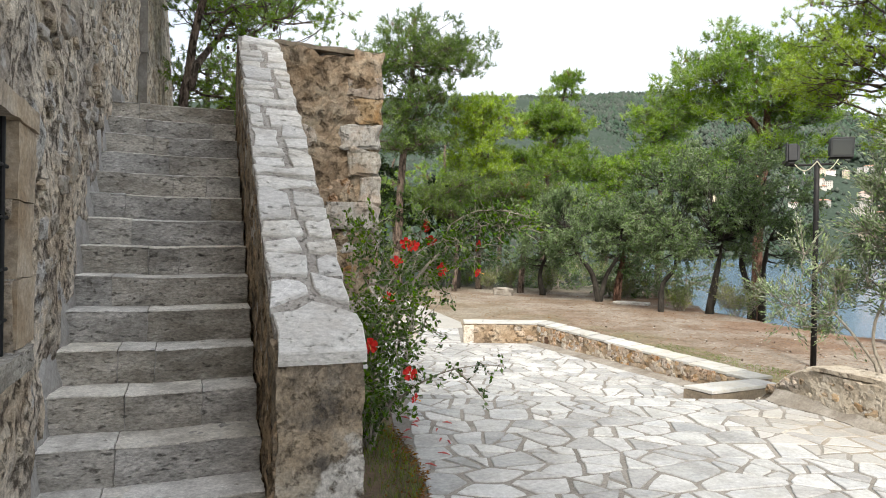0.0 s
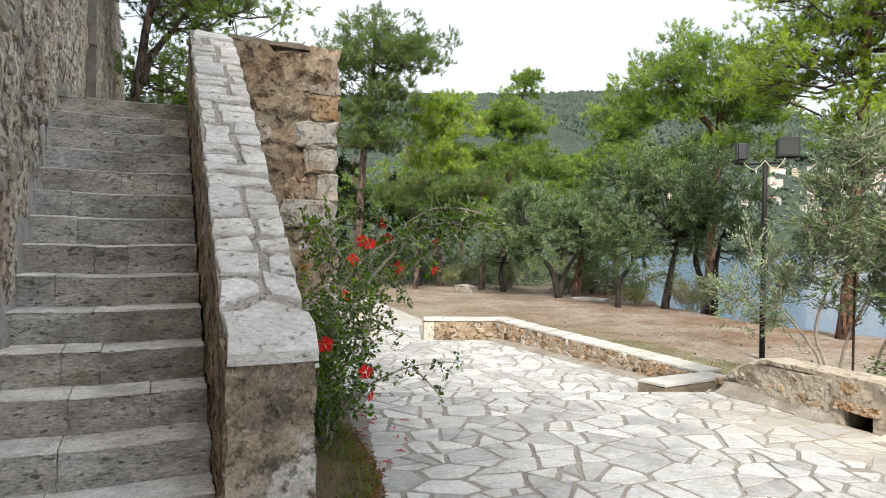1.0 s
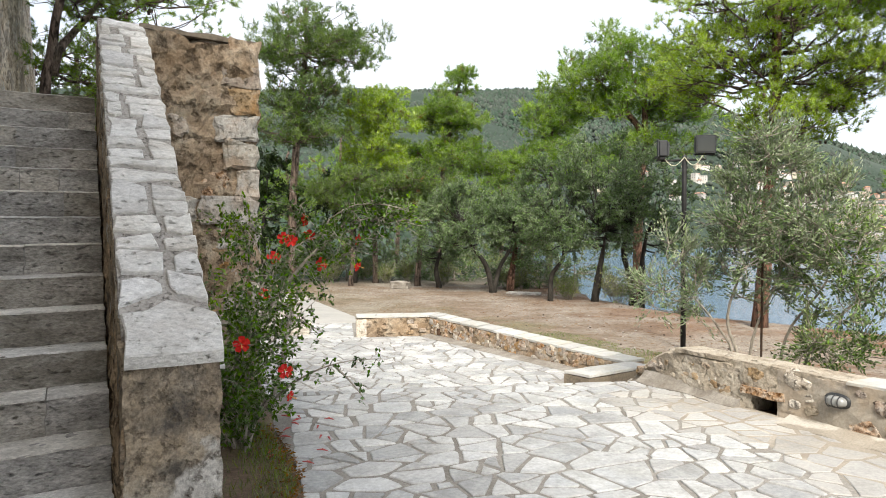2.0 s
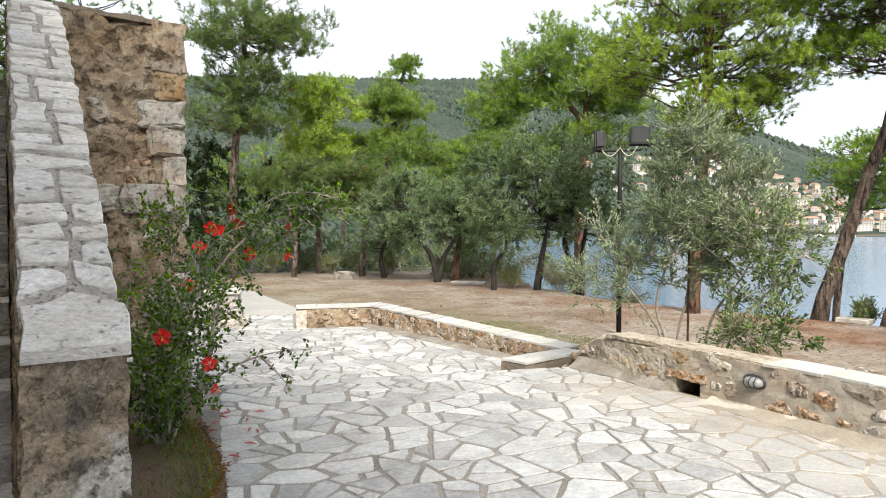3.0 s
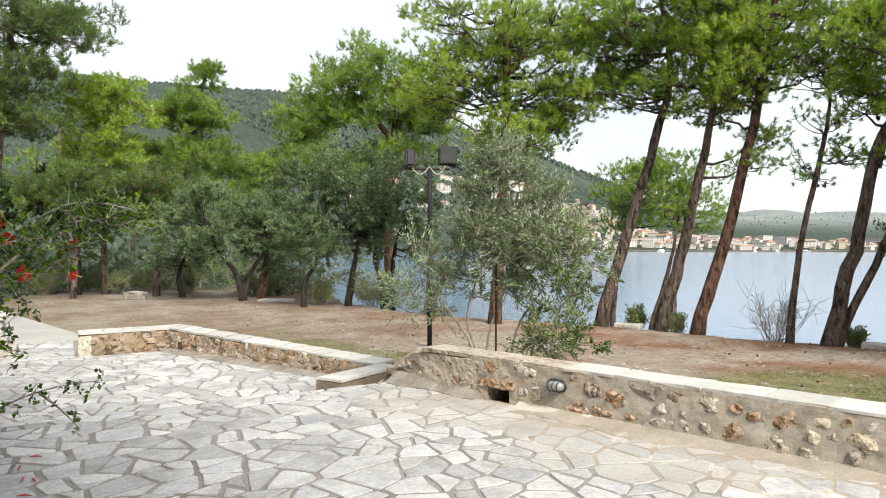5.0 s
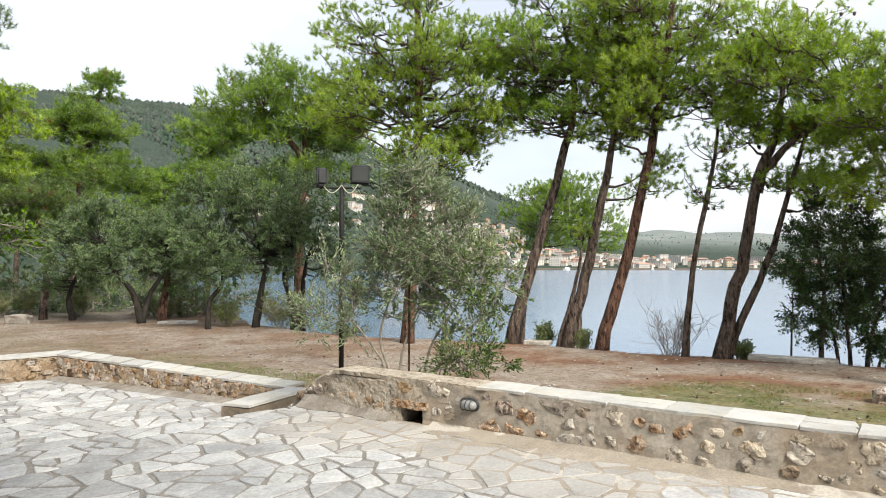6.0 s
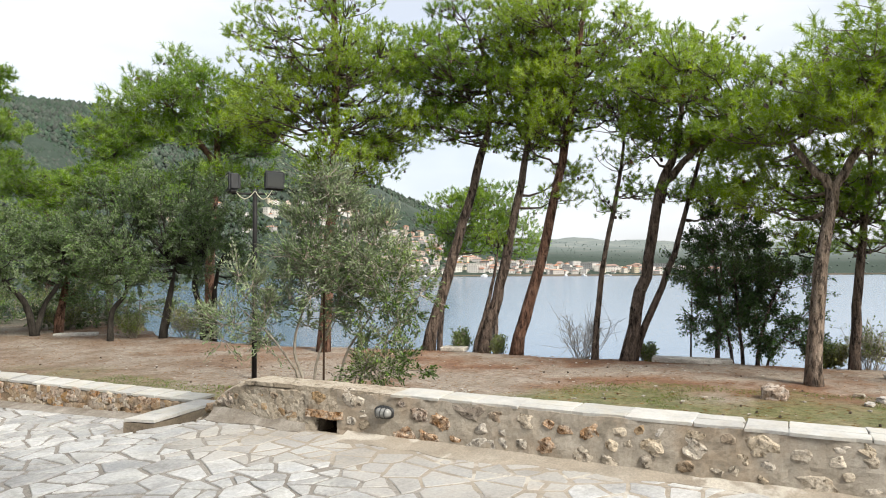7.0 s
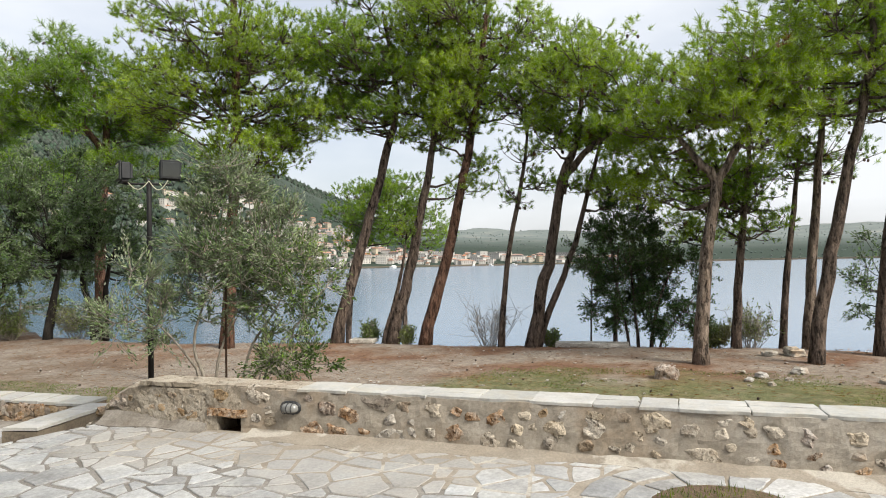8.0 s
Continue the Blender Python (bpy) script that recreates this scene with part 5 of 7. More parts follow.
def pine(trunks, crowns, r0, seed, label, bark=BARK, needle=NEEDLES, dense=88, size=0.46, group="pines by the water", cones=True, blades=9, length=0.105, dry=0.03, width=0.0115):
    """trunks: way points of each stem. crowns: (centre, radii, clumps)."""
    g = np.random.default_rng(seed)
    tree = thing("pine_tree", label, "pine tree", group)
    stems = []
    for k, way in enumerate(trunks):
        path = smooth_path(way, 5)
        m = len(path)
        rr = (r0 if k == 0 else r0 * 0.62)
        rad = [rr * (1.0 - 0.68 * i / (m - 1)) * (1.28 if i == 0 else 1.0) for i in range(m)]
        path = [p + (g.normal(0, rr * 0.10, 3) if 0 < i < m - 1 else 0) for i, p in enumerate(path)]
        path[0] = path[0] - np.array((0, 0, 0.25))
        v, f = tube(path, rad, 12)
        piece("trunk", rough(v, rr * 0.10, 7.0, seed), f, bark, tree, smooth=True)
        stems.append((np.array(path), np.array(rad)))
    allp = np.vstack([p for p, _ in stems])
    allr = np.concatenate([r for _, r in stems])
    wood, cent, axes, dryc, drya = [], [], [], [], []
    conep = []
    for centre, radii, clumps in crowns:
        centre, radii = np.array(centre, float), np.array(radii, float)
        plate = np.minimum(np.array((1.65, 1.65, 0.85)) * size, radii * 0.8 + 0.05)
        boughs = []
        for q in fill_ball(int(clumps * 4) + 8, g, -0.8, 0.25):
            c = centre + q * np.maximum(radii - plate * 0.45, radii * 0.35)
            if len(boughs) < max(1, clumps * 0.5) and all(np.linalg.norm((c - o) / (1, 1, 0.62)) > 1.35 * size for o in boughs):
                boughs.append(c)
        for hub in boughs:
            below = np.where(allp[:, 2] < hub[2] + 0.2, 0, 6.0)
            i = int(np.argmin(np.linalg.norm(allp - hub, axis=1) * 0.8 + below + np.abs(allp[:, 2] - (hub[2] - 0.45)) * 0.5))
            start = allp[i]
            base = start + (hub - start) * 0.72 - np.array((0, 0, 0.12))
            wood.append(limb(start, base, min(allr[i] * 0.42, 0.036), 0.016, g))
            for q in fill_ball(8, g, -0.75, 0.1):
                c = hub + q * plate
                sz = size * g.uniform(0.55, 0.95)
                wood.append(limb(base, c, 0.016, 0.006, g, 0.08, 3))
                shoots = max(4, int(dense * 0.145 * sz / size))
                p = fill_ball(shoots, g, -0.35, 0.5) * np.array((1, 1, 0.7)) * sz
                ax = unit(p + np.array((0, 0, 0.55)) * sz)
                for tip in (c + p)[:2]:
                    wood.append(limb(c, tip, 0.009, 0.004, g, 0.05, 2))
                if g.random() < dry:
                    dryc.append(c + p[:2])
                    drya.append(ax[:2])
                    p, ax = p[2:], ax[2:]
                cent.append(c + p)
                axes.append(ax)
                if cones and g.random() < 0.2:
                    conep += [c + np.array((g.normal(0, sz * 0.25), g.normal(0, sz * 0.25), -0.35 * sz)) for _ in range(2)]
    v, f = join(wood)
    piece("branchwork", v, f, BARK if bark is BARK_RED else bark, tree, smooth=True, kind="stuff")
    v, f = brushes(np.vstack(cent), np.vstack(axes), g, int(blades * 4.4), length, width)
    piece("crown", v, f, needle, tree, kind="stuff")
    if dryc:
        v, f = brushes(np.vstack(dryc), np.vstack(drya), g, blades * 3, length, width)
        piece("dead_needles", v, f, NEEDLES_DRY, tree, kind="stuff")
    if conep:
        piece("cone_scatter", *join([pebble(c, (0.055, 0.055, 0.08), i, 1) for i, c in enumerate(conep)]), BARK, tree, kind="stuff")
    return tree


def olive(stems, crowns, r0, seed, label, leaf=OLIVE, count=330, leaf_len=0.085, leaf_w=0.034, clump=0.5, bark=OLIVE_BARK, name="olive_tree", category="olive tree", group="olive trees", lower=-0.9, spray=0.8, rise=0.25):
    g = np.random.default_rng(seed)
    tree = thing(name, label, category, group)
    paths = []
    for k, way in enumerate(stems):
        path = smooth_path(way, 5)
        m = len(path)
        rad = [r0 * (0.85 ** k) * (1 - 0.7 * i / (m - 1)) for i in range(m)]
        path[0] = path[0] - np.array((0, 0, 0.2))
        v, f = tube(path, rad, 9)
        piece("trunk", rough(v, r0 * 0.2, 6.0, seed + k), f, bark, tree, smooth=True)
        paths.append((np.array(path), np.array(rad)))
    allp, allr = np.vstack([p for p, _ in paths]), np.concatenate([r for _, r in paths])
    wood, cent, axes = [], [], []
    for centre, radii, clumps in crowns:
        centre, radii = np.array(centre, float), np.array(radii, float)
        for q in fill_ball(clumps, g, lower):
            c = centre + q * radii
            i = int(np.argmin(np.linalg.norm(allp - c, axis=1) + np.where(allp[:, 2] < c[2] + 0.1, 0, 2.0)))
            wood.append(limb(allp[i], c, min(allr[i] * 0.55, 0.03), 0.006, g))
            sz = clump * g.uniform(0.6, 1.25)
            for _ in range(7):
                e = c + unit(g.normal(0, 1, 3) + (c - centre) / radii * 0.9 + np.array((0, 0, rise))) * sz * g.uniform(0.6, 1.1)
                wood.append(limb(c, e, 0.006, 0.002, g, 0.06, 2))
                t = g.uniform(0.15, 1.05, (count // 7, 1))
                p = c + (e - c) * t + g.normal(0, sz * 0.07, (len(t), 3))
                cent.append(p)
                axes.append(np.repeat(unit(e - c)[None], len(t), 0))
    piece("branchwork", *join(wood), bark, tree, smooth=True, kind="stuff")
    v, f = leaves(np.vstack(cent), np.vstack(axes), g, leaf_len, leaf_w, spray)
    piece("crown", v, f, leaf, tree, kind="stuff")
    return tree


def bare_bush(center, radius, height, seed, label, leaf=0):
    g = np.random.default_rng(seed)
    bush = thing("bush", label, "bush", "thin bushes on the bank")
    x, y = center
    z = float(land(np.array(x), np.array(y)))
    wood, cent, axes = [], [], []
    for i in range(34):
        a = g.uniform(0, 2 * math.pi)
        out = g.uniform(0.2, 1) * radius
        tip = np.array((x + out * math.cos(a), y + out * math.sin(a), z + height * g.uniform(0.55, 1)))
        foot = np.array((x + g.normal(0, 0.06), y + g.normal(0, 0.06), z - 0.1))
        wood.append(limb(foot, tip, 0.009, 0.003, g, 0.1))
        for _ in range(8):
            s = foot + (tip - foot) * g.uniform(0.4, 0.95)
            e = s + g.normal(0, 0.22 * radius, 3) + np.array((0, 0, 0.12))
            wood.append(limb(s, e, 0.005, 0.0025, g, 0.03, 3))
            if leaf:
                t = g.uniform(0, 1, (leaf, 1))
                cent.append(s + (e - s) * t + g.normal(0, 0.03, (leaf, 3)))
                axes.append(np.repeat(unit(e - s)[None], leaf, 0))
    piece("twigwork", *join(wood), BARK_GREY, bush, kind="stuff")
    if leaf:
        piece("foliage", *leaves(np.vstack(cent), np.vstack(axes), g, 0.06, 0.03), SHRUB, bush, kind="stuff")


G0 = LAWN
# the row along the water
pine([[(9.42, 13.09, G0), (9.55, 13.0, 2.0), (9.68, 12.93, 5.0), (9.62, 12.95, 8.2), (9.6, 12.9, 10.5)]],
     [((9.4, 12.9, 7.3), (2.3, 2.3, 1.7), 48), ((10.6, 12.2, 5.1), (1.5, 1.5, 0.9), 28), ((8.7, 13.9, 5.7), (1.7, 1.7, 1.1), 34), ((10.3, 12.5, 6.4), (1.6, 1.6, 0.9), 20), ((9.9, 12.75, 4.2), (1.4, 1.4, 0.7), 22)], 0.16, 101, "tall upright pine with reddish bark and wide crown", BARK_RED)
pine([[(11.26, 11.35, G0), (11.75, 10.95, 1.8), (12.25, 10.55, 4.0), (12.5, 10.3, 5.6), (12.4, 10.6, 7.6)]],
     [((12.1, 10.75, 6.9), (2.0, 2.0, 1.5), 40), ((11.9, 11.3, 5.4), (1.2, 1.2, 0.9), 14), ((11.6, 11.2, 6.3), (1.2, 1.2, 0.9), 16), ((12.3, 10.4, 5.2), (1.3, 1.3, 0.7), 12)], 0.15, 102, "dark pine leaning over the bank with a deep green crown", BARK, NEEDLES_DEEP)
pine([[(11.93, 10.17, G0), (12.25, 9.85, 1.2), (12.5, 9.55, 3.0), (12.75, 9.35, 4.6), (12.95, 9.2, 7.0)]],
     [((12.7, 9.2, 7.0), (1.7, 1.7, 1.4), 34), ((13.0, 9.35, 4.6), (0.9, 0.9, 0.8), 12), ((12.7, 9.4, 5.6), (1.3, 1.3, 0.8), 14), ((13.2, 8.7, 3.5), (0.6, 0.6, 0.5), 6)], 0.15, 103, "leaning grey-barked pine beside a thin stem", BARK)
pine([[(11.85, 10.35, G0), (12.05, 10.0, 0.9), (12.15, 9.85, 1.9)]], [((12.2, 9.8, 2.2), (0.2, 0.2, 0.2), 2)], 0.07, 104, "thin broken pine stem leaning by a trunk", BARK, dense=12)
pine([[(12.03, 9.25, G0), (12.45, 8.85, 1.6), (12.85, 8.45, 4.0), (13.05, 8.2, 6.0), (13.2, 8.0, 8.0)]],
     [((13.0, 8.3, 6.8), (2.1, 2.1, 1.5), 48), ((12.6, 8.9, 4.9), (1.2, 1.2, 0.6), 9), ((13.2, 8.0, 5.4), (1.3, 1.3, 0.8), 14), ((12.7, 8.9, 6.1), (1.3, 1.3, 0.9), 18)], 0.145, 105, "leaning pine with red bark and a full crown", BARK_RED)
pine([[(12.61, 7.52, G0), (12.75, 7.4, 1.4), (13.05, 7.1, 3.5), (13.15, 7.0, 4.6)]],
     [((13.2, 7.15, 3.4), (0.85, 0.85, 0.9), 22), ((13.2, 7.0, 5.0), (1.0, 1.0, 0.9), 16)], 0.075, 106, "slim dark pine with a thin see-through crown", BARK, NEEDLES_DEEP, 34, 0.5)
pine([[(12.79, 6.9, G0), (13.1, 6.55, 1.4), (13.3, 6.27, 3.3), (13.5, 6.0, 4.1), (13.6, 5.9, 5.4)], [(13.3, 6.3, 3.2), (13.55, 5.75, 3.9), (13.8, 5.2, 4.4), (13.95, 4.8, 5.3)]],
     [((13.55, 5.6, 5.1), (2.0, 2.0, 1.25), 46), ((13.9, 4.6, 4.4), (1.1, 1.1, 0.7), 12), ((13.4, 6.6, 5.9), (1.2, 1.2, 0.9), 18), ((13.2, 6.4, 4.3), (0.9, 0.9, 0.5), 7)], 0.145, 107, "forked pine with a broad bright green crown")
pine([[(12.92, 6.82, G0), (13.45, 6.2, 1.5), (13.75, 5.8, 3.2), (13.95, 5.55, 4.4)]], [((14.0, 5.5, 4.4), (0.9, 0.9, 0.8), 12), ((14.4, 5.8, 3.1), (0.9, 0.9, 0.6), 12)], 0.085, 108, "slanting thin pine crossing behind a forked trunk", BARK, NEEDLES_DEEP)
pine([[(12.16, 3.13, G0), (12.3, 3.05, 1.2), (12.5, 2.89, 2.8), (12.4, 3.15, 3.2), (12.3, 3.45, 3.7)], [(12.5, 2.89, 2.75), (12.6, 2.6, 3.3), (12.7, 2.3, 3.8), (12.75, 2.1, 4.6)]],
     [((12.55, 2.55, 4.6), (1.35, 1.35, 1.0), 34), ((12.3, 3.5, 4.0), (0.7, 0.7, 0.5), 8), ((12.7, 1.9, 3.7), (0.8, 0.8, 0.5), 8), ((12.7, 4.0, 3.8), (0.9, 1.0, 0.7), 16), ((13.2, 4.3, 2.9), (0.7, 0.8, 0.6), 10)], 0.135, 109, "pale-barked pine forking low into two limbs", BARK_PALE, size=0.5, length=0.14)
pine([[(14.64, 3.07, G0), (14.7, 2.95, 1.5), (14.85, 2.8, 3.0), (14.9, 2.75, 4.4)]], [((14.9, 2.7, 2.6), (0.8, 0.8, 1.0), 16), ((14.75, 3.6, 2.95), (1.1, 1.1, 0.8), 20), ((14.95, 2.7, 4.4), (0.9, 0.9, 0.8), 12)], 0.10, 110, "thin pine with dark hanging foliage", BARK, NEEDLES_DEEP, 50, 0.4)
pine([[(16.24, 2.46, G0 - 0.3), (16.4, 2.3, 1.4), (16.55, 2.1, 3.2), (16.6, 2.0, 4.2)]], [((16.6, 2.0, 3.6), (1.2, 1.2, 0.8), 16)], 0.085, 111, "slender pine on the far edge of the bank", BARK, NEEDLES_DEEP, 45, 0.5)
pine([[(15.48, 1.85, G0), (15.6, 1.7, 2.0), (15.76, 1.5, 4.2), (15.85, 1.4, 5.6)]], [((15.8, 1.6, 5.8), (1.5, 1.5, 1.1), 16), ((15.6, 2.2, 3.9), (0.7, 0.7, 0.5), 6), ((15.8, 1.5, 4.7), (1.0, 1.0, 0.6), 8)], 0.115, 112, "straight pine with pale greyish bark", BARK_PALE)
pine([[(13.14, 1.47, G0), (13.25, 1.2, 1.5), (13.4, 0.75, 3.6), (13.45, 0.5, 5.0), (13.4, 0.5, 6.5)]],
     [((13.4, 1.2, 5.6), (1.9, 1.9, 1.3), 30), ((13.5, 0.2, 4.6), (1.2, 1.2, 0.8), 10), ((13.3, 1.9, 4.6), (1.0, 1.0, 0.6), 10)], 0.125, 113, "curved pine with brown bark and overhanging crown")
pine([[(14.79, 0.57, G0), (14.9, 0.4, 1.8), (15.1, 0.1, 4.0), (15.2, -0.1, 6.0)]], [((15.1, 0.0, 5.6), (1.9, 1.9, 1.4), 20), ((15.1, 0.3, 4.4), (1.1, 1.1, 0.6), 8)], 0.13, 114, "dark pine at the end of the row", BARK, NEEDLES_DEEP)
pine([[(16.6, 4.3, G0 - 0.8), (16.7, 4.2, 0.8), (16.8, 4.0, 2.4), (17.0, 3.7, 3.6)]], [((16.9, 3.9, 3.1), (1.3, 1.3, 0.9), 22), ((16.9, 4.6, 2.2), (0.8, 0.8, 0.5), 8)], 0.10, 115, "small pine behind the dark evergreen", BARK, NEEDLES, 60, 0.42)
# pines past the bank and further along the lawn
pine([[(17.9, 17.5, -3.5), (17.98, 17.37, 0.5), (18.5, 16.8, 3.2), (18.6, 16.7, 4.4)]], [((18.5, 16.8, 3.3), (1.5, 1.5, 1.5), 30), ((17.5, 14.2, 3.5), (1.1, 1.1, 1.3), 22)], 0.13, 120, "lower green pine rooted down the bank", BARK, NEEDLES_DEEP, 120, 0.55)
pine([[(22.0, 18.1, -3.6), (22.05, 18.05, 0.4), (22.4, 17.6, 2.4), (22.5, 17.5, 3.6)]], [((22.3, 17.7, 3.0), (1.8, 1.8, 1.4), 22)], 0.13, 121, "small pine down by the water", BARK, NEEDLES_DEEP, 100, 0.66)
pine([[(10.6, 21.6, G0 - 0.6), (10.7, 21.6, 3.0), (10.85, 21.5, 6.2), (10.2, 21.8, 8.0)], [(10.8, 21.5, 5.4), (9.9, 22.0, 6.6), (9.2, 22.4, 7.6)]],
     [((9.9, 22.0, 7.2), (2.4, 2.4, 1.7), 46), ((11.8, 21.0, 6.6), (1.8, 1.8, 1.2), 22), ((10.9, 21.4, 4.9), (1.6, 1.6, 0.6), 12)], 0.19, 122, "broad pine with yellow-green crown above the olives", BARK_RED, NEEDLES_YELLOW, 80, 0.65, length=0.25, width=0.025, blades=5)
pine([[(-1.75, 27.0, G0), (-1.75, 26.9, 2.5), (-1.6, 26.9, 5.5), (-1.3, 26.9, 8.5), (-1.2, 26.9, 11.0)]],
     [((-1.0, 26.9, 9.4), (3.0, 2.8, 1.7), 60), ((-1.2, 26.9, 7.4), (2.2, 2.2, 0.8), 20), ((-1.3, 26.9, 6.0), (2.3, 2.2, 0.7), 20)], 0.20, 123, "tall pine with dark layered crown at the lawn's end", BARK, NEEDLES_BLUE, 56, 0.66, length=0.25, width=0.025, blades=5)
pine([[(1.75, 28.9, G0), (1.7, 28.9, 3.0), (1.8, 28.9, 6.0), (1.75, 28.9, 8.0)]],
     [((1.75, 28.9, 7.0), (1.7, 1.5, 1.4), 34), ((1.9, 28.9, 5.2), (1.9, 1.6, 0.9), 22)], 0.13, 124, "bright green pine behind the olives", BARK, NEEDLES, 80, 0.55, length=0.2, width=0.025, blades=5)
pine([[(4.9, 30.6, G0), (4.9, 30.6, 3.0), (5.3, 30.6, 6.5), (5.8, 30.5, 9.0), (6.0, 30.4, 9.8)]],
     [((4.9, 30.6, 5.7), (2.3, 1.9, 1.2), 34), ((5.2, 30.6, 7.3), (1.6, 1.5, 0.8), 20), ((5.5, 30.5, 8.3), (0.9, 0.8, 0.5), 9), ((4.5, 30.6, 7.6), (1.2, 1.1, 0.7), 14), ((6.3, 30.5, 7.4), (0.8, 0.8, 0.6), 8), ((5.9, 30.5, 8.75), (0.65, 0.6, 0.5), 4), ((5.6, 30.4, 9.1), (0.55, 0.5, 0.45), 4), ((6.05, 30.4, 9.35), (0.42, 0.4, 0.4), 3), ((5.95, 30.4, 9.75), (0.28, 0.28, 0.35), 3)], 0.15, 128, "slender light green pine with a thin leading shoot", BARK, NEEDLES_YELLOW, 80, 0.55, length=0.2, width=0.025, blades=5)
pine([[(11.0, 32.6, -1.2), (11.0, 32.4, 3.0), (11.0, 32.2, 7.0), (10.9, 32.2, 9.2)]],
     [((10.9, 32.2, 7.6), (1.6, 1.5, 1.3), 30), ((10.5, 32.0, 5.6), (2.4, 2.0, 1.1), 34), ((8.2, 31.8, 5.0), (1.8, 1.6, 1.0), 18), ((13.4, 31.5, 5.4), (2.0, 2.0, 1.4), 18)], 0.16, 125, "far pine with light feathery layered boughs", BARK, NEEDLES_YELLOW, 70, 0.58, length=0.22, width=0.025, blades=5)
for k, (x, y, r, col) in enumerate(((0.6, 27.0, 0.10, NEEDLES_BLUE), (3.35, 26.7, 0.13, NEEDLES_BLUE))):
    top = (4.0, 4.2)[k]
    pine([[(x, y, G0 - (0 if y < 31 else 0.6)), (x + 0.1, y, 1.6), (x - 0.1, y, top - 1.2), (x, y, top)]], [((x, y, top - 0.6), (1.5 + 0.12 * top, 1.5, 0.28 * top), 24)], r, 140 + k, "pine standing among others at the end of the lawn", BARK, col, 70, 0.62, "pines at the end of the lawn", length=0.2, width=0.02)
for k, (x, y, top) in enumerate(((-3.0, 41.0, 7.0), (0.3, 42.0, 8.2), (3.6, 40.0, 7.2), (7.4, 41.5, 8.0), (10.4, 40.5, 7.0))):
    pine([[(x, y, G0), (x + 0.1, y, 2.0), (x - 0.1, y, top - 1.0), (x, y, top)]], [((x, y, top * 0.62), (2.3, 1.8, 0.36 * top), 34)], 0.16, 170 + k, "green pine in the wood beyond the lawn", BARK, (NEEDLES_YELLOW, NEEDLES_DEEP)[k % 2], 46, 0.85, "pines at the end of the lawn", cones=False, length=0.26, width=0.026, blades=6)
# the pine seen over the stair, behind the building's corner
pine([[(-4.9, 11.6, -0.4), (-4.75, 11.4, 2.0), (-4.48, 11.2, 4.1), (-4.2, 11.1, 5.4), (-3.9, 11.2, 6.8)], [(-4.4, 11.2, 4.4), (-4.2, 11.9, 5.2), (-3.9, 12.4, 6.0)]],
     [((-3.5, 12.2, 5.9), (1.9, 1.5, 0.9), 46), ((-4.2, 11.9, 4.6), (0.7, 0.8, 0.8), 18), ((-3.7, 12.0, 4.0), (0.6, 0.8, 0.8), 14), ((-2.6, 12.0, 6.6), (1.0, 1.2, 0.5), 10), ((-4.2, 11.0, 6.1), (0.9, 0.9, 0.7), 16)], 0.12, 150, "pine rising behind the head of the stair", BARK, NEEDLES_YELLOW, 100, 0.61, "pines by the building")
pine([[(-6.2, 17.0, -0.4), (-6.2, 17.0, 3.0), (-6.2, 17.0, 6.0)]], [((-6.2, 17.0, 4.8), (2.2, 2.0, 2.0), 50)], 0.15, 151, "pine further behind the head of the stair", BARK, NEEDLES_BLUE, 100, 0.77, "pines by the building")

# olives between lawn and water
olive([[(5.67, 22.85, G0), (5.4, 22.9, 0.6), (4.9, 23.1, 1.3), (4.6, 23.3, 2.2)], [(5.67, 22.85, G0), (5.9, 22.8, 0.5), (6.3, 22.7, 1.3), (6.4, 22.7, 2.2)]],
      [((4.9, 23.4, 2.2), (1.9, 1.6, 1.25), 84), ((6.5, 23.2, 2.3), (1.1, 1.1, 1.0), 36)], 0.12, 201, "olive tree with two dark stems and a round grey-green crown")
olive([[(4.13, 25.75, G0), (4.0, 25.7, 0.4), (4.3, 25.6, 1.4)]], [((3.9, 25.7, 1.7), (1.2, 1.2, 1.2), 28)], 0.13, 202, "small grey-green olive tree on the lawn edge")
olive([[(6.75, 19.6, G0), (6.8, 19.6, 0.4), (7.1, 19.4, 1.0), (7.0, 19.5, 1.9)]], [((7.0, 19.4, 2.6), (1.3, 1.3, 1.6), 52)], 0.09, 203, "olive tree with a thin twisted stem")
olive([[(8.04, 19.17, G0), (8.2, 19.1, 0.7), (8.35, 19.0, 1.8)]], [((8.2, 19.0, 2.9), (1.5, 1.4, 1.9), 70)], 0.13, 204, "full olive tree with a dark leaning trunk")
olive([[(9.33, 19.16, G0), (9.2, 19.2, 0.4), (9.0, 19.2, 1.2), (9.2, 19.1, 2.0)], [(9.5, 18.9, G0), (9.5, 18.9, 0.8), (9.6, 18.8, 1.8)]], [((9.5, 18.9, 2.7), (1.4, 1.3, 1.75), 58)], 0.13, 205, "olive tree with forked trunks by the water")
olive([[(6.44, 23.43, G0), (6.6, 23.4, 0.8), (6.8, 23.3, 2.0)]], [((7.2, 23.5, 2.1), (1.6, 1.3, 1.4), 34)], 0.16, 206, "leaning red-brown trunk with olive foliage", OLIVE, bark=BARK_RED)
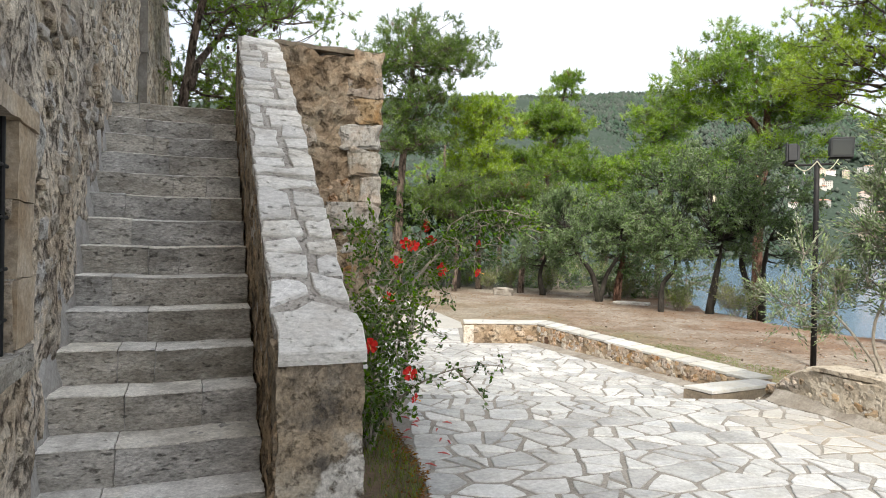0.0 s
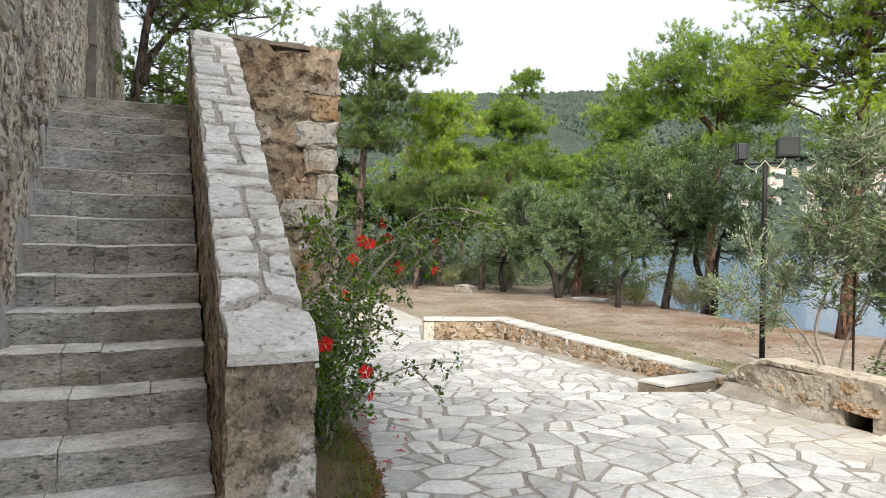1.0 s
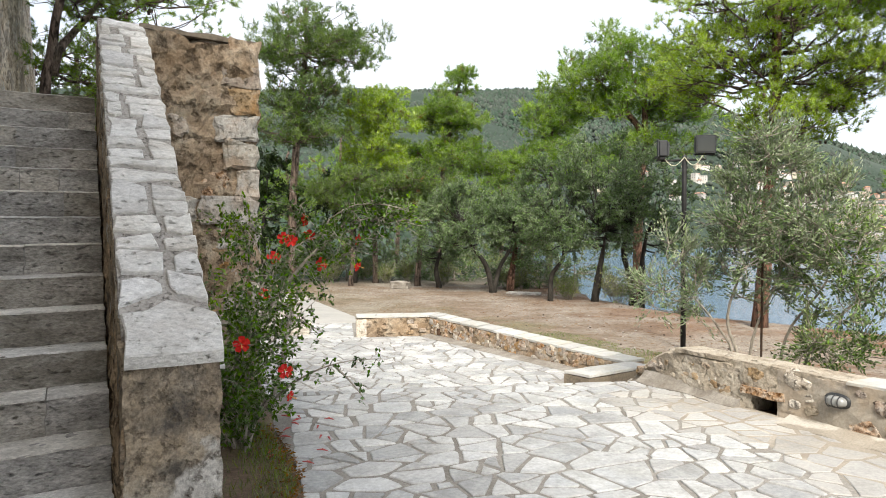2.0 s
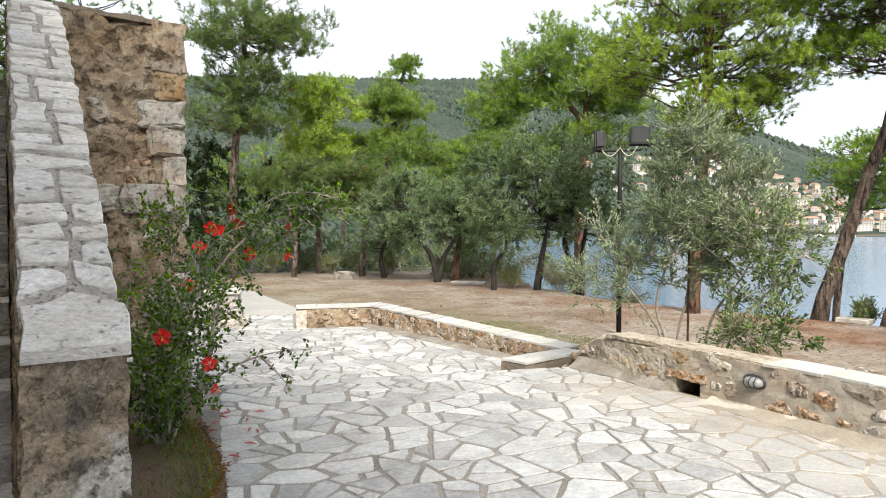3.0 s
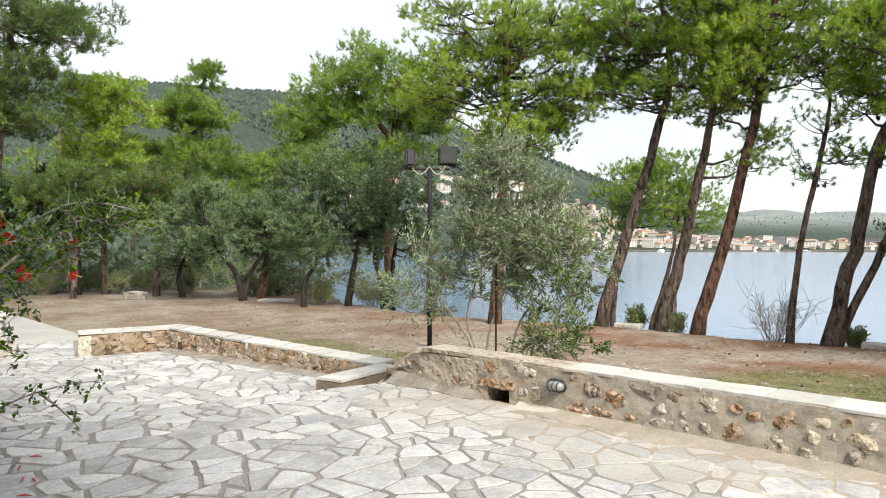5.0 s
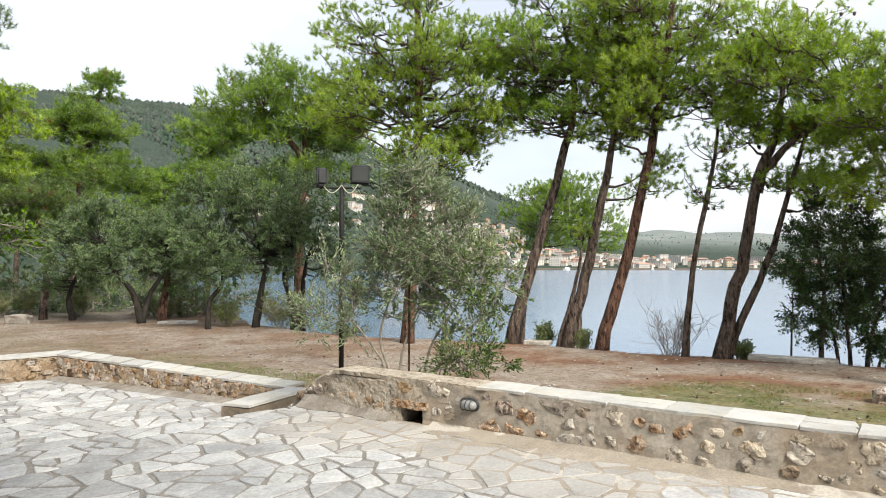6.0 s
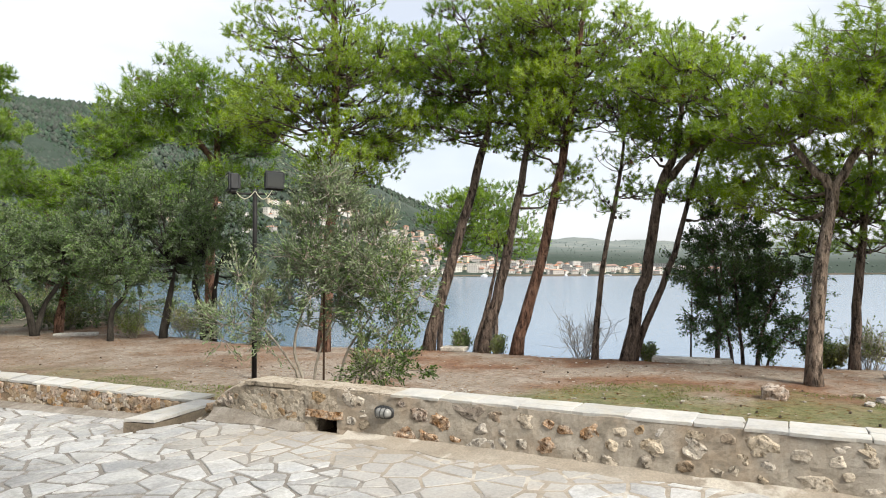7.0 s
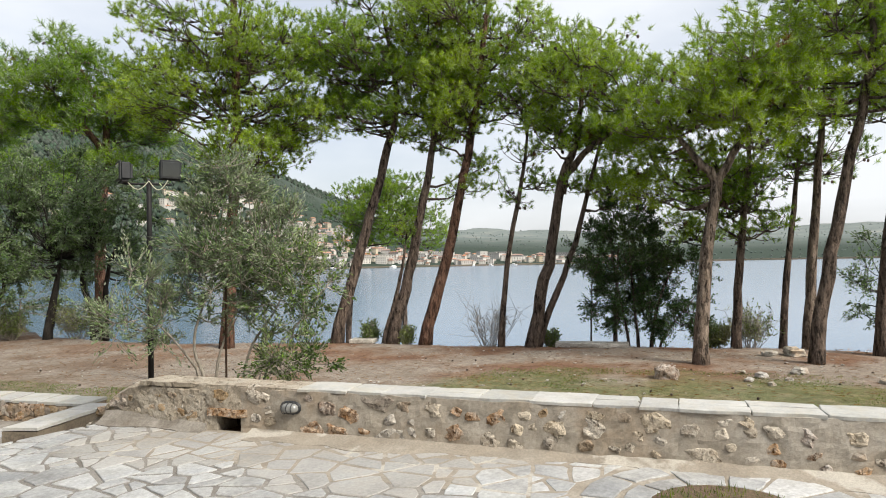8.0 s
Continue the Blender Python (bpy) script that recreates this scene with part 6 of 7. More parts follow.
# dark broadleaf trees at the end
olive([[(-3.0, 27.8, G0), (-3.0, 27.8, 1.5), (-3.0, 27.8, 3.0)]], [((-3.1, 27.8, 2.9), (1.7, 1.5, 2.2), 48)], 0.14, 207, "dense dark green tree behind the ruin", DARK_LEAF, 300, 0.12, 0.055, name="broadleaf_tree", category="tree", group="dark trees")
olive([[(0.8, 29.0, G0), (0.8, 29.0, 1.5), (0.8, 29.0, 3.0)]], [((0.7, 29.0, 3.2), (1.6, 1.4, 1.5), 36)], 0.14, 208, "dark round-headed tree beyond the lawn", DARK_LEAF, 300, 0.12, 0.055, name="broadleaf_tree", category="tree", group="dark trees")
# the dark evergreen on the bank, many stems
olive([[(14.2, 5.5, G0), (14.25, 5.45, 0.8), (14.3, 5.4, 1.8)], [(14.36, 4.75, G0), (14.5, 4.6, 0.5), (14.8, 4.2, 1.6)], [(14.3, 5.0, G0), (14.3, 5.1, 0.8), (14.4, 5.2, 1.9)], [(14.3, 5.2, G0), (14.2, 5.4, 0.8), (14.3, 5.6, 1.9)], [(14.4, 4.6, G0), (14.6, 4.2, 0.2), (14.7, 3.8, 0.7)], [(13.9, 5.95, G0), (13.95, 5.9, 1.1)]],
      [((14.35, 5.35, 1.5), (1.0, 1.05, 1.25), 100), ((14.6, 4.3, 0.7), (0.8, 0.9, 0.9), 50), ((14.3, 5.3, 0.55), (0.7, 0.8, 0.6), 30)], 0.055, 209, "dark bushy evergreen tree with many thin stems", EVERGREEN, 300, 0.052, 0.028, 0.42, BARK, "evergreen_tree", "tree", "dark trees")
olive([[(16.4, 0.6, G0), (16.4, 0.6, 1.0)]], [((16.4, 0.5, 0.9), (0.8, 0.8, 1.2), 20)], 0.06, 210, "grey-green shrub at the end of the bank", OLIVE, 150, 0.08, 0.03, name="shrub", category="shrub", group="shrubs on the bank")
# the young olive behind the boundary wall, tied to a stake
olive([[(4.33, 6.16, G0), (4.3, 6.18, 0.25), (4.22, 6.25, 0.7), (4.38, 6.15, 1.4), (4.5, 6.05, 2.3)], [(4.36, 6.12, G0), (4.42, 6.12, 0.45), (4.6, 5.98, 1.1), (4.7, 5.85, 1.9)], [(4.3, 6.2, 0.3), (4.0, 6.4, 0.8), (3.7, 6.6, 1.15)]],
      [((4.5, 6.04, 1.62), (0.48, 0.48, 0.82), 64), ((4.55, 5.95, 2.35), (0.24, 0.24, 0.4), 14), ((4.8, 5.7, 1.6), (0.45, 0.45, 0.55), 26), ((3.78, 6.55, 1.1), (0.42, 0.42, 0.42), 12), ((4.1, 6.35, 1.05), (0.4, 0.4, 0.4), 10)],
      0.022, 220, "young silvery olive tree with several stems tied to a stake", OLIVE_PALE, 185, 0.052, 0.017, 0.36, BARK_GREY, "olive_sapling", "olive tree", "young olives", -0.9, 0.6, 0.9)
olive([[(4.54, 5.92, G0), (4.6, 5.85, 0.5), (4.85, 5.6, 1.1), (4.95, 5.5, 1.7)], [(4.58, 5.86, G0), (4.72, 5.6, 0.5), (4.95, 5.35, 0.9)]],
      [((4.92, 5.5, 1.15), (0.42, 0.42, 0.55), 34), ((4.88, 5.4, 0.5), (0.45, 0.45, 0.26), 16)],
      0.018, 221, "young dark green olive shoots leaning over the wall", OLIVE_YOUNG, 150, 0.046, 0.02, 0.28, BARK_GREY, "olive_sapling", "olive tree", "young olives", -0.9, 0.7, 0.3)
stake = thing("stake", "thin dark stake beside the young olive", "stake")
piece("rod", *tube([(4.47, 6.05, G0 - 0.1), (4.48, 6.05, 1.4)], [0.012, 0.012], 8), RUST, stake)

bare_bush((12.7, 7.9), 0.85, 0.95, 301, "leafless twiggy bush on the bank edge")
bare_bush((15.2, 2.9), 0.6, 0.9, 302, "thin half-bare bush on the bank edge", 5)
bare_bush((12.0, 10.9), 0.3, 0.5, 303, "small leafy shrub by a pine trunk", 12)
bare_bush((12.2, 9.9), 0.2, 0.35, 304, "small green shoot at a trunk's foot", 10)
bare_bush((13.6, 6.8), 0.25, 0.35, 305, "low scrub beside the stone slab", 9)
bare_bush((14.9, 3.6), 0.45, 0.4, 306, "dry low scrub on the bank", 20)
for k in range(26):
    az_, r_ = radians(-6 + 27.5 * (k + 0.5) / 26), (30.5, 33.5, 37.0)[k % 3] if k < 21 else 26.5
    bx, by = r_ * math.sin(az_), r_ * math.cos(az_)
    hgt = (1.1, 1.5, 1.8)[k % 3]
    bz = float(land(np.array(bx), np.array(by)))
    olive([[(bx, by, bz), (bx, by, bz + hgt * 0.6)]], [((bx, by, bz + hgt * 0.55), (1.5, 1.2, hgt * 0.6), 14)], 0.06, 500 + k, "grey-green thicket behind the lawn", SHRUB if k % 3 == 1 else OLIVE, 130, 0.11, 0.045, 0.5, BARK_GREY, "shrub", "shrub", "thicket behind the lawn")
for k, (x, y) in enumerate(((7.5, 20.0), (2.2, 28.4), (-0.3, 29.5), (4.6, 27.5), (6.9, 24.5), (10.3, 17.6), (8.7, 18.8), (3.2, 29.5), (1.2, 31.0), (-2.2, 30.5))):
    bare_bush((x, y), 0.5 + 0.06 * k % 0.4, 0.8 + 0.1 * (k % 4), 310 + k, "green scrub at the lawn's end", 11)


# ---- hibiscus by the parapet ----
def flower(c, aim, seed, size=0.045):
    g = np.random.default_rng(seed)
    a = unit(np.array(aim, float))
    s = unit(np.cross(a, (0.2, 0.1, 1.0)))
    t = np.cross(a, s)
    chunks = []
    for k in range(5):
        p = 2 * math.pi * k / 5 + g.uniform(-0.15, 0.15)
        o = s * math.cos(p) + t * math.sin(p)
        w = np.cross(a, o)
        v = [c + o * 0.004, c + o * size * 0.5 + w * size * 0.38 + a * size * 0.15, c + o * size * 1.0 + w * size * 0.42 + a * size * g.uniform(0.0, 0.25), c + o * size * 1.12 + a * size * 0.05,
             c + o * size * 1.0 - w * size * 0.42 + a * size * g.uniform(0.0, 0.25), c + o * size * 0.5 - w * size * 0.38 + a * size * 0.15, c + o * size * 0.6 + a * size * 0.02]
        chunks.append((v, [(0, 1, 6), (1, 2, 6), (2, 3, 6), (3, 4, 6), (4, 5, 6), (5, 0, 6)]))
    return join(chunks), tube([c, c + a * size * 0.9, c + a * size * 1.5], [0.003, 0.0025, 0.005], 6)


def hibiscus():
    bush = thing("hibiscus_bush", "leggy hibiscus with glossy leaves and red flowers beside the parapet", "hibiscus")
    g = np.random.default_rng(61)
    base = np.array((-0.50, 4.55, -0.02))
    ways = [
        [(-0.50, 4.62, 0), (-0.42, 4.55, 0.22), (-0.28, 4.45, 0.50), (-0.20, 4.30, 0.95), (-0.08, 4.15, 1.35), (0.05, 4.05, 1.62)],
        [(-0.52, 4.60, 0), (-0.55, 4.45, 0.35), (-0.50, 4.25, 0.75), (-0.25, 4.10, 1.15), (0.0, 4.0, 1.45), (0.35, 3.95, 1.62), (0.55, 3.9, 1.63)],
        [(-0.55, 4.60, 0), (-0.62, 4.45, 0.45), (-0.55, 4.3, 0.85), (-0.45, 4.2, 1.35)],
        [(-0.50, 4.55, 0), (-0.45, 4.30, 0.4), (-0.42, 4.1, 0.75), (-0.40, 3.95, 1.1)],
        [(-0.38, 4.52, 0.25), (-0.2, 4.3, 0.52), (0.0, 4.1, 0.67), (0.2, 3.95, 0.75), (0.38, 3.88, 0.77)],
        [(0.1, 4.02, 0.71), (0.2, 3.93, 0.63), (0.29, 3.86, 0.53)],
        [(-0.55, 4.6, 0), (-0.7, 4.4, 0.4), (-0.66, 4.3, 0.8)],
        [(-0.20, 4.30, 0.95), (-0.30, 4.1, 1.25), (-0.45, 4.05, 1.55), (-0.6, 4.05, 1.6)],
        [(-0.08, 4.15, 1.35), (0.15, 4.0, 1.4), (0.28, 3.9, 1.5), (0.42, 3.9, 1.68)],
        [(-0.25, 4.10, 1.15), (-0.15, 4.0, 1.45), (-0.12, 3.95, 1.7)],
        [(-0.08, 4.15, 1.35), (0.1, 4.0, 1.56), (0.3, 3.92, 1.62), (0.5, 3.88, 1.60)],
        [(-0.45, 4.2, 1.35), (-0.5, 4.1, 1.5), (-0.4, 4.0, 1.62)],
        [(-0.42, 4.1, 0.75), (-0.3, 3.9, 1.0), (-0.2, 3.8, 1.2)],
        [(0.05, 4.05, 1.62), (0.2, 3.95, 1.70), (0.38, 3.88, 1.70), (0.52, 3.84, 1.66)],
        [(-0.40, 3.95, 1.1), (-0.25, 3.85, 1.35), (-0.05, 3.8, 1.5), (0.12, 3.8, 1.52)],
        [(-0.50, 4.25, 0.75), (-0.3, 4.0, 0.85), (-0.1, 3.9, 1.05), (0.05, 3.88, 1.2)],
    ]
    def lean(q):
        """The bush spreads and leans back towards the court as it rises."""
        q = np.array(q, float)
        k = 1 + 0.08 * min(1, max(0, q[2] / 0.4)) + 0.26 * min(1, max(0, (q[2] - 0.6) / 0.8))
        return np.array((q[0] * k, q[1] * k, 1.49 + (q[2] - 1.49) * k if q[2] > 0.3 else q[2]))

    ways = [[lean(q) for q in way] for way in ways]
    cent, axes = [], []
    twigs = []
    for k, way in enumerate(ways):
        path = smooth_path(way, 6)
        m = len(path)
        r = 0.024 if k < 2 else 0.013 if k < 4 else 0.009 if k < 7 else 0.006
        v, f = tube(path, [r * (1 - 0.75 * i / (m - 1)) for i in range(m)], 8)
        piece("stem", v, f, BARK_GREY, bush, smooth=True)
        path = np.array(path)
        sparse = k in (4, 5)
        for i in range(2, m):
            t = i / m
            n_tw = 0 if sparse and g.random() < 0.4 else int(g.integers(1, 4) if k >= 12 else g.integers(2, 6) if not sparse else g.integers(0, 3))
            for _ in range(n_tw):
                ln = g.uniform(0.07, 0.24) * (0.45 if sparse else 1)
                e = path[i] + unit(g.normal(0, 1, 3) + np.array((0, 0, 0.2))) * ln
                twigs.append(limb(path[i], e, 0.004, 0.0015, g, 0.05, 3))
                q = g.uniform(0.15, 1.05, (9 if not sparse else 4, 1))
                cent.append(path[i] + (e - path[i]) * q + g.normal(0, 0.008, (len(q), 3)))
                axes.append(np.repeat(unit(e - path[i])[None], len(q), 0))
    # a denser skirt of leaves low down
    for _ in range(600):
        c = np.array((-0.50, 4.48, 0.64)) + g.normal(0, 1, 3) * (0.18, 0.15, 0.36)
        if c[2] < 0.3:
            continue
        e = c + unit(g.normal(0, 1, 3)) * 0.09
        twigs.append(limb(c, e, 0.003, 0.001, g, 0.05, 3))
        q = g.uniform(0, 1.1, (6, 1))
        cent.append(c + (e - c) * q + g.normal(0, 0.01, (6, 3)))
        axes.append(np.repeat(unit(e - c)[None], 6, 0))
    piece("twigwork", *join(twigs), BARK_GREY, bush, kind="stuff")
    piece("foliage", *leaves(np.vstack(cent), np.vstack(axes), g, 0.038, 0.023, 0.9), HIB_LEAF, bush, kind="stuff")
    spots = [(-0.10, 3.99, 1.61), (-0.28, 3.98, 1.38), (-0.07, 3.99, 1.52), (-0.18, 3.98, 1.48), (0.22, 3.98, 1.49), (0.22, 3.98, 1.33), (0.0, 3.99, 1.34), (-0.19, 3.98, 0.69), (-0.16, 3.98, 0.54), (-0.33, 3.97, 1.16), (-0.40, 3.6, 0.92), (-0.23, 4.05, 1.5)]
    for k, p in enumerate(spots):
        p = lean(p)
        aim = np.array((0.1, -1, 0.1)) + g.normal(0, 0.5, 3)
        if k in (4, 5, 8):
            aim = np.array((0.9, -0.5, -0.3))
        pet, st = flower(p, aim, 400 + k, g.uniform(0.042, 0.054) if k != 8 else 0.034)
        bloom = piece("flower", *pet, PETAL, bush, "open red hibiscus flower")
        piece("stamen", *st, STAMEN, bloom)
    petals = []
    for k in range(15):
        x, y = g.uniform(-0.4, 0.1), g.uniform(4.3, 5.6)
        a = g.uniform(0, 6.28)
        dx, dy = 0.045 * math.cos(a), 0.045 * math.sin(a)
        petals.append(tube([(x - dx, y - dy, 0.014), (x, y, 0.02), (x + dx, y + dy, 0.012)], [0.003, 0.008, 0.002], 6))
    for k, (v, f) in enumerate(petals):
        ob = piece("fallen_flower", v, f, PETAL_DRY)
        tagged(ob, "withered pink-red fallen hibiscus flower on the paving", "fallen flower", "fallen flowers")


def planting_bed():
    edge_r = [(-0.10, 2.4), (-0.07, 3.3), (-0.06, 4.0), (-0.18, 4.5), (-0.37, 5.2), (-0.53, 6.42)]
    n = 24
    v, f = [], []
    ys = np.linspace(2.2, 6.42, 34)
    for y in ys:
        xr = np.interp(y, [p[1] for p in edge_r], [p[0] for p in edge_r]) + 0.02
        xl = xr - 1.6
        for i in range(n + 1):
            t = i / n
            x = xl + (xr - xl) * t
            z = 0.0 + 0.035 * math.sin(math.pi * t) + 0.03 * noise.noise(Vector((x * 4, y * 4, 0))) - (0.03 if t > 0.97 else 0)
            v.append((x, y, z))
    for j in range(len(ys) - 1):
        for i in range(n):
            f.append((j * (n + 1) + i, j * (n + 1) + i + 1, (j + 1) * (n + 1) + i + 1, (j + 1) * (n + 1) + i))
    m = len(v)
    bed = piece("planting_bed", v, f, SOIL, smooth=True)
    sol = bed.modifiers.new("thick", "SOLIDIFY")
    sol.thickness, sol.offset = 0.4, -1
    tagged(bed, "narrow strip of dark leaf-strewn soil between parapet and paving", "soil bed", kind="structure")
    g = np.random.default_rng(71)
    y = g.uniform(2.6, 5.2, 1500)
    xr = np.interp(y, [p[1] for p in edge_r], [p[0] for p in edge_r])
    x = xr - np.abs(g.normal(0.10, 0.14, 1500)) - 0.06
    c = np.stack([x, y, np.full(1500, 0.0)], 1)
    vv, ff = leaves(c, np.tile((0.0, 0, 1.0), (1500, 1)), g, 0.09, 0.005, 0.6)
    tagged(piece("grass", vv, ff, GRASS), "thin green grass in the planting bed", "grass", kind="stuff")
    c = np.stack([xr[:900] - np.abs(g.normal(0.05, 0.08, 900)), y[:900], np.full(900, 0.03)], 1)
    vv, ff = leaves(c, np.column_stack([g.normal(0, 1, 900), g.normal(0, 1, 900), np.zeros(900)]), g, 0.04, 0.012, 0.3)
    tagged(piece("leaf_litter", vv, ff, NEEDLES_DRY), "brown fallen leaves and needles on the soil", "leaf litter", kind="stuff")


hibiscus()
planting_bed()


# ---- floodlight mast ----
def floodlight_mast():
    mast = thing("floodlight_pole", "slim black pole carrying two grey floodlights", "street lamp")
    x, y = 6.17, 10.58
    piece("pole", *tube([(x, y, LAWN - 0.1), (x, y, 2.2), (x, y, 2.98)], [0.047, 0.042, 0.042], 14), IRON, mast, smooth=True)
    piece("pole_cap", *tube([(x, y, 2.97), (x, y, 2.99), (x, y, 3.02)], [0.046, 0.03, 0.012], 10), LAMP_GREY, mast)
    side = unit(np.array((0.86, -0.5)))
    front = np.array((-side[1], side[0]))
    if front @ np.array((-x, -y)) < 0:
        front = -front
    a, b = np.array((x, y)) - side * 0.40, np.array((x, y)) + side * 0.36
    piece("cross_arm", *tube([(*a, 2.92), (*b, 2.92)], [0.02, 0.02], 8), IRON, mast)

    def head(cx, yaw, tilt, name_label, zc):
        c0 = np.array((x, y)) + side * cx
        f2 = side * math.sin(yaw) + front * math.cos(yaw)
        s2 = np.array((f2[1], -f2[0]))
        lamp = tagged(new("floodlight"), name_label)
        lamp.parent = mast

        def lay(v, k=(1, 1, 1)):
            v = np.array(v) * k
            ct, st = math.cos(tilt), math.sin(tilt)
            yy, zz = v[:, 1] * ct - v[:, 2] * st, v[:, 1] * st + v[:, 2] * ct
            xy = c0 + v[:, :1] * s2 + yy[:, None] * f2
            return np.column_stack([xy, zz + zc])

        v, f = box_vf(-0.16, 0.16, -0.10, 0.06, -0.14, 0.15, 0.02)
        lamp_body = piece("housing", lay(v), f, LAMP_GREY, lamp)
        v, f = box_vf(-0.175, 0.175, 0.055, 0.085, -0.155, 0.165, 0.008)
        piece("front_frame", lay(v), f, LAMP_GREY, lamp)
        v, f = box_vf(-0.145, 0.145, 0.075, 0.09, -0.12, 0.13, 0.003)
        piece("glass", lay(v), f, FLOOD_GLASS, lamp)
        v, f = box_vf(-0.17, 0.17, -0.05, 0.05, -0.19, -0.155, 0.006)
        piece("bracket", lay(v), f, IRON, lamp)
        for i in range(5):
            v, f = box_vf(-0.12 + 0.055 * i, -0.11 + 0.055 * i, -0.13, -0.09, -0.11, 0.12)
            piece("cooling_fin", lay(v), f, LAMP_GREY, lamp)
        return lamp

    head(-0.40, -1.35, 0.0, "floodlight turned sideways, showing its dark housing", 3.12)
    head(0.33, 0.25, -0.12, "floodlight facing the terrace, grey glass front", 3.18)
    for sgn, ex in ((-1, -0.36), (1, 0.30)):
        pts = []
        for i in range(9):
            t = i / 8
            p = np.array((x, y)) + side * ex * t + front * 0.05
            pts.append((*p, 2.97 - 0.16 * math.sin(math.pi * t) + 0.02 * t))
        piece("cable", *tube(pts, [0.008] * 9, 6), CABLE, mast)


floodlight_mast()


# ---- stones, slabs and litter on the lawn ----
def loose_stone(x, y, size, seed, label, material=RUBBLE, group="loose stones"):
    z = float(land(np.array(x), np.array(y)))
    ob = piece("rock", *pebble((x, y, z + size[2] * 0.36), size, seed, 3, seed, jag=0.34, boxy=0.55), material)
    tagged(ob, label, "rock", group)


loose_stone(10.5, 3.23, (0.33, 0.27, 0.24), 2.0, "rough pale brown rock lying on the turf", RUBBLE_RED)
for k, (x, y, s) in enumerate(((10.9, 2.1, 0.18), (11.3, 2.0, 0.26), (11.2, 1.6, 0.16), (11.9, 1.55, 0.34), (10.7, 1.75, 0.14), (11.5, 2.35, 0.2), (9.9, 4.0, 0.10), (14.0, 1.9, 0.5), (13.7, 2.3, 0.34), (11.6, 0.4, 0.25))):
    loose_stone(x, y, (s * 0.75, s * 0.6, s * 0.36), 3.0 + k, "small whitish stone half sunk in the turf", RUINSTONE)
loose_stone(2.51, 25.3, (0.75, 0.45, 0.36), 9.0, "squared weathered stone block at the lawn's end", SKIRT_GREY)


def stone_bench(p, q, width, height, label, legs=True):
    bench = thing("stone_bench", label, "stone bench", "stone slabs on the bank")
    p, q = np.array(p), np.array(q)
    d = (q - p) / np.hypot(*(q - p))
    o = np.array((-d[1], d[0]))
    ln = float(np.hypot(*(q - p)))

    def lay(v):
        v = np.array(v)
        return np.column_stack([p + v[:, :1] * d + v[:, 1:2] * o, v[:, 2] + LAWN])

    v, f = box_vf(0, ln, -width / 2, width / 2, height - 0.1, height, 0.015)
    piece("slab", lay(v), f, STEP, bench)
    for t in (0.12, ln - 0.42):
        v, f = box_vf(t, t + 0.3, -width / 2 + 0.05, width / 2 - 0.05, -0.15, height - 0.1, 0.01)
        piece("support", lay(v), f, STEP, bench)


stone_bench((13.25, 6.5), (13.85, 5.05), 0.4, 0.08, "low weathered stone slab bench beside the bank")
stone_bench((11.55, 11.1), (11.8, 10.55), 0.4, 0.09, "short pale stone slab among the pine trunks")
stone_bench((6.1, 22.4), (7.1, 21.8), 0.5, 0.08, "pale stone slab lying beyond the lawn")


def stone_steps():
    steps = thing("stone_steps", "two low pale stone steps with a white block beside the walkway", "steps")
    for x0, x1, y0, y1, z0, z1, m in ((-1.9, -0.42, 12.7, 13.6, COURT - 0.05, COURT + 0.14, STEP), (-1.9, -0.55, 13.0, 13.6, COURT + 0.14, COURT + 0.30, STEP), (-1.9, -0.62, 13.2, 13.7, COURT + 0.30, COURT + 0.58, RUINSTONE), (-1.9, -0.58, 13.15, 13.75, COURT + 0.58, COURT + 0.66, COPING)):
        v, f = box_vf(x0, x1, y0, y1, z0, z1, 0.015)
        piece("stone_block", v, f, m, steps)


stone_steps()


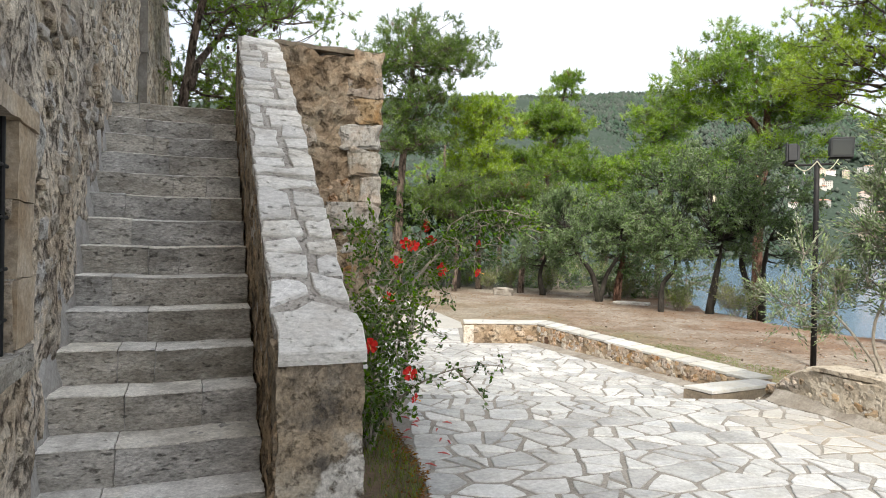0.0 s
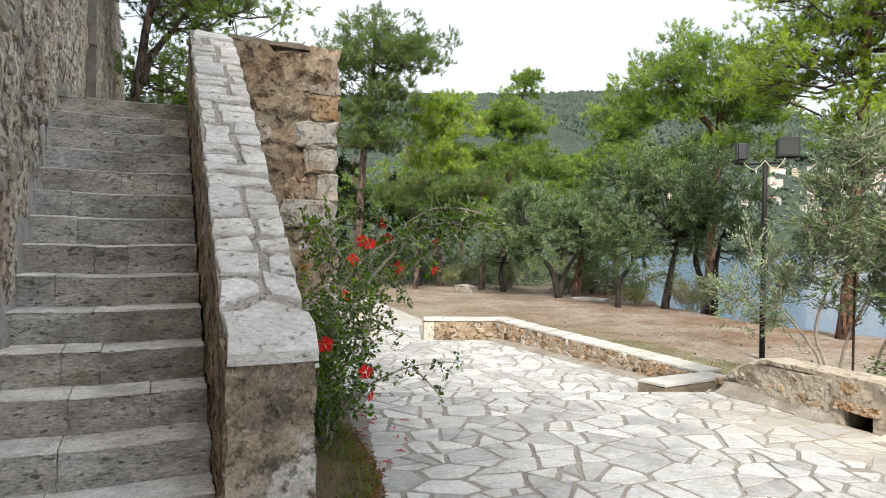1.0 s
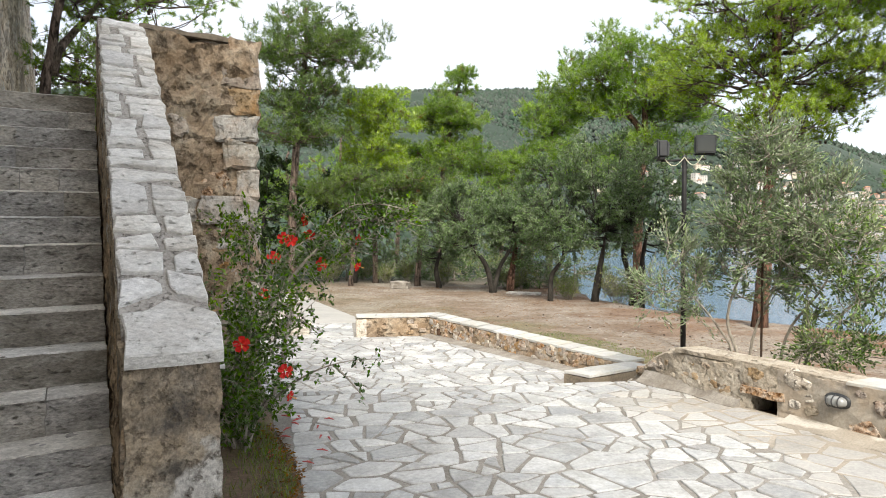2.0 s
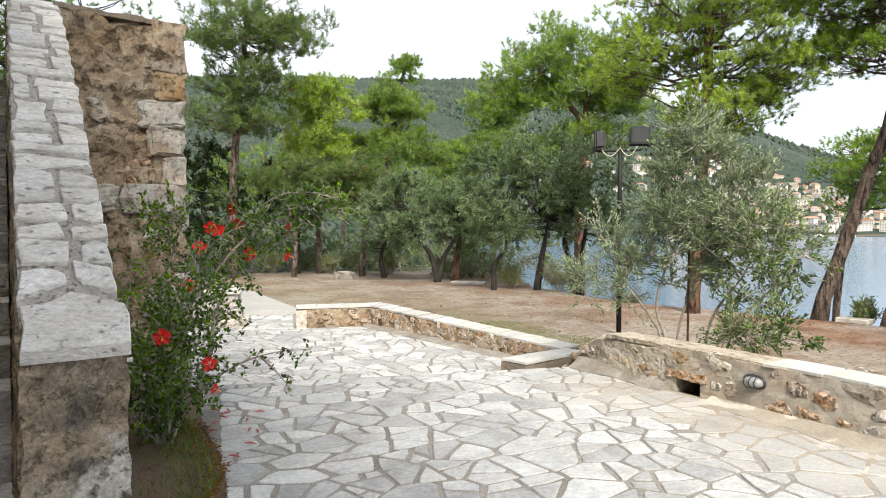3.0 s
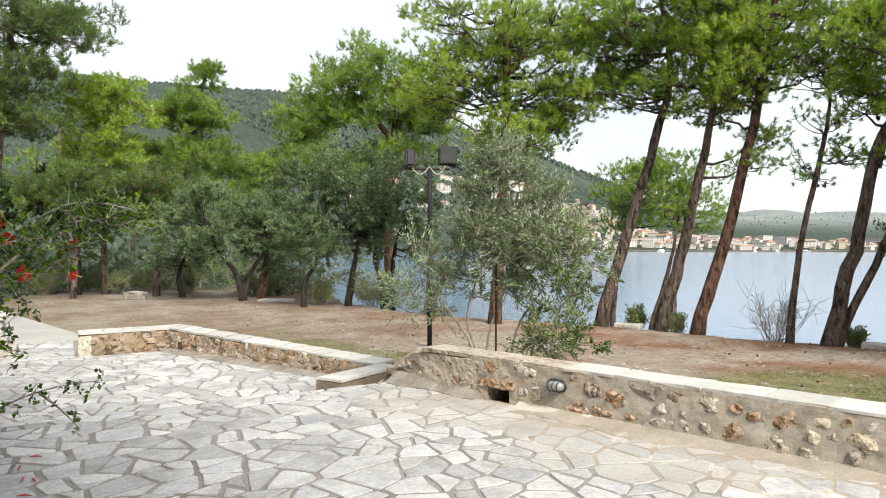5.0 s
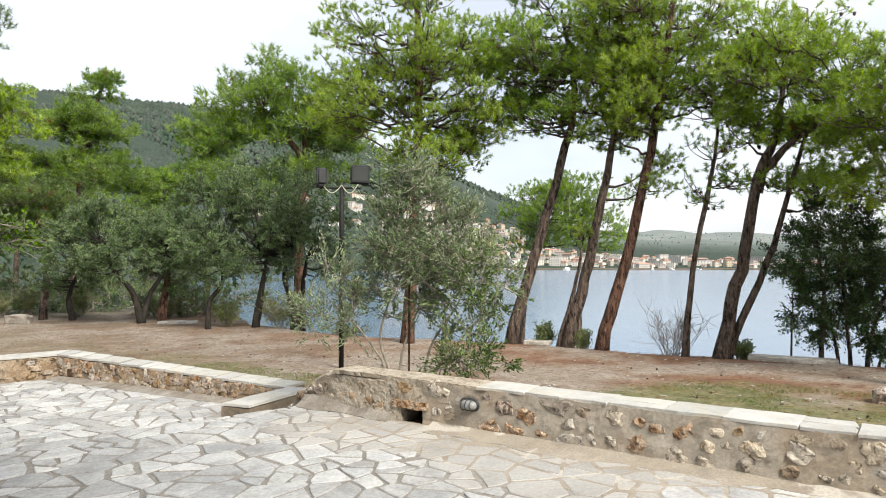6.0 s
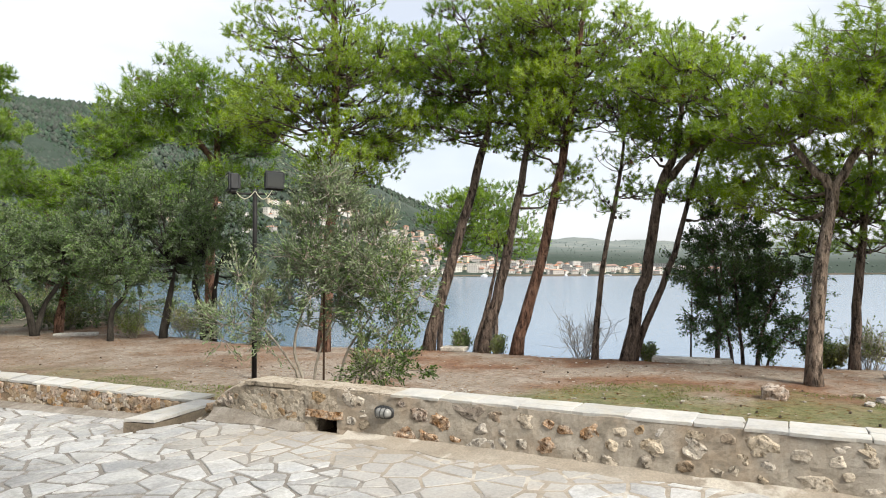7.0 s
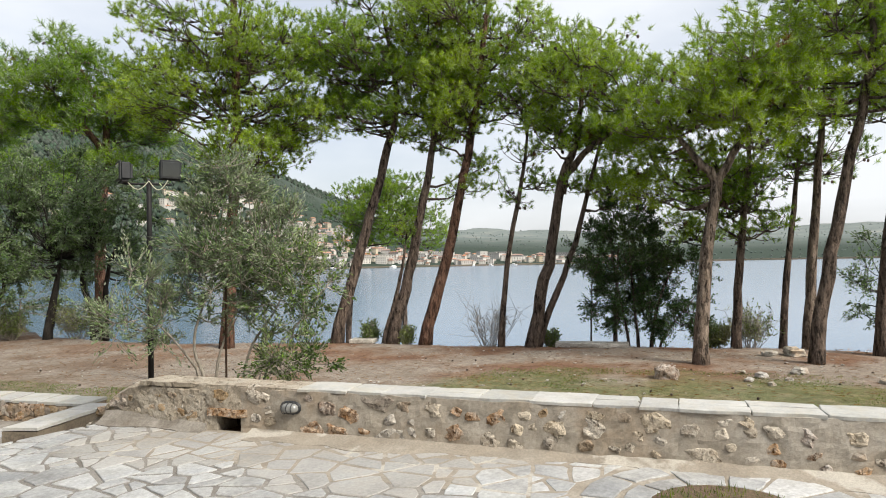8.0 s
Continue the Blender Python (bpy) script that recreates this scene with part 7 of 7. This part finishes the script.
def turf():
    g = np.random.default_rng(81)
    n = 130000
    q, o = g.uniform(-6, 12, n), g.gamma(3.2, 1.5, n) + 0.5
    xy = WALL0 + q[:, None] * ALONG + o[:, None] * OUT
    keep = []
    for i, (x, y) in enumerate(xy):
        k = noise.noise(Vector((x * 0.55, y * 0.55, 2.0))) + 0.5 * noise.noise(Vector((x * 1.7, y * 1.7, 5.0)))
        inside = 3.9 + 0.0 * y < x + 0.42 * (y - 8.1) or y < 6
        keep.append(k > (0.0 if y < 5 else 0.12) and o[i] < (6.6 if y < 6 else 3.2) and inside and math.hypot(x, y) < 15 and math.hypot(x - 0.5, y - 9) > 4.3)
    xy = xy[np.array(keep)]
    z = land(xy[:, 0], xy[:, 1])
    c = np.column_stack([xy, z])
    v, f = leaves(c, np.tile((0.0, 0, 1.0), (len(c), 1)), g, 0.03, 0.007, 0.9)
    tagged(piece("grass", v, f, GRASS), "thin worn grass on the lawn beyond the wall", "grass", kind="stuff")
    # tufts in the planting hole of the terrace
    a, r = g.uniform(0, 6.28, 900), 0.43 * np.sqrt(g.uniform(0, 1, 900))
    c = np.column_stack([4.25 + r * np.cos(a), 0.92 + r * np.sin(a), np.full(900, -0.02)])
    v, f = leaves(c, np.tile((0.0, 0, 1.0), (900, 1)), g, 0.06, 0.006, 0.7)
    tagged(piece("grass", v, f, GRASS), "rough grass growing in the ringed planting hole", "grass", kind="stuff")
    disc = [(4.25 + 0.46 * math.cos(t), 0.92 + 0.46 * math.sin(t), 0.002) for t in np.linspace(0, 2 * math.pi, 25)[:-1]]
    low = [(x, y, -0.1) for x, y, _ in disc]
    fs = [tuple(range(24)), tuple(range(47, 23, -1))] + [(k, 24 + k, 24 + (k + 1) % 24, (k + 1) % 24) for k in range(24)]
    tagged(piece("planting_hole", disc + low, fs, SOIL), "round earth planting hole in the paving", "soil bed", kind="structure")
    # cones and twigs
    lumps = []
    for k in range(110):
        az, r = radians(g.uniform(5, 95)), g.uniform(8.0, 17)
        x, y = r * math.sin(az), r * math.cos(az)
        if OUT @ (np.array((x, y)) - WALL0) < 1.0 or (x < 4.6 and y < 13.2):
            continue
        lumps.append(pebble((x, y, float(land(np.array(x), np.array(y))) + 0.015), (0.04, 0.035, 0.035), k, 1, k))
    tagged(piece("pine_cones", *join(lumps), BARK), "dark pine cones scattered on the ground", "pine cones", kind="stuff")
    chips = []
    for k in range(420):
        az, r = radians(g.uniform(5, 98)), g.uniform(7.5, 17)
        x, y = r * math.sin(az), r * math.cos(az)
        if OUT @ (np.array((x, y)) - WALL0) < 0.6 or (x < 4.6 and y < 13.2):
            continue
        w = g.uniform(0.02, 0.05)
        chips.append(pebble((x, y, float(land(np.array(x), np.array(y))) + 0.008), (w * 1.4, w, w * 0.5), k, 1, k))
    tagged(piece("stone_chips", *join(chips), RUINSTONE), "pale stone chips strewn over the ground", "stone chips", kind="stuff")
    n = 26000
    az, r = np.radians(g.uniform(-4, 100, n)), g.uniform(8.0, 26, n)
    xy = np.column_stack([r * np.sin(az), r * np.cos(az)])
    ok = ((xy - WALL0) @ OUT > 1.2) & ~((xy[:, 0] < 4.4) & (xy[:, 1] < 13.1)) & ~((xy[:, 0] < 1.0) & (xy[:, 1] < 22))
    xy = xy[ok]
    c = np.column_stack([xy, land(xy[:, 0], xy[:, 1]) + 0.02])
    v, f = leaves(c, np.column_stack([g.normal(0, 1, len(c)), g.normal(0, 1, len(c)), np.zeros(len(c))]), g, 0.10, 0.006, 0.15)
    tagged(piece("pine_litter", v, f, NEEDLES_DRY), "fallen brown pine needles on the ground", "pine litter", kind="stuff")


turf()


# ---- across the bay: woods and town ----
def woods():
    g = np.random.default_rng(91)
    bm = bmesh.new()
    for q in ((1, 0, 0), (0, 1, 0), (-1, 0, 0), (0, -1, 0), (0, 0, 1), (0, 0, -1)):
        bm.verts.new(q)
    bm.verts.ensure_lookup_table()
    for k in range(4):
        bm.faces.new([bm.verts[i] for i in (k, (k + 1) % 4, 4)])
        bm.faces.new([bm.verts[i] for i in ((k + 1) % 4, k, 5)])
    bm.verts.index_update()
    bv, bf = np.array([tuple(v.co) for v in bm.verts]), np.array([tuple(v.index for v in f.verts) for f in bm.faces])
    bm.free()
    n = 34000
    az = np.radians(np.where(g.uniform(0, 1, n) < 0.8, g.uniform(-9, 47, n), g.uniform(47, 98, n)))
    rs = np.interp(np.degrees(az), SHORE_AZ, SHORE_R)
    rc = np.interp(np.degrees(az), CREST_AZ, CREST_R)
    t = g.uniform(0.005, 1.03, n) ** np.where(np.arange(n) % 2 == 0, 2.0, 0.8)
    r = rs + (rc - rs) * t
    deg = np.degrees(az)
    town = (deg > 30) & (deg < 66) & (r < rs + np.interp(deg, [30, 45, 66], [290, 290, 170]))
    keep = (~town | (g.uniform(0, 1, n) < 0.10)) & ~((deg > 46) & (g.uniform(0, 1, n) < 0.8))
    az, r = az[keep], r[keep]
    x, y = r * np.sin(az), r * np.cos(az)
    z = land(x, y)
    k = len(x)
    size = g.uniform(1.9, 4.0, k) * np.where(np.degrees(az) < 47, np.clip(r / 800, 0.5, 1.2), 0.5)
    jitter = g.uniform(0.7, 1.3, (k, len(bv), 1))
    stretch = np.stack([np.ones(k), np.ones(k), g.uniform(0.8, 1.5, k)], 1)
    v = bv[None] * jitter * stretch[:, None] * size[:, None, None] + np.stack([x, y, z + size * 0.4], 1)[:, None]
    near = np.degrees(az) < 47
    for mask, m, text in ((near, FOREST, "dark green wooded hillside above the town"), (~near, FOREST_PALE, "scrub on the far slopes, haze-pale grey-green")):
        i = np.flatnonzero(mask)
        f = (bf[None] + np.arange(len(i))[:, None, None] * len(bv)).reshape(-1, 3)
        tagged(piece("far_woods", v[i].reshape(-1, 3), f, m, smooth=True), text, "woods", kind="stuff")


PLASTERS = [mat("house_plaster_" + n_, [tuple(q * 0.72 for q in c), tuple(q * 0.82 for q in c)], 0.2, 2, 0.9, 0, 0, 0.1, "object", contrast=0.08) for n_, c in (("white", (0.66, 0.65, 0.62)), ("cream", (0.62, 0.57, 0.47)), ("ochre", (0.58, 0.46, 0.30)), ("pink", (0.58, 0.48, 0.43)), ("grey", (0.48, 0.47, 0.45)))]
ROOF_TILE = mat("orange_roof_tiles", [(0.25, 0.145, 0.108), (0.32, 0.205, 0.16), (0.37, 0.265, 0.215)], 0.3, 3, 0.9, 0, 0, 0.25, "object", contrast=0.2)
SHUTTER = mat("dark_window_and_shutter", [(0.13, 0.125, 0.12), (0.19, 0.185, 0.18)], 0.5, 3, 0.5, 0, 0)


def house_kind(i, w, d, storeys, flat):
    """One house: walls, roof, windows in rows on the front and side."""
    h = 3.0 * storeys
    house = thing("house", "far town house with pale plaster walls and orange tiled roof" if not flat else "far flat-roofed pale town building", "house", "houses across the bay")
    v, f = box_vf(-w / 2, w / 2, -d / 2, d / 2, -8, h)
    piece("wall", v, f, PLASTERS[i % 5], house)
    if flat:
        v, f = box_vf(-w / 2 - 0.3, w / 2 + 0.3, -d / 2 - 0.3, d / 2 + 0.3, h, h + 0.5)
        piece("roof", v, f, PLASTERS[4], house)
    else:
        e, rh = 0.5, 0.2 * d + 0.6
        v = [(-w / 2 - e, -d / 2 - e, h - 0.1), (w / 2 + e, -d / 2 - e, h - 0.1), (w / 2 + e, d / 2 + e, h - 0.1), (-w / 2 - e, d / 2 + e, h - 0.1), (-w / 2 + d * 0.35, 0, h + rh), (w / 2 - d * 0.35, 0, h + rh)]
        piece("roof", v, [(0, 1, 5, 4), (1, 2, 5), (2, 3, 4, 5), (3, 0, 4), (3, 2, 1, 0)], ROOF_TILE, house)
    cols = max(2, int(w / 3))
    shared = mesh_of("window", *box_vf(-0.55, 0.55, -0.12, 0.12, -0.8, 0.8), SHUTTER)
    for s in range(storeys):
        for c in range(cols):
            ob = new("window", shared)
            ob.parent = house
            ob.location = (-w / 2 + w * (c + 0.5) / cols, -d / 2, 1.6 + 3.0 * s)
    return house


def town():
    g = np.random.default_rng(95)
    kinds = [house_kind(0, 11, 9, 2, False), house_kind(1, 9, 8, 3, False), house_kind(0, 14, 9, 2, False), house_kind(0, 18, 10, 3, True), house_kind(3, 10, 9, 2, False), house_kind(0, 8, 8, 2, False), house_kind(1, 22, 9, 2, True), house_kind(0, 7, 6, 1, False), house_kind(0, 12, 8, 3, True), house_kind(4, 16, 9, 2, False)]
    used = set()
    spots = []
    for row in range(13):
        a = 32.5
        while a < 68:
            a += g.uniform(0.6, 1.0) * (1 + 0.02 * row)
            deep = np.interp(a, [33, 40, 46, 52, 60, 68], [12, 12, 11, 8, 6, 3])
            if row > deep or g.random() < 0.08 + 0.03 * row * (a > 46):
                continue
            rs = float(np.interp(a, SHORE_AZ, SHORE_R))
            spots.append((a, rs + 18 + 20 * row + g.uniform(-9, 9), row))
    # the first houses of the town, climbing the slope behind the olives
    for k in range(26):
        a = (8.6, 10.2, 16.5, 17.4)[k] if k < 4 else g.uniform(20, 32.5)
        rs = float(np.interp(a, SHORE_AZ, SHORE_R))
        spots.append((a, rs + g.uniform(110, 230), 7))
    for a, r, row in spots:
        x, y = r * math.sin(radians(a)), r * math.cos(radians(a))
        z = float(land(np.array(x), np.array(y)))
        k = int(g.choice([0, 4, 5, 7])) if a < 20 else int(g.choice([0, 1, 3, 4, 5, 2, 6, 7, 7, 8, 9])) if row else int(g.choice([0, 1, 5, 3, 6, 7, 7, 8, 9]))
        m = pose(x, y, z, 0, 0, -a + g.uniform(-40, 40)) @ Matrix.Diagonal((g.uniform(0.6, 1.15), g.uniform(0.7, 1.1), g.uniform(0.6, 0.95), 1))
        if k not in used:
            used.add(k)
            kinds[k].matrix_basis = m
        else:
            copy_thing(kinds[k], m)
    # the quay along the far shore
    v, f = [], []
    angles = np.arange(31, 100, 1.0)
    for t in angles:
        r = float(np.interp(t, SHORE_AZ, SHORE_R))
        s, c = math.sin(radians(t)), math.cos(radians(t))
        v += [((r - 6) * s, (r - 6) * c, SEA - 1), ((r - 6) * s, (r - 6) * c, -2.2), ((r + 10) * s, (r + 10) * c, -2.2)]
    for i in range(len(angles) - 1):
        f += [(3 * i, 3 * i + 1, 3 * i + 4, 3 * i + 3), (3 * i + 1, 3 * i + 2, 3 * i + 5, 3 * i + 4)]
    tagged(piece("quay", v, f, DARK_FACE), "dark stone quay wall along the far waterfront", "quay", kind="structure")


def motor_boat(a, r, ln, seed):
    boat = thing("motor_boat", "small white motor boat moored off the quay", "boat", "boats in the bay")
    ring = [(-0.5, -0.16), (-0.5, 0.16), (0.1, 0.19), (0.35, 0.12), (0.52, 0), (0.35, -0.12), (0.1, -0.19)]
    n = len(ring)
    v = [(x * ln, y * ln, 0.24 * ln * 0.5 + 0.05 * ln * max(0, x)) for x, y in ring] + [(x * ln * 0.9, y * ln * 0.7, -0.05 * ln) for x, y in ring]
    f = [tuple(range(n))] + [(k, n + k, n + (k + 1) % n, (k + 1) % n) for k in range(n)] + [tuple(range(2 * n - 1, n - 1, -1))]
    piece("hull", v, f, WHITE_PAINT, boat)
    v, f = box_vf(-0.22 * ln, 0.16 * ln, -0.11 * ln, 0.11 * ln, 0.11 * ln, 0.23 * ln, 0.03 * ln)
    piece("cabin", v, f, WHITE_PAINT, boat)
    v, f = box_vf(-0.2 * ln, 0.17 * ln, -0.112 * ln, 0.112 * ln, 0.16 * ln, 0.19 * ln)
    piece("cabin_window", v, f, DARK_GLASS, boat)
    boat.matrix_basis = pose(r * math.sin(radians(a)), r * math.cos(radians(a)), SEA, 0, 0, seed)


woods()
town()
motor_boat(49.4, 640, 13, 20)
for k, a in enumerate((54, 56.5, 58, 60, 44, 46)):
    motor_boat(a, float(np.interp(a, SHORE_AZ, SHORE_R)) - 14, 9, 30 * k)
